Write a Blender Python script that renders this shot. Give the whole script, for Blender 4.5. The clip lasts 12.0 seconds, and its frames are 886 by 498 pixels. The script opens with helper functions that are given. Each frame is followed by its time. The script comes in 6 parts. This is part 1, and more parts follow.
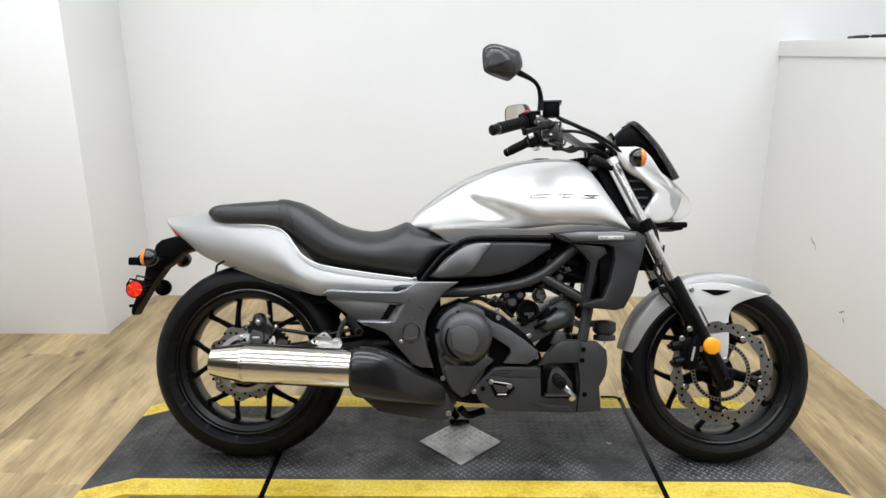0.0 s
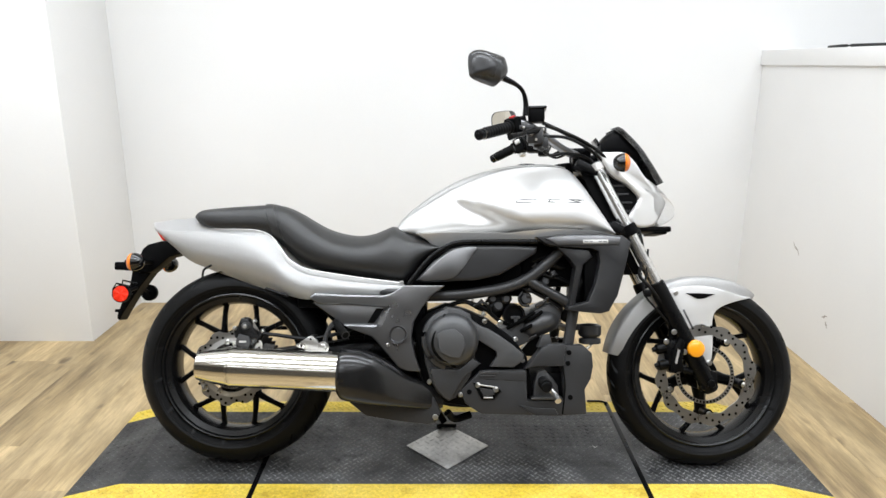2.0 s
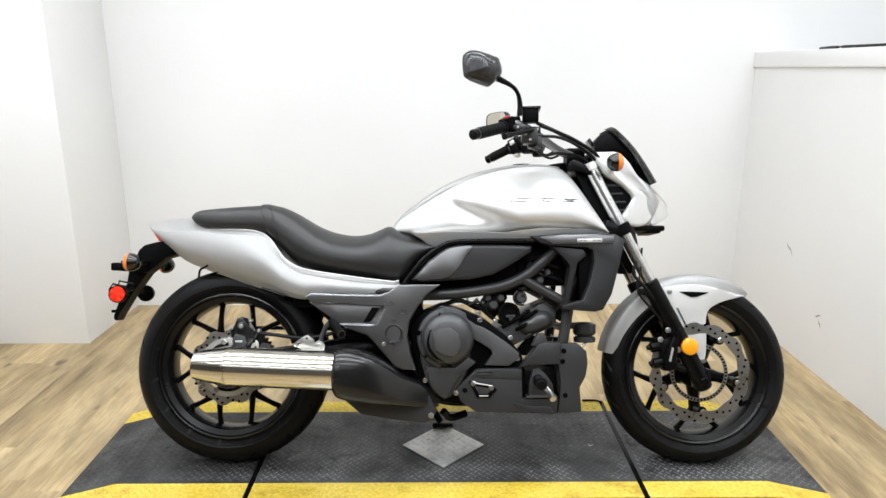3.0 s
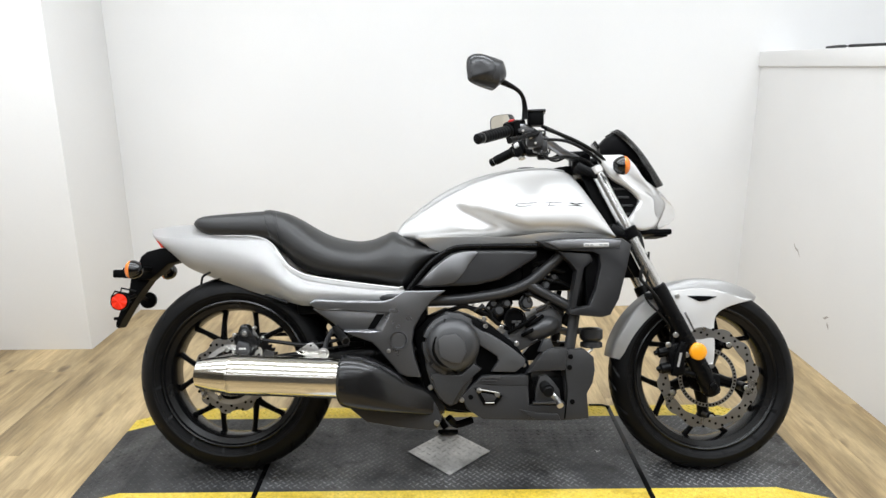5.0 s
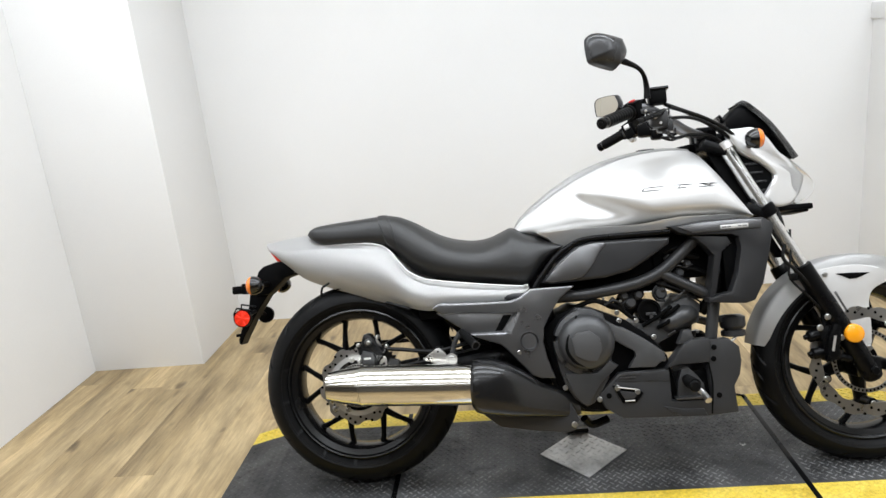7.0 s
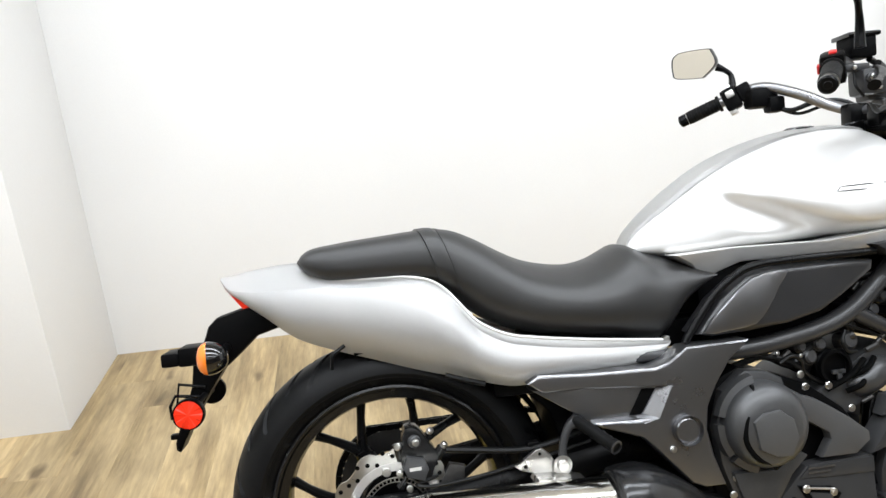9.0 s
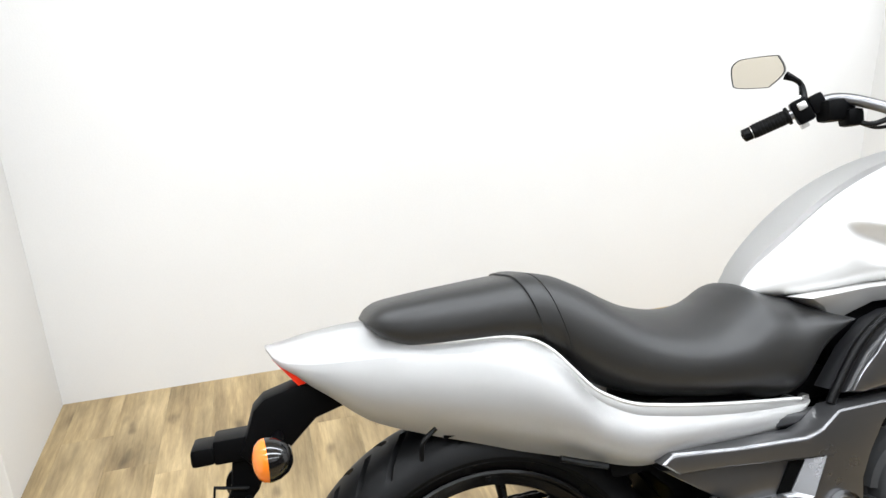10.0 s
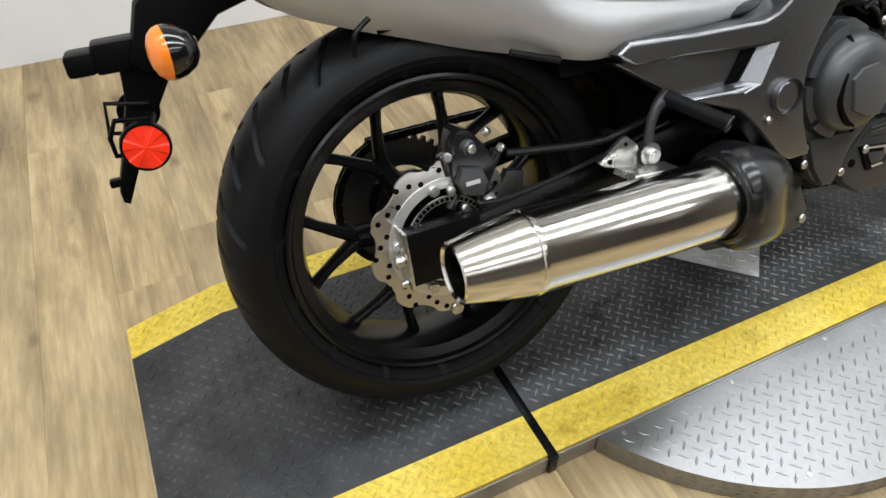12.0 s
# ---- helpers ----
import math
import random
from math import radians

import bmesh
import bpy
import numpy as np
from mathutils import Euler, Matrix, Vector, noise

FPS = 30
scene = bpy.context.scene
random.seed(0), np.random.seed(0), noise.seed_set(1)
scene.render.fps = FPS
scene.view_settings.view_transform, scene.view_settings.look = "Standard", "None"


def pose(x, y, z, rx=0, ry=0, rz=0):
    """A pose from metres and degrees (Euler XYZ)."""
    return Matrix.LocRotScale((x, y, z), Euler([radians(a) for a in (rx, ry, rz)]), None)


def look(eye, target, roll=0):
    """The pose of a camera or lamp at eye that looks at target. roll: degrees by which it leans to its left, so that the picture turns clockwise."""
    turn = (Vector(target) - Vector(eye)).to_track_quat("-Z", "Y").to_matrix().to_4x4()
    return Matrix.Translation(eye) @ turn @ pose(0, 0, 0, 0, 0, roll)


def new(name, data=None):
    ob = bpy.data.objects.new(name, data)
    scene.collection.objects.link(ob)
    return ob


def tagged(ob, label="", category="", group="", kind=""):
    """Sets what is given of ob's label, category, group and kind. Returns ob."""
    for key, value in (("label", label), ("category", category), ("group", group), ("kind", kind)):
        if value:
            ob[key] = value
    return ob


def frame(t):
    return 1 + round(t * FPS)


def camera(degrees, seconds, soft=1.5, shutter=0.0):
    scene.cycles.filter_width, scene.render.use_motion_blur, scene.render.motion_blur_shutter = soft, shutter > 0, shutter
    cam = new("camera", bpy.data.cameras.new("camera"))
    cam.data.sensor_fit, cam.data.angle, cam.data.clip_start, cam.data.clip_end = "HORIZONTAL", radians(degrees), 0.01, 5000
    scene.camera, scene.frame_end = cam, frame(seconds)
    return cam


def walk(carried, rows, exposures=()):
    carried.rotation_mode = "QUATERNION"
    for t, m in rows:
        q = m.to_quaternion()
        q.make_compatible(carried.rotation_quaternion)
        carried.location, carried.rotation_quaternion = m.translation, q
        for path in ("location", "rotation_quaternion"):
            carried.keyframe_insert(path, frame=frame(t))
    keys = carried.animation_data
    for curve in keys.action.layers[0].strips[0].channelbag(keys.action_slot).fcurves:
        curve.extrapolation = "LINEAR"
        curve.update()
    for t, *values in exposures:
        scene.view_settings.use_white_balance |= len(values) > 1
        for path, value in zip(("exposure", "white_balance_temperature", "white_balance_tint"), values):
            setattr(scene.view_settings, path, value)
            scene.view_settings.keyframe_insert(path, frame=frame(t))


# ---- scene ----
cam = camera(66.0, 12.0)
PATH = [
    (0, (0.637, -2.002, 1.261), (0.611, -0.081, 0.706), -0.1),
    (0.5, (0.638, -2.007, 1.25), (0.617, -0.082, 0.707), -0.2),
    (1, (0.636, -2.016, 1.249), (0.607, -0.085, 0.729), 0.3),
    (1.5, (0.629, -2.016, 1.249), (0.608, -0.086, 0.725), 0.1),
    (2, (0.646, -2.02, 1.246), (0.651, -0.09, 0.72), 0.1),
    (2.5, (0.64, -2.021, 1.25), (0.655, -0.093, 0.718), -0.1),
    (3, (0.65, -2.037, 1.234), (0.665, -0.104, 0.721), -0.0),
    (5, (0.643, -2.01, 1.247), (0.651, -0.077, 0.731), -0.4),
    (5.5, (0.642, -1.994, 1.256), (0.653, -0.062, 0.739), -1.2),
    (6, (0.661, -1.978, 1.259), (0.638, -0.044, 0.752), -0.3),
    (6.5, (0.647, -1.917, 1.282), (0.527, 0.033, 0.854), 0.7),
    (7, (0.464, -1.931, 1.256), (0.289, -0.011, 0.724), -6.0),
    (7.2, (0.42, -1.918, 1.246), (0.263, -0.013, 0.656), -4.5),
    (8.8, (-0.036, -1.221, 1.18), (0.27, 0.611, 0.439), -2.5),
    (9, (-0.047, -1.099, 1.191), (0.219, 0.774, 0.543), -3.2),
    (9.5, (-0.123, -0.905, 1.192), (0.192, 0.976, 0.588), 1.9),
    (10, (-0.276, -0.779, 1.196), (0.217, 1.045, 0.54), -2.2),
    (10.5, (-0.323, -0.696, 1.15), (0.358, 0.974, 0.285), 0.8),
    (11, (-0.328, -0.679, 1.073), (0.294, 0.791, -0.131), 1.5),
    (11.5, (-0.341, -0.688, 1.003), (0.213, 0.602, -0.422), 1.9),
    (12, (-0.338, -0.709, 0.994), (0.299, 0.598, -0.379), 0.5),
]
walk(cam, [(t, look(eye, target, roll)) for t, eye, target, roll in PATH],
     ((0.0, -0.25), (1.5, -0.05), (2.5, -0.04), (4.8, -0.1), (5.5, -0.15), (7.0, -0.2), (8.8, 0.08), (9.5, 0.14), (10.5, 0.08), (11.2, -0.14), (12.0, -0.25)))

# ---- light ----
scene.view_settings.exposure = 0.0
world = bpy.data.worlds.new("world")
scene.world = world
world.use_nodes = True
world.node_tree.nodes["Background"].inputs["Color"].default_value = (1.0, 0.96, 0.9, 1)
world.node_tree.nodes["Background"].inputs["Strength"].default_value = 0.3

FLOOR = -0.05          # the wooden floor; the lift's deck is at 0
CEILING = 2.65


def ceiling_lamp(x, y, sx, sy, power):
    data = bpy.data.lights.new("ceiling_panel", "AREA")
    data.shape, data.size, data.size_y, data.energy = "RECTANGLE", sx, sy, power
    data.color = (0.875, 0.932, 1.0)
    ob = new("ceiling_panel", data)
    ob.matrix_world = pose(x, y, CEILING - 0.03)
    return tagged(ob, "white fluorescent ceiling light panel", "ceiling light", "ceiling lights")


for y, power in ((0.25, 78), (-0.9, 94), (-2.2, 56), (-3.6, 24)):
    ceiling_lamp(0.45, y, 5.2, 0.26, power)

# ---- materials ----


def material(name, color, rough=0.5, metal=0.0, spread=0.12, scale=6.0, fine=120.0, bump=0.0, rough_spread=0.1,
             stretch=(1, 1, 1), coat=0.0, random_tone=0.0, tint=None, alpha_glass=0.0, spec=0.5):
    """A surface whose tone, roughness and relief vary at a coarse and at a fine scale."""
    m = bpy.data.materials.new(name)
    m.use_nodes = True
    n, link = m.node_tree.nodes, m.node_tree.links
    bsdf = n["Principled BSDF"]
    place = n.new("ShaderNodeTexCoord")
    mapping = n.new("ShaderNodeMapping")
    mapping.inputs["Scale"].default_value = stretch
    link.new(place.outputs["Object"], mapping.inputs["Vector"])
    coarse, grain = n.new("ShaderNodeTexNoise"), n.new("ShaderNodeTexNoise")
    for node, s, d in ((coarse, scale, 6.0), (grain, fine, 3.0)):
        node.inputs["Scale"].default_value, node.inputs["Detail"].default_value = s, d
        link.new(mapping.outputs["Vector"], node.inputs["Vector"])
    mix = n.new("ShaderNodeMath")
    mix.operation = "MULTIPLY_ADD"
    mix.inputs[1].default_value = 0.35
    link.new(grain.outputs["Fac"], mix.inputs[0])
    link.new(coarse.outputs["Fac"], mix.inputs[2])
    ramp = n.new("ShaderNodeMapRange")
    ramp.inputs["From Min"].default_value, ramp.inputs["From Max"].default_value = 0.35, 1.0
    ramp.inputs["To Min"].default_value, ramp.inputs["To Max"].default_value = 1 - spread, 1 + spread
    link.new(mix.outputs[0], ramp.inputs["Value"])
    tone = n.new("ShaderNodeMix")
    tone.data_type, tone.blend_type = "RGBA", "MULTIPLY"
    tone.inputs["Factor"].default_value = 1.0
    tone.inputs["A"].default_value = (*color, 1)
    link.new(ramp.outputs[0], tone.inputs["B"])
    out = tone.outputs["Result"]
    if tint:
        second = n.new("ShaderNodeMix")
        second.data_type = "RGBA"
        link.new(coarse.outputs["Fac"], second.inputs["Factor"])
        second.inputs["A"].default_value = (*color, 1)
        second.inputs["B"].default_value = (*tint, 1)
        link.new(second.outputs["Result"], tone.inputs["A"])
    if random_tone:
        info = n.new("ShaderNodeObjectInfo")
        each = n.new("ShaderNodeMapRange")
        each.inputs["To Min"].default_value, each.inputs["To Max"].default_value = 1 - random_tone, 1 + random_tone
        link.new(info.outputs["Random"], each.inputs["Value"])
        more = n.new("ShaderNodeMix")
        more.data_type, more.blend_type = "RGBA", "MULTIPLY"
        more.inputs["Factor"].default_value = 1.0
        link.new(out, more.inputs["A"])
        link.new(each.outputs[0], more.inputs["B"])
        out = more.outputs["Result"]
    link.new(out, bsdf.inputs["Base Color"])
    wear = n.new("ShaderNodeMapRange")
    wear.inputs["To Min"].default_value = max(rough - rough_spread, 0.02)
    wear.inputs["To Max"].default_value = min(rough + rough_spread, 1)
    link.new(coarse.outputs["Fac"], wear.inputs["Value"])
    link.new(wear.outputs[0], bsdf.inputs["Roughness"])
    bsdf.inputs["Metallic"].default_value = metal
    bsdf.inputs["Specular IOR Level"].default_value = spec
    bsdf.inputs["Coat Weight"].default_value = coat
    bsdf.inputs["Coat Roughness"].default_value = 0.08
    if alpha_glass:
        bsdf.inputs["Transmission Weight"].default_value = alpha_glass
    if bump:
        relief = n.new("ShaderNodeBump")
        relief.inputs["Strength"].default_value = 0.6
        relief.inputs["Distance"].default_value = bump
        link.new(grain.outputs["Fac"], relief.inputs["Height"])
        link.new(relief.outputs[0], bsdf.inputs["Normal"])
    return m


WALL = material("painted_wall", (0.78, 0.775, 0.765), 0.7, spread=0.045, scale=1.1, fine=180, bump=0.0006, spec=0.3)
# Dark tone of the unseen added walls; keeps fill and reflections low.
SURROUND = material("dark_surround_wall", (0.14, 0.128, 0.110), 0.8, spread=0.1, scale=1.5, fine=60, bump=0.001, spec=0.3)
CEIL = material("ceiling_paint", (0.80, 0.79, 0.77), 0.85, spread=0.03, scale=2, fine=150, bump=0.0008, spec=0.3)


def noise(n, link, vector, stretch, scale, detail=4.0, rough=0.55):
    """One stretched noise, as a value from 0 to 1."""
    mapping = n.new("ShaderNodeMapping")
    mapping.inputs["Scale"].default_value = stretch
    link.new(vector, mapping.inputs["Vector"])
    node = n.new("ShaderNodeTexNoise")
    node.inputs["Scale"].default_value, node.inputs["Detail"].default_value, node.inputs["Roughness"].default_value = scale, detail, rough
    link.new(mapping.outputs["Vector"], node.inputs["Vector"])
    return node.outputs["Fac"]


def ranged(n, link, value, low, high, to_low=0.0, to_high=1.0):
    node = n.new("ShaderNodeMapRange")
    for key, v in (("From Min", low), ("From Max", high), ("To Min", to_low), ("To Max", to_high)):
        node.inputs[key].default_value = v
    link.new(value, node.inputs["Value"])
    return node.outputs[0]


def blend(n, link, a, b, factor, kind="MIX"):
    """Mixes two colours (or links) by a linked factor."""
    node = n.new("ShaderNodeMix")
    node.data_type, node.blend_type = "RGBA", kind
    for key, v in (("A", a), ("B", b)):
        if isinstance(v, tuple):
            node.inputs[key].default_value = (*v, 1)
        else:
            link.new(v, node.inputs[key])
    if isinstance(factor, float):
        node.inputs["Factor"].default_value = factor
    else:
        link.new(factor, node.inputs["Factor"])
    return node.outputs["Result"]


def bare(name, rough, spec=0.4, metal=0.0):
    m = bpy.data.materials.new(name)
    m.use_nodes = True
    bsdf = m.node_tree.nodes["Principled BSDF"]
    bsdf.inputs["Roughness"].default_value, bsdf.inputs["Specular IOR Level"].default_value, bsdf.inputs["Metallic"].default_value = rough, spec, metal
    return m, m.node_tree.nodes, m.node_tree.links, bsdf


def bumped(n, link, bsdf, height, distance, strength=0.6):
    node = n.new("ShaderNodeBump")
    node.inputs["Strength"].default_value, node.inputs["Distance"].default_value = strength, distance
    link.new(height, node.inputs["Height"])
    link.new(node.outputs[0], bsdf.inputs["Normal"])


def plank_material():
    """Worn tan oak planks: long grain along y, grey-brown streaks, dark knots, each plank its own."""
    m, n, link, bsdf = bare("oak_plank", 0.42, 0.4)
    place, info = n.new("ShaderNodeNewGeometry"), n.new("ShaderNodeObjectInfo")
    shift = n.new("ShaderNodeVectorMath")
    shift.operation = "MULTIPLY_ADD"
    link.new(info.outputs["Random"], shift.inputs[0])
    shift.inputs[1].default_value = (37.0, 53.0, 0.0)
    link.new(place.outputs["Position"], shift.inputs[2])
    at = shift.outputs[0]
    grain = noise(n, link, at, (34, 1.6, 1), 2.2, 6, 0.65)
    streak = noise(n, link, at, (11, 0.9, 1), 1.3, 5, 0.6)
    patch = noise(n, link, at, (5, 1.1, 1), 1.0, 3)
    knot = noise(n, link, at, (9, 4.5, 1), 1.25, 2, 0.4)
    tone = blend(n, link, (0.47, 0.365, 0.205), (0.34, 0.252, 0.138), ranged(n, link, grain, 0.36, 0.66))
    tone = blend(n, link, tone, (0.185, 0.135, 0.082), ranged(n, link, streak, 0.48, 0.68, 0.0, 0.7))
    tone = blend(n, link, tone, (0.60, 0.475, 0.285), ranged(n, link, patch, 0.44, 0.62, 0.0, 0.75))
    tone = blend(n, link, tone, (0.085, 0.058, 0.034), ranged(n, link, knot, 0.66, 0.78, 0.0, 0.8))
    blotch = noise(n, link, at, (6.0, 1.3, 1), 1.8, 5, 0.6)
    tone = blend(n, link, tone, ranged(n, link, blotch, 0.34, 0.66, 0.74, 1.22), 1.0, "MULTIPLY")
    speck = noise(n, link, at, (55, 6, 1), 1.6, 4, 0.7)
    tone = blend(n, link, tone, ranged(n, link, speck, 0.36, 0.64, 0.86, 1.12), 1.0, "MULTIPLY")
    each = ranged(n, link, info.outputs["Random"], 0.0, 1.0, 0.84, 1.10)
    tone = blend(n, link, tone, (0.885, 0.845, 0.775), 1.0, "MULTIPLY")
    link.new(blend(n, link, tone, each, 1.0, "MULTIPLY"), bsdf.inputs["Base Color"])
    link.new(ranged(n, link, streak, 0.3, 0.7, 0.34, 0.52), bsdf.inputs["Roughness"])
    bumped(n, link, bsdf, grain, 0.0004)
    return m


def deck_material(name, color, worn, oily, metal_worn):
    """Painted tread plate: rubbed paler in patches, oily dark spots, fine scratches."""
    m, n, link, bsdf = bare(name, 0.5, 0.55)
    place = n.new("ShaderNodeNewGeometry")
    at = place.outputs["Position"]
    broad = noise(n, link, at, (1, 1, 1), 4.2, 6, 0.62)
    spots = noise(n, link, at, (1, 1.2, 1), 9.0, 4, 0.6)
    fine = noise(n, link, at, (1, 1, 1), 95.0, 4, 0.7)
    scratch = noise(n, link, at, (1.5, 16, 1), 7.0, 5, 0.7)
    tone = blend(n, link, color, worn, ranged(n, link, broad, 0.40, 0.66))
    tone = blend(n, link, tone, worn, ranged(n, link, scratch, 0.60, 0.72, 0.0, 0.55))
    tone = blend(n, link, tone, oily, ranged(n, link, spots, 0.56, 0.68, 0.0, 0.8))
    tone = blend(n, link, tone, ranged(n, link, fine, 0.3, 0.7, 0.72, 1.28), 1.0, "MULTIPLY")
    link.new(tone, bsdf.inputs["Base Color"])
    link.new(ranged(n, link, broad, 0.35, 0.7, 0.56, 0.34), bsdf.inputs["Roughness"])
    link.new(ranged(n, link, broad, 0.45, 0.68, 0.0, metal_worn), bsdf.inputs["Metallic"])
    bumped(n, link, bsdf, fine, 0.0005)
    return m


WOOD = plank_material()
GAP = material("plank_joint", (0.24, 0.18, 0.105), 0.8)
DECK = deck_material("deck_paint_charcoal", (0.021, 0.021, 0.0215), (0.095, 0.095, 0.095), (0.007, 0.007, 0.007), 0.2)
# The left section's plate and bars have the same pattern in darker tones.
RAMPDECK = deck_material("deck_paint_darker", (0.012, 0.012, 0.0122), (0.055, 0.055, 0.055), (0.006, 0.006, 0.006), 0.15)
WORN = deck_material("deck_tread_worn", (0.052, 0.052, 0.053), (0.29, 0.29, 0.29), (0.012, 0.012, 0.012), 0.5)
RAMPWORN = deck_material("deck_tread_darker", (0.030, 0.030, 0.031), (0.15, 0.15, 0.15), (0.010, 0.010, 0.010), 0.4)
YELLOW = deck_material("deck_paint_yellow", (0.64, 0.46, 0.040), (0.74, 0.57, 0.11), (0.46, 0.31, 0.03), 0.0)
TREADPLATE = material("bare_tread_plate", (0.30, 0.298, 0.295), 0.36, metal=0.9, spread=0.28, scale=5, fine=140, bump=0.0003, rough_spread=0.14)
SILVER = material("silver_metallic_paint", (0.655, 0.648, 0.636), 0.44, metal=0.46, spread=0.03, scale=3, fine=900, coat=0.10, rough_spread=0.04)
FORKSTEEL = material("satin_fork_steel", (0.70, 0.70, 0.69), 0.22, metal=0.95, spread=0.04, scale=5, fine=200)
PADPLATE = material("worn_bright_tread_plate", (0.66, 0.65, 0.63), 0.48, metal=0.45, spread=0.35, scale=14, fine=110, bump=0.0004)
GRAPHITE = material("graphite_satin_paint", (0.225, 0.225, 0.232), 0.29, metal=0.92, spread=0.06, scale=5, fine=500, rough_spread=0.05, spec=0.4)
GUARD = material("black_guard_plastic", (0.0085, 0.0085, 0.0088), 0.20, spread=0.2, scale=8, fine=350, rough_spread=0.08, spec=0.5)
COWLGREY = material("charcoal_satin_cowl", (0.046, 0.046, 0.047), 0.33, metal=0.3, spread=0.12, scale=6, fine=400, rough_spread=0.06, spec=0.4)
DARKGREY = material("dark_satin_cover", (0.021, 0.021, 0.022), 0.29, metal=0.0, spread=0.1, scale=6, fine=400, rough_spread=0.06, spec=0.45)
ENGINE = material("engine_paint", (0.074, 0.0745, 0.076), 0.38, metal=0.55, spread=0.15, scale=8, fine=260, bump=0.0002, spec=0.35)
ENGINEFLAT = material("engine_paint_pale", (0.090, 0.090, 0.091), 0.42, metal=0.45, spread=0.10, scale=8, fine=260, bump=0.0002, spec=0.35)
PLASTIC = material("black_plastic", (0.002, 0.002, 0.0022), 0.42, spread=0.15, scale=9, fine=500, bump=0.0001, spec=0.06)
GLOSS = material("gloss_black", (0.003, 0.003, 0.0033), 0.09, spread=0.1, coat=0.3, spec=0.5)
RIMBLACK = material("satin_rim_black", (0.004, 0.004, 0.0042), 0.24, spread=0.12, scale=10, fine=300, spec=0.3)
BLACKMETAL = material("black_coated_metal", (0.003, 0.003, 0.0032), 0.28, metal=0.0, spread=0.12, scale=10, fine=300, spec=0.13)
FRAMEPAINT = material("satin_frame_paint", (0.028, 0.028, 0.029), 0.34, spread=0.15, scale=10, fine=300, spec=0.4)
RUBBER = material("tyre_rubber", (0.0045, 0.0045, 0.0047), 0.44, spread=0.4, scale=9, fine=180, bump=0.0003, spec=0.13)
GRIPRUBBER = material("grip_rubber", (0.004, 0.004, 0.004), 0.55, spread=0.15, fine=400, bump=0.0004, spec=0.10)
VINYL = material("seat_vinyl", (0.016, 0.0159, 0.0158), 0.41, spread=0.12, scale=7, fine=700, bump=0.0005, spec=0.5)
CHROME = material("polished_steel", (0.74, 0.72, 0.67), 0.15, metal=1.0, spread=0.04, scale=4, fine=60, rough_spread=0.05, stretch=(0.3, 1, 1))
STEEL = material("brushed_steel", (0.55, 0.54, 0.52), 0.3, metal=1.0, spread=0.08, scale=12, fine=300)
ALLOY = material("cast_alloy", (0.68, 0.67, 0.65), 0.38, metal=0.8, spread=0.12, scale=10, fine=200)
REDLENS = material("red_reflector", (0.80, 0.030, 0.008), 0.36, spread=0.1, scale=30, coat=0.05, spec=0.25)
AMBER = material("amber_lens", (0.92, 0.36, 0.01), 0.2, spread=0.06, coat=0.4)
ORANGE = material("orange_lens", (0.80, 0.20, 0.015), 0.2, spread=0.08, coat=0.4)
CLEAR = material("clear_lens", (0.92, 0.92, 0.92), 0.06, spread=0.02, alpha_glass=0.9)
DULLSTEEL = material("dark_dull_steel", (0.05, 0.048, 0.046), 0.45, metal=0.7, spread=0.3, scale=20, fine=200)
# Warm tint puts the room's beige reflection into the glass colour.
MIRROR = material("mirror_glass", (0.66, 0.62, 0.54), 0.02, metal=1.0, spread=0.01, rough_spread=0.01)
SWITCHRED = material("red_switch", (0.6, 0.02, 0.02), 0.4)
# Near-black for the exhaust bore; elsewhere it paints shade into grooves and holes.
CAVITY = material("bore_and_recess_shade", (0.002, 0.002, 0.002), 0.7, spread=0.2, spec=0.05)
DARKCABLE = material("cable_sheath", (0.004, 0.004, 0.004), 0.38, spec=0.22)
SCUFF = material("wall_scuff", (0.42, 0.39, 0.36), 0.8, spread=0.2, scale=30, fine=300, spec=0.2)

# ---- mesh helpers ----


def finish(bm, angle=34):
    bmesh.ops.recalc_face_normals(bm, faces=bm.faces)
    limit = radians(angle)
    for f in bm.faces:
        f.smooth = True
    for e in bm.edges:
        e.smooth = len(e.link_faces) == 2 and e.calc_face_angle(0) < limit


NARROW = 0.0   # taper of the motorcycle's body towards its top, per metre of height


def part(name, bm, mat, parent=None, label="", angle=34):
    """Links a bmesh as one mesh object under a thing or part."""
    if NARROW:
        for v in bm.verts:
            v.co.y -= math.copysign(NARROW * v.co.z * min(abs(v.co.y) / 0.1, 1.0), v.co.y)
    finish(bm, angle)
    data = bpy.data.meshes.new(name)
    bm.to_mesh(data)
    bm.free()
    data.materials.append(mat)
    ob = new(name, data)
    if parent:
        ob.parent = parent
    return tagged(ob, label)


def box(bm, lo, hi, bevel=0.0, m=None, segments=2):
    made = bmesh.ops.create_cube(bm, size=1.0)["verts"]
    for v in made:
        v.co = Vector([lo[i] + (v.co[i] + 0.5) * (hi[i] - lo[i]) for i in range(3)])
    edges = list({e for v in made for e in v.link_edges})
    if bevel:
        out = bmesh.ops.bevel(bm, geom=edges, offset=bevel, segments=segments, affect="EDGES", profile=0.6)
        made = out["verts"] + [v for v in made if v.is_valid]
    if m is not None:
        bmesh.ops.transform(bm, matrix=m, verts=list({v for v in made if v.is_valid}))
    return bm


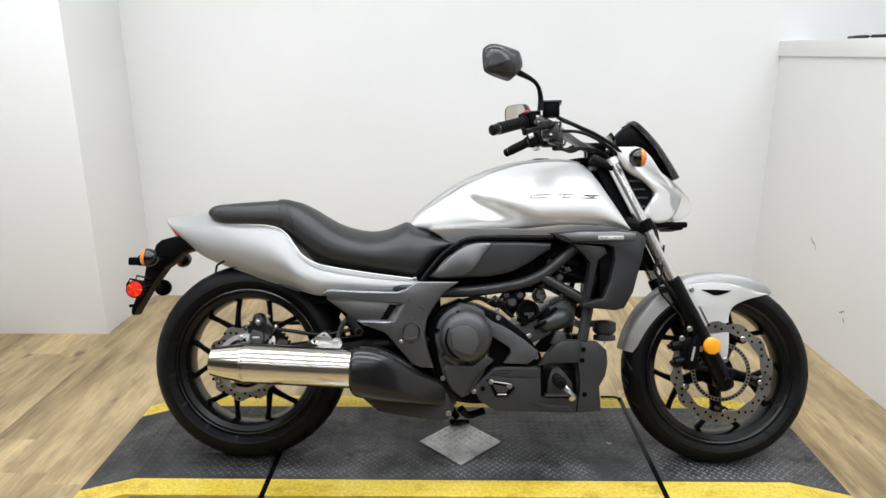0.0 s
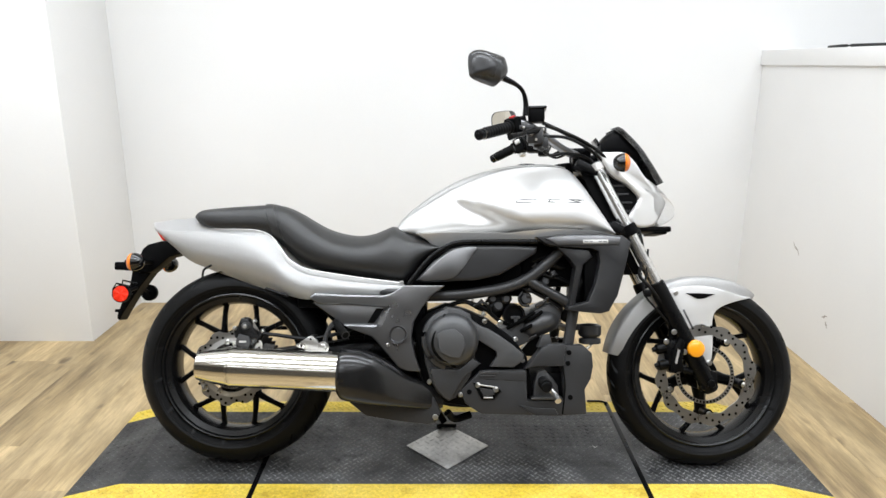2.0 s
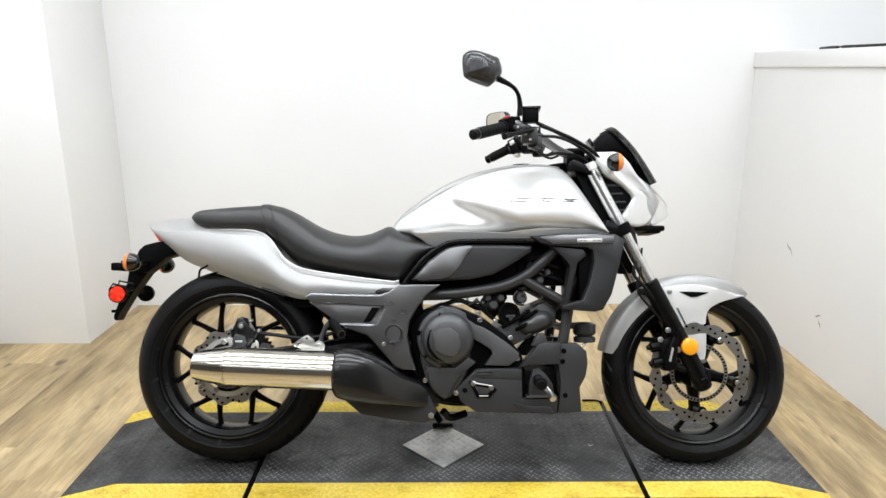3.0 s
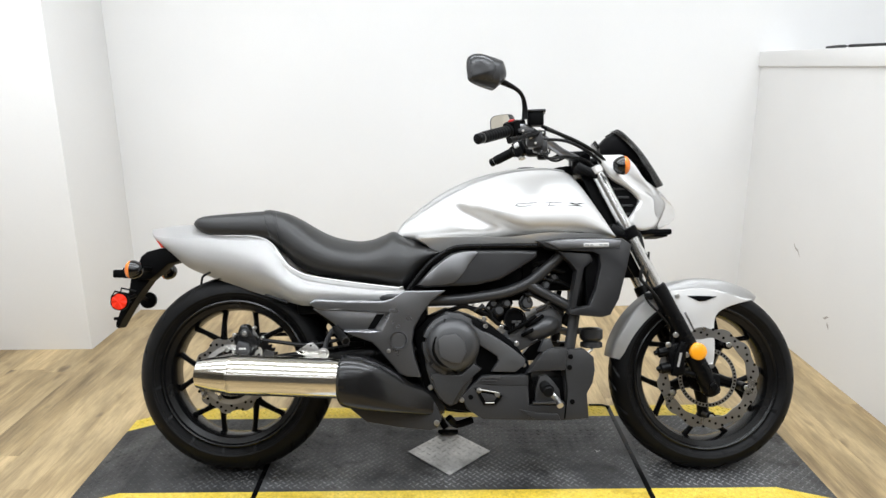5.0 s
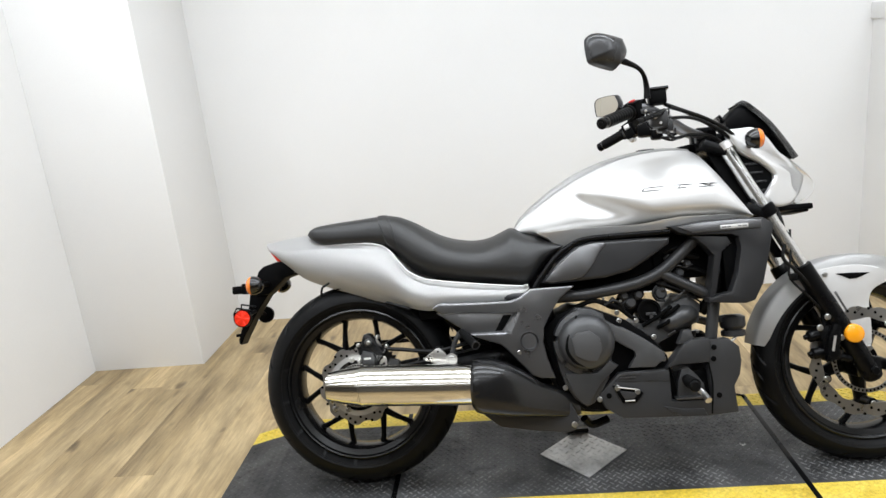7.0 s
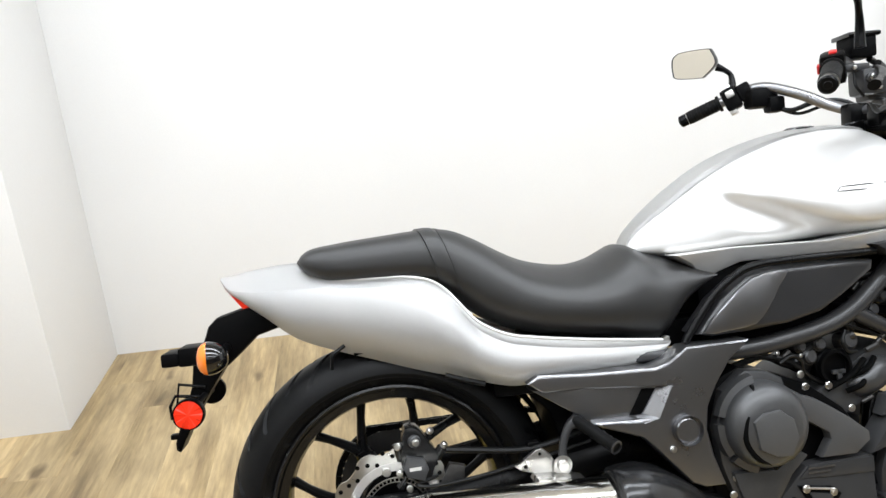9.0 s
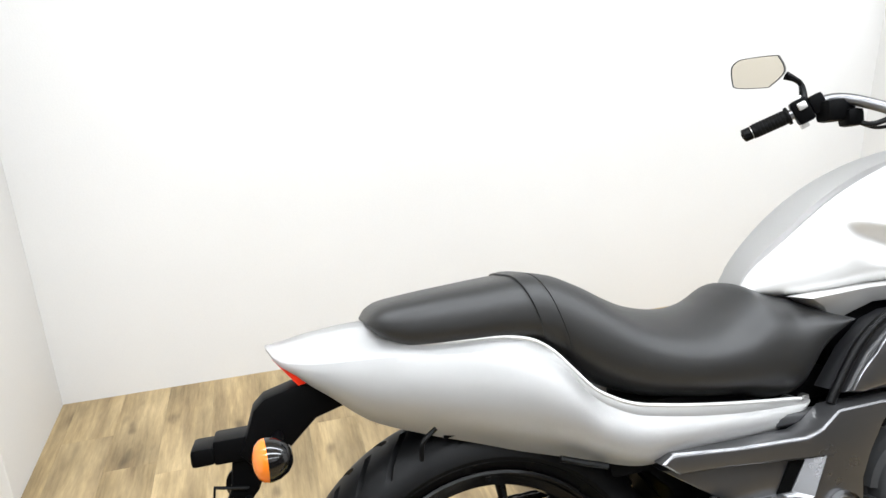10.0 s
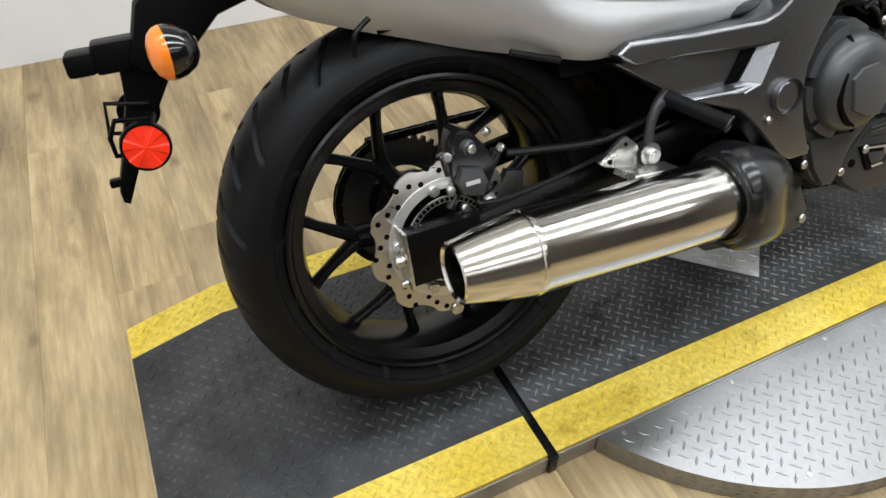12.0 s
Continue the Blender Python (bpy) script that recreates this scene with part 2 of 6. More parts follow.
def spline(points, per=6, closed=False):
    """A smooth line through the points."""
    p = [Vector(q) for q in points]
    n, out = len(p), []
    for i in range(n if closed else n - 1):
        a, b = p[i], p[(i + 1) % n]
        z = p[i - 1] if (closed or i > 0) else a * 2 - b
        c = p[(i + 2) % n] if (closed or i + 2 < n) else b * 2 - a
        for k in range(per):
            t = k / per
            out.append(0.5 * ((2 * a) + (b - z) * t + (2 * z - 5 * a + 4 * b - c) * t * t + (3 * a - z - 3 * b + c) * t ** 3))
    if not closed:
        out.append(p[-1])
    return out


def rings(bm, loops, closed=True, caps=True):
    """Skins a row of loops with the same number of points."""
    rows = [[bm.verts.new(p) for p in loop] for loop in loops]
    n = len(rows[0])
    for a, b in zip(rows, rows[1:]):
        for i in range(n if closed else n - 1):
            j = (i + 1) % n
            bm.faces.new((a[i], a[j], b[j], b[i]))
    if caps and closed:
        bm.faces.new(rows[0][::-1])
        bm.faces.new(rows[-1])
    return bm


def tube(bm, points, radius, per=6, seg=12, flat=1.0, smooth=True, up=(0, 1, 0)):
    """A round or flattened bar along a line; radius: one number, or one for each point."""
    radii = radius if isinstance(radius, (list, tuple)) else [radius] * len(points)
    line = spline([(*p, ) for p in points], per) if smooth and len(points) > 2 else [Vector(p) for p in points]
    steps = np.linspace(0, len(points) - 1, len(line))
    rad = np.interp(steps, range(len(points)), radii).tolist()
    loops = []
    for i, p in enumerate(line):
        d = (line[min(i + 1, len(line) - 1)] - line[max(i - 1, 0)]).normalized()
        side = d.cross(Vector(up))
        side = side.normalized() if side.length > 1e-4 else d.orthogonal().normalized()
        top = side.cross(d).normalized()
        loops.append([p + rad[i] * (math.cos(a) * side + flat * math.sin(a) * top) for a in np.linspace(0, 2 * math.pi, seg, endpoint=False).tolist()])
    return rings(bm, loops)


def lathe(bm, profile, centre, axis="v", seg=48, groove=None, closed=False):
    """Turns (radius, along) pairs about an axis through centre: v across, u along, w up."""
    base = {"v": (Vector((1, 0, 0)), Vector((0, 0, 1)), Vector((0, 1, 0))), "u": (Vector((0, 1, 0)), Vector((0, 0, 1)), Vector((1, 0, 0))),
            "w": (Vector((1, 0, 0)), Vector((0, 1, 0)), Vector((0, 0, 1)))}[axis] if isinstance(axis, str) else axis
    c = Vector(centre)
    loops = []
    for k in range(seg):
        a = 2 * math.pi * k / seg
        d = math.cos(a) * base[0] + math.sin(a) * base[1]
        loops.append([c + d * (r - (groove(a, h) if groove else 0)) + base[2] * h for r, h in profile])
    rows = [[bm.verts.new(p) for p in loop] for loop in loops]
    n = len(profile)
    for k in range(seg):
        a, b = rows[k], rows[(k + 1) % seg]
        for i in range(n if closed else n - 1):
            j = (i + 1) % n
            bm.faces.new((a[i], a[j], b[j], b[i]))
    bmesh.ops.remove_doubles(bm, verts=[v for row in rows for v in row], dist=1e-6)
    return bm


def axes(direction):
    d = Vector(direction).normalized()
    a = d.orthogonal().normalized()
    return (a, d.cross(a), d)


def rod(bm, a, b, radius, seg=14, bevel=0.002):
    """A straight pin with softened ends."""
    a, b = Vector(a), Vector(b)
    n = (b - a).length
    e = min(bevel, n * 0.3, radius * 0.5)
    return lathe(bm, [(0, 0), (radius - e, 0), (radius, e), (radius, n - e), (radius - e, n), (0, n)], a, axes(b - a), seg)


def panel(bm, outline, v0, v1, bevel=0.004, per=0, segments=2, bulge=0.0):
    """A plate with softened rims, cut to an outline of (u, w) and reaching from v0 to v1."""
    pts = [Vector((p[0], 0, p[1])) for p in outline]
    if per:
        pts = spline(pts, per, True)
    face = bm.faces.new([bm.verts.new((p.x, v0, p.z)) for p in pts])
    out = bmesh.ops.extrude_face_region(bm, geom=[face])
    far = [g for g in out["geom"] if isinstance(g, bmesh.types.BMVert)]
    for v in far:
        v.co.y = v1
    caps = [f for f in bm.faces if all(abs(v.co.y - v1) < 1e-7 for v in f.verts) and f in out["geom"]]
    if bevel:
        edges = list({e for f in caps for e in f.edges})
        bmesh.ops.bevel(bm, geom=edges, offset=bevel, segments=segments, affect="EDGES", profile=0.6)
    bmesh.ops.triangulate(bm, faces=[f for f in bm.faces if len(f.verts) > 4])
    return bm


def pillow(bm, outline, v0, v1, rise, per=5, centre=None, flat=0.0):
    """A bulging cover over an outline round a centre: the rim at v1, the middle rise further out."""
    pts = spline([Vector((p[0], 0, p[1])) for p in outline], per, True)
    mid = Vector((centre[0], 0, centre[1])) if centre else sum(pts, Vector()) / len(pts)
    levels = [(1.0, v0), (1.0, v1)]
    for s in (0.985, 0.955, 0.90, 0.8, 0.65, 0.48, 0.3, 0.12):
        levels.append((s, v1 + rise * (1 - max(s, flat) ** 2.6) / (1 - flat ** 2.6) if s > flat else v1 + rise))
    loops = [[Vector((mid.x + (p.x - mid.x) * s, h, mid.z + (p.z - mid.z) * s)) for p in pts] for s, h in levels]
    return rings(bm, loops)


def body(bm, stations, n=2.6, seg=36, shape=None, per=5):
    """A closed form along u: stations of (u, low, high, half width, exponent)."""
    rows = [Vector((s[0], s[1], s[2])) for s in stations]
    smooth = spline(rows, per)
    halves = spline([Vector((s[3], s[4] if len(s) > 4 else n, 0)) for s in stations], per)
    loops = []
    for r, h in zip(smooth, halves):
        u, low, high = r
        mid, tall, wide, e = (low + high) / 2, (high - low) / 2, max(h.x, 0.002), h.y
        loop = []
        for a in np.linspace(0, 2 * math.pi, seg, endpoint=False).tolist():
            c, s = math.cos(a), math.sin(a)
            p = Vector((u, wide * math.copysign(abs(c) ** (2 / e), c), mid + tall * math.copysign(abs(s) ** (2 / e), s)))
            loop.append(shape(p) if shape else p)
        loops.append(loop)
    return rings(bm, loops)


def bolt(parent, at, radius=0.007, height=0.006, mat=None, name="bolt", way=(0, -1, 0)):
    bm = bmesh.new()
    rod(bm, at, Vector(at) + Vector(way) * height, radius, 12, 0.0015)
    rod(bm, Vector(at) + Vector(way) * (height - 0.001), Vector(at) + Vector(way) * (height + 0.0006), radius * 0.5, 6, 0.0003)
    return part(name, bm, mat or STEEL, parent)


def step(x):
    x = min(max(x, 0.0), 1.0)
    return x * x * (3 - 2 * x)


# ---- the room ----


def slab(name, lo, hi, mat, label, kind="structure", bevel=0.0, category="wall"):
    bm = bmesh.new()
    box(bm, lo, hi, bevel)
    return tagged(part(name, bm, mat), label, category, kind=kind)


BACK, LEFT, RIGHT, FRONT, BAY = 1.588, -1.587, 2.288, -5.2, -1.0
slab("wall_back", (LEFT - 0.12, BACK, FLOOR - 0.1), (RIGHT + 1.0, BACK + 0.12, CEILING), WALL, "white painted back wall with faint scuffs")
slab("wall_left", (LEFT - 0.12, BAY, FLOOR - 0.1), (LEFT, BACK, CEILING), WALL, "white painted side wall of the photo bay")
slab("wall_right", (RIGHT, BAY, FLOOR - 0.1), (RIGHT + 0.14, BACK, 1.238), WALL, "white half-height side wall under a cap board")
slab("wall_right_upper", (RIGHT + 0.9, BAY, FLOOR - 0.1), (RIGHT + 1.0, BACK, CEILING), WALL, "white wall set back behind the half wall")
# Unseen walls, added to close the room and darken what reflects it.
slab("wall_unseen_left", (LEFT - 2.0, FRONT, FLOOR - 0.1), (LEFT - 1.9, BAY, CEILING), SURROUND, "unseen plain dark wall added round the bay")
slab("wall_unseen_right", (RIGHT + 1.9, FRONT, FLOOR - 0.1), (RIGHT + 2.0, BAY, CEILING), SURROUND, "unseen plain dark wall added round the bay")
slab("wall_unseen_end", (LEFT - 2.0, FRONT - 0.12, FLOOR - 0.1), (RIGHT + 2.0, FRONT, CEILING), SURROUND, "unseen plain dark wall added to close the room")
slab("wall_return_left", (LEFT - 2.0, BAY, FLOOR - 0.1), (LEFT - 0.12, BAY + 0.1, CEILING), SURROUND, "unseen plain dark return wall added beside the bay")
slab("wall_return_right", (RIGHT + 1.0, BAY, FLOOR - 0.1), (RIGHT + 2.0, BAY + 0.1, CEILING), SURROUND, "unseen plain dark return wall added beside the bay")
slab("pillar", (LEFT, 1.040, FLOOR - 0.1), (-1.030, BACK, CEILING), WALL, "white boxed-in pillar in the wall corner", bevel=0.004, category="pillar")
slab("ceiling", (LEFT - 2.0, FRONT - 0.12, CEILING), (RIGHT + 2.0, BACK + 0.12, CEILING + 0.1), CEIL, "plain white ceiling", category="ceiling")
bm = bmesh.new()
box(bm, (RIGHT - 0.012, BAY, 1.238), (RIGHT + 0.15, BACK, 1.311), 0.003)
tagged(part("trim", bm, WALL), "white cap board along the half wall", "trim", kind="structure")
bm = bmesh.new()
tube(bm, [(RIGHT + 0.06, 1.10, 1.317), (RIGHT + 0.05, 0.95, 1.319), (RIGHT + 0.055, 0.6, 1.318), (RIGHT + 0.05, -0.4, 1.318)], 0.007, seg=8)
tagged(part("cable", bm, DARKCABLE), "thin black cable lying on the wall's cap board", "cable")
# scuffs on the side wall: thin smears standing a hair off the paint
for y, z, n, tilt in ((1.02, 0.42, 0.040, 40), (0.72, 0.20, 0.022, -20), (0.70, 0.17, 0.016, 60)):
    bm = bmesh.new()
    tube(bm, [(0, -n, 0), (0, -n * 0.3, n * 0.12), (0, n * 0.4, -n * 0.1), (0, n, 0)], [0.001, 0.004, 0.005, 0.001], 4, 8, 1.0)
    bmesh.ops.scale(bm, vec=(0.12, 1, 1), verts=bm.verts)
    bmesh.ops.transform(bm, matrix=Matrix.Translation((RIGHT - 0.0004, y, z)) @ Matrix.Rotation(radians(tilt), 4, "X"), verts=bm.verts)
    tagged(part("scuff", bm, SCUFF), "faint grey scuff mark on the white wall", "scuff", "wall scuffs", "structure")

# ---- the lift ----
DECK_BACK, STRIPE_BACK, STRIPE_FRONT, DECK_FRONT = 0.338, 0.258, -0.190, -0.270
RAMP_LEFT, BREAK_LEFT, SEAM_LEFT, SEAM_RIGHT, BREAK_RIGHT, RAMP_RIGHT = -0.518, -0.340, 0.075, 1.272, 1.665, 1.862


def deck_height(x):
    if x < BREAK_LEFT:
        return FLOOR * (BREAK_LEFT - x) / (BREAK_LEFT - RAMP_LEFT) * 0.92
    if x > BREAK_RIGHT:
        return FLOOR * (x - BREAK_RIGHT) / (RAMP_RIGHT - BREAK_RIGHT) * 0.92
    return 0.0


def deck_strip(name, x0, x1, y0, y1, mat, parent):
    """A strip of deck with its thickness, bent where the ramps begin."""
    cuts = [x0] + [x for x in (BREAK_LEFT, BREAK_RIGHT) if x0 < x < x1] + [x1]
    bm = bmesh.new()
    loops = []
    for x in cuts:
        z = deck_height(x)
        low = max(FLOOR, z - 0.046)
        loops.append([(x, y0, low), (x, y1, low), (x, y1, z), (x, y0, z)])
    rings(bm, loops)
    return part(name, bm, mat, parent, angle=5)


def tread(name, spots, parent, mat, length=0.0205, width=0.0062, height=0.0019, label=""):
    """Raised lozenges of a tread plate: spots of (x, y, z, angle)."""
    verts, faces = [], []
    for x, y, z, a in spots:
        c, s, k = math.cos(a), math.sin(a), len(verts)
        for p, q, h in ((-1, 0, -0.0004), (0, -1, -0.0004), (1, 0, -0.0004), (0, 1, -0.0004), (-0.6, 0, height * 0.9), (0, -0.3, height), (0.6, 0, height * 0.9), (0, 0.3, height)):
            p, q = p * length / 2, q * width / 2
            verts.append((x + c * p - s * q, y + s * p + c * q, z + h))
        faces += [(k, k + 1, k + 5, k + 4), (k + 1, k + 2, k + 6, k + 5), (k + 2, k + 3, k + 7, k + 6), (k + 3, k, k + 4, k + 7), (k + 4, k + 5, k + 6, k + 7)]
    data = bpy.data.meshes.new(name)
    data.from_pydata(verts, [], faces)
    data.materials.append(mat)
    ob = new(name, data)
    ob.parent = parent
    return tagged(ob, label, kind="stuff")


def tread_grid(x0, x1, y0, y1, pitch=0.0178):
    """Basket weave of bars at 45 degrees to the edges."""
    spots, h = [], pitch / math.sqrt(2)
    for k in range(int((y1 - y0) / h) + 1):
        for i in range(int((x1 - x0) / (2 * h)) + 1):
            x, y = x0 + (2 * i + 0.5 + k % 2) * h, y0 + (k + 0.5) * h
            if x0 + 0.010 < x < x1 - 0.010 and y0 + 0.008 < y < y1 - 0.008:
                spots.append((x, y, deck_height(x), radians(-45 if k % 2 else 45)))
    return spots


lift = tagged(new("motorcycle_lift"), "low charcoal motorcycle lift with yellow edge stripes on the wooden floor", "lift")
sections = ((RAMP_LEFT, SEAM_LEFT - 0.007), (SEAM_LEFT + 0.007, SEAM_RIGHT - 0.007), (SEAM_RIGHT + 0.007, RAMP_RIGHT))
for x0, x1 in sections:
    plain, raised = (RAMPDECK, RAMPWORN) if x0 == RAMP_LEFT else (DECK, WORN)
    deck_strip("deck_plate", x0, x1, STRIPE_FRONT, STRIPE_BACK, plain, lift)
    tagged(deck_strip("edge_stripe", x0, x1, DECK_FRONT, STRIPE_FRONT, YELLOW, lift), "yellow painted edge")
    tagged(deck_strip("edge_stripe", x0, x1, STRIPE_BACK, DECK_BACK, YELLOW, lift), "yellow painted edge")
    tread("tread_pattern", tread_grid(x0, x1, STRIPE_FRONT, STRIPE_BACK), lift, raised)
    tread("stripe_tread", tread_grid(x0, x1, DECK_FRONT, STRIPE_FRONT) + tread_grid(x0, x1, STRIPE_BACK, DECK_BACK), lift, YELLOW)
for x in (SEAM_LEFT, SEAM_RIGHT):
    bm = bmesh.new()
    box(bm, (x - 0.0085, DECK_FRONT - 0.010, FLOOR + 0.004), (x + 0.0085, DECK_BACK, 0.0015), 0.003)
    part("seam_bar", bm, BLACKMETAL, lift, "black steel seam bar")
bm = bmesh.new()
tube(bm, [(SEAM_RIGHT, DECK_BACK - 0.02, 0.003), (SEAM_RIGHT - 0.02, DECK_BACK - 0.004, 0.004), (SEAM_RIGHT - 0.07, DECK_BACK - 0.002, 0.004)], 0.0035, 4, 8)
part("seam_hook", bm, BLACKMETAL, lift)
bm = bmesh.new()
box(bm, (BREAK_LEFT + 0.02, DECK_FRONT - 0.004, FLOOR), (BREAK_RIGHT - 0.02, DECK_FRONT - 0.0005, -0.006), 0.001)
part("side_rail", bm, TREADPLATE, lift, "bare metal side rail")

# pale scrapes in the deck paint
for x, y, turn, size in ((1.165, 0.016, 20, 0.020), (1.170, 0.020, 75, 0.014), (1.160, 0.022, 130, 0.016), (0.014, -0.115, 30, 0.030), (0.030, -0.105, 80, 0.022), (0.000, -0.100, 140, 0.024)):
    bm = bmesh.new()
    n = size / 2
    for s in (-1, 1):
        bm.faces.new([bm.verts.new(v) for v in ((-n, 0, 0.0012), (-n * 0.2, s * 0.0016, 0.0012), (n, s * 0.0004, 0.0012), (n * 0.3, -s * 0.0004, 0.0012))][::s])
    bmesh.ops.transform(bm, matrix=pose(x, y, 0, 0, 0, turn), verts=bm.verts)
    part("paint_scrape", bm, ALLOY, lift, "pale scrape in the deck paint")

# rounded bare tread-plate wing bolted to the front edge of the lift
wing = tagged(new("step_plate"), "bare aluminium tread-plate wing with rounded edge beside the lift", "plate")
ROUND, REACH = Vector((0.624, -0.005)), 0.534
half_turn = math.acos((DECK_FRONT - 0.006 - ROUND.y) / -REACH)
rim = [(ROUND.x + REACH * math.sin(a), ROUND.y - REACH * math.cos(a)) for a in np.linspace(-half_turn, half_turn, 48)]
bm = bmesh.new()
low, high = [bm.verts.new((x, y, FLOOR + 0.002)) for x, y in rim], [bm.verts.new((x, y, -0.004)) for x, y in rim]
for i in range(len(rim)):
    j = (i + 1) % len(rim)
    bm.faces.new((low[i], low[j], high[j], high[i]))
bm.faces.new(low[::-1])
bm.faces.new(high)
part("plate", bm, TREADPLATE, wing, angle=20)
spots = [(x, y, -0.004, a) for x, y, _, a in tread_grid(0.15, 1.2, DECK_FRONT - 0.300, DECK_FRONT - 0.012, 0.0215)
         if math.hypot(x - ROUND.x, y - ROUND.y) < REACH - 0.012]
tread("tread_pattern", spots, wing, TREADPLATE, 0.024, 0.0068, 0.0010)
for x, y in ((0.205, -0.288), (0.438, -0.287), (0.667, -0.287), (0.862, -0.287), (1.043, -0.288), (0.425, -0.476), (0.823, -0.476)):
    bolt(wing, (x, y, -0.0042), 0.0048, 0.0014, STEEL, "screw", (0, 0, 1))
# folded skirt of the wing: the same plate turned down, standing clear of the floor
verts, faces = [], []
for k, (a, w) in enumerate((a, w) for r, w in enumerate((-0.014, -0.026, -0.038)) for a in np.linspace(-half_turn + 0.02 + 0.010 * (r % 2), half_turn - 0.02, 46).tolist()):
    side, out = Vector((math.cos(a), math.sin(a), 0)), Vector((math.sin(a), -math.cos(a), 0))
    mid = Vector((ROUND.x, ROUND.y, w)) + out * (REACH + 0.0002)
    lean = 1 if k % 2 else -1
    for p, q, h in ((-1, -1, 0), (0.2, -0.3, 0), (1, 1, 0), (-0.2, 0.3, 0), (0, 0, 0.0012)):
        verts.append(mid + side * p * 0.0075 + Vector((0, 0, q * 0.0035 * lean)) + out * h)
    n = len(verts) - 5
    faces += [(n, n + 1, n + 4), (n + 1, n + 2, n + 4), (n + 2, n + 3, n + 4), (n + 3, n, n + 4)]
data = bpy.data.meshes.new("skirt_tread")
data.from_pydata(verts, [], faces)
data.materials.append(TREADPLATE)
skirt = new("skirt_tread", data)
skirt.parent = wing
tagged(skirt, kind="stuff")

# loose square of bare tread plate under the side stand
pad = tagged(new("support_plate"), "loose square of bare tread plate under the side stand", "plate")
pad.matrix_world = pose(0.667, 0.022, 0.0016, 0, 0, 45)
bm = bmesh.new()
box(bm, (-0.097, -0.097, 0), (0.097, 0.097, 0.003), 0.0006)
part("plate", bm, PADPLATE, pad)
spots = [(-0.097 + (i + 0.5) * 0.0242, -0.097 + (j + 0.5) * 0.0242, 0.003, radians(0 if (i + j) % 2 else 90)) for i in range(8) for j in range(8)]
tread("tread_pattern", spots, pad, PADPLATE, 0.0235, 0.0066)

# ---- the motorcycle ----
# Built upright in its own frame: u along it (front +), v across it (its right side is -), w up; then leaned onto its stand.
LEAN_ANGLE = 18.0
bike = tagged(new("motorcycle"), "silver naked cruiser motorcycle with black seat leaning on its side stand", "motorcycle")
bike.matrix_world = pose(0, -0.062, 0.004, -LEAN_ANGLE)
REAR, FRONT_AXLE = Vector((-0.010, 0, 0.308)), Vector((1.480, -0.012, 0.284))


def ease(keys, x):
    """Smooth value at x of rows (x, value)."""
    xs = [k[0] for k in keys]
    if x <= xs[0]:
        return keys[0][1]
    if x >= xs[-1]:
        return keys[-1][1]
    i = max(k for k in range(len(xs)) if xs[k] <= x)
    a, b = keys[i], keys[i + 1]
    z, c = keys[max(i - 1, 0)], keys[min(i + 2, len(keys) - 1)]
    h, t = b[0] - a[0], (x - a[0]) / (b[0] - a[0])
    ma = (b[1] - z[1]) / (b[0] - z[0]) * h
    mb = (c[1] - a[1]) / (c[0] - a[0]) * h
    return (2 * t ** 3 - 3 * t * t + 1) * a[1] + (t ** 3 - 2 * t * t + t) * ma + (3 * t * t - 2 * t ** 3) * b[1] + (t ** 3 - t * t) * mb


# -- wheels --


def tyre(name, centre, outer, half, rim, parent, count):
    turn = [(rim - 0.010, half * 0.60), (rim + 0.004, half * 0.70), (rim + 0.010, half * 0.84)]
    for t in np.linspace(0.0, 1.0, 20).tolist():
        a = radians(8 + 82 * t)
        turn.append((outer - half * 0.80 + half * 0.80 * math.sin(a), half * math.cos(a) ** 0.85))
    profile = turn + [(r, -h) for r, h in reversed(turn[:-1])]

    bm = bmesh.new()
    per = 14
    seg = count * per
    rows, cut = [], set()
    for k in range(seg):
        row = []
        for r, h in profile:
            s = abs(h) / half
            a = 2 * math.pi / count * (k / per + 1.15 * min(s, 0.9) ** 1.5)
            slot = (k + (per // 2 if h > 0 else 0)) // per
            long = 0.80 if slot % 2 else 0.62
            deep = 0.007 * step((long + 0.06 - s) / 0.06) if (k + (per // 2 if h > 0 else 0)) % per in (0, 1) and 0.07 < s < long + 0.06 else 0.0
            v = bm.verts.new(centre + Vector(((r - deep) * math.cos(a), h, (r - deep) * math.sin(a))))
            if deep:
                cut.add(v)
            row.append(v)
        rows.append(row)
    for k in range(seg):
        a, b = rows[k], rows[(k + 1) % seg]
        for i in range(len(profile) - 1):
            f = bm.faces.new((a[i], a[i + 1], b[i + 1], b[i]))
            # Groove faces turn black: their shade is put into the colour.
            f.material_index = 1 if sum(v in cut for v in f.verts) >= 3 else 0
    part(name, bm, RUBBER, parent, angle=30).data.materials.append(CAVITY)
    bm = bmesh.new()
    for side in (-1, 1):
        lathe(bm, [(rim + 0.020, side * half * 0.905), (rim + 0.0215, side * half * 0.945), (rim + 0.023, side * half * 0.925)], centre, "v", 96)
    part("sidewall_rib", bm, RUBBER, parent)


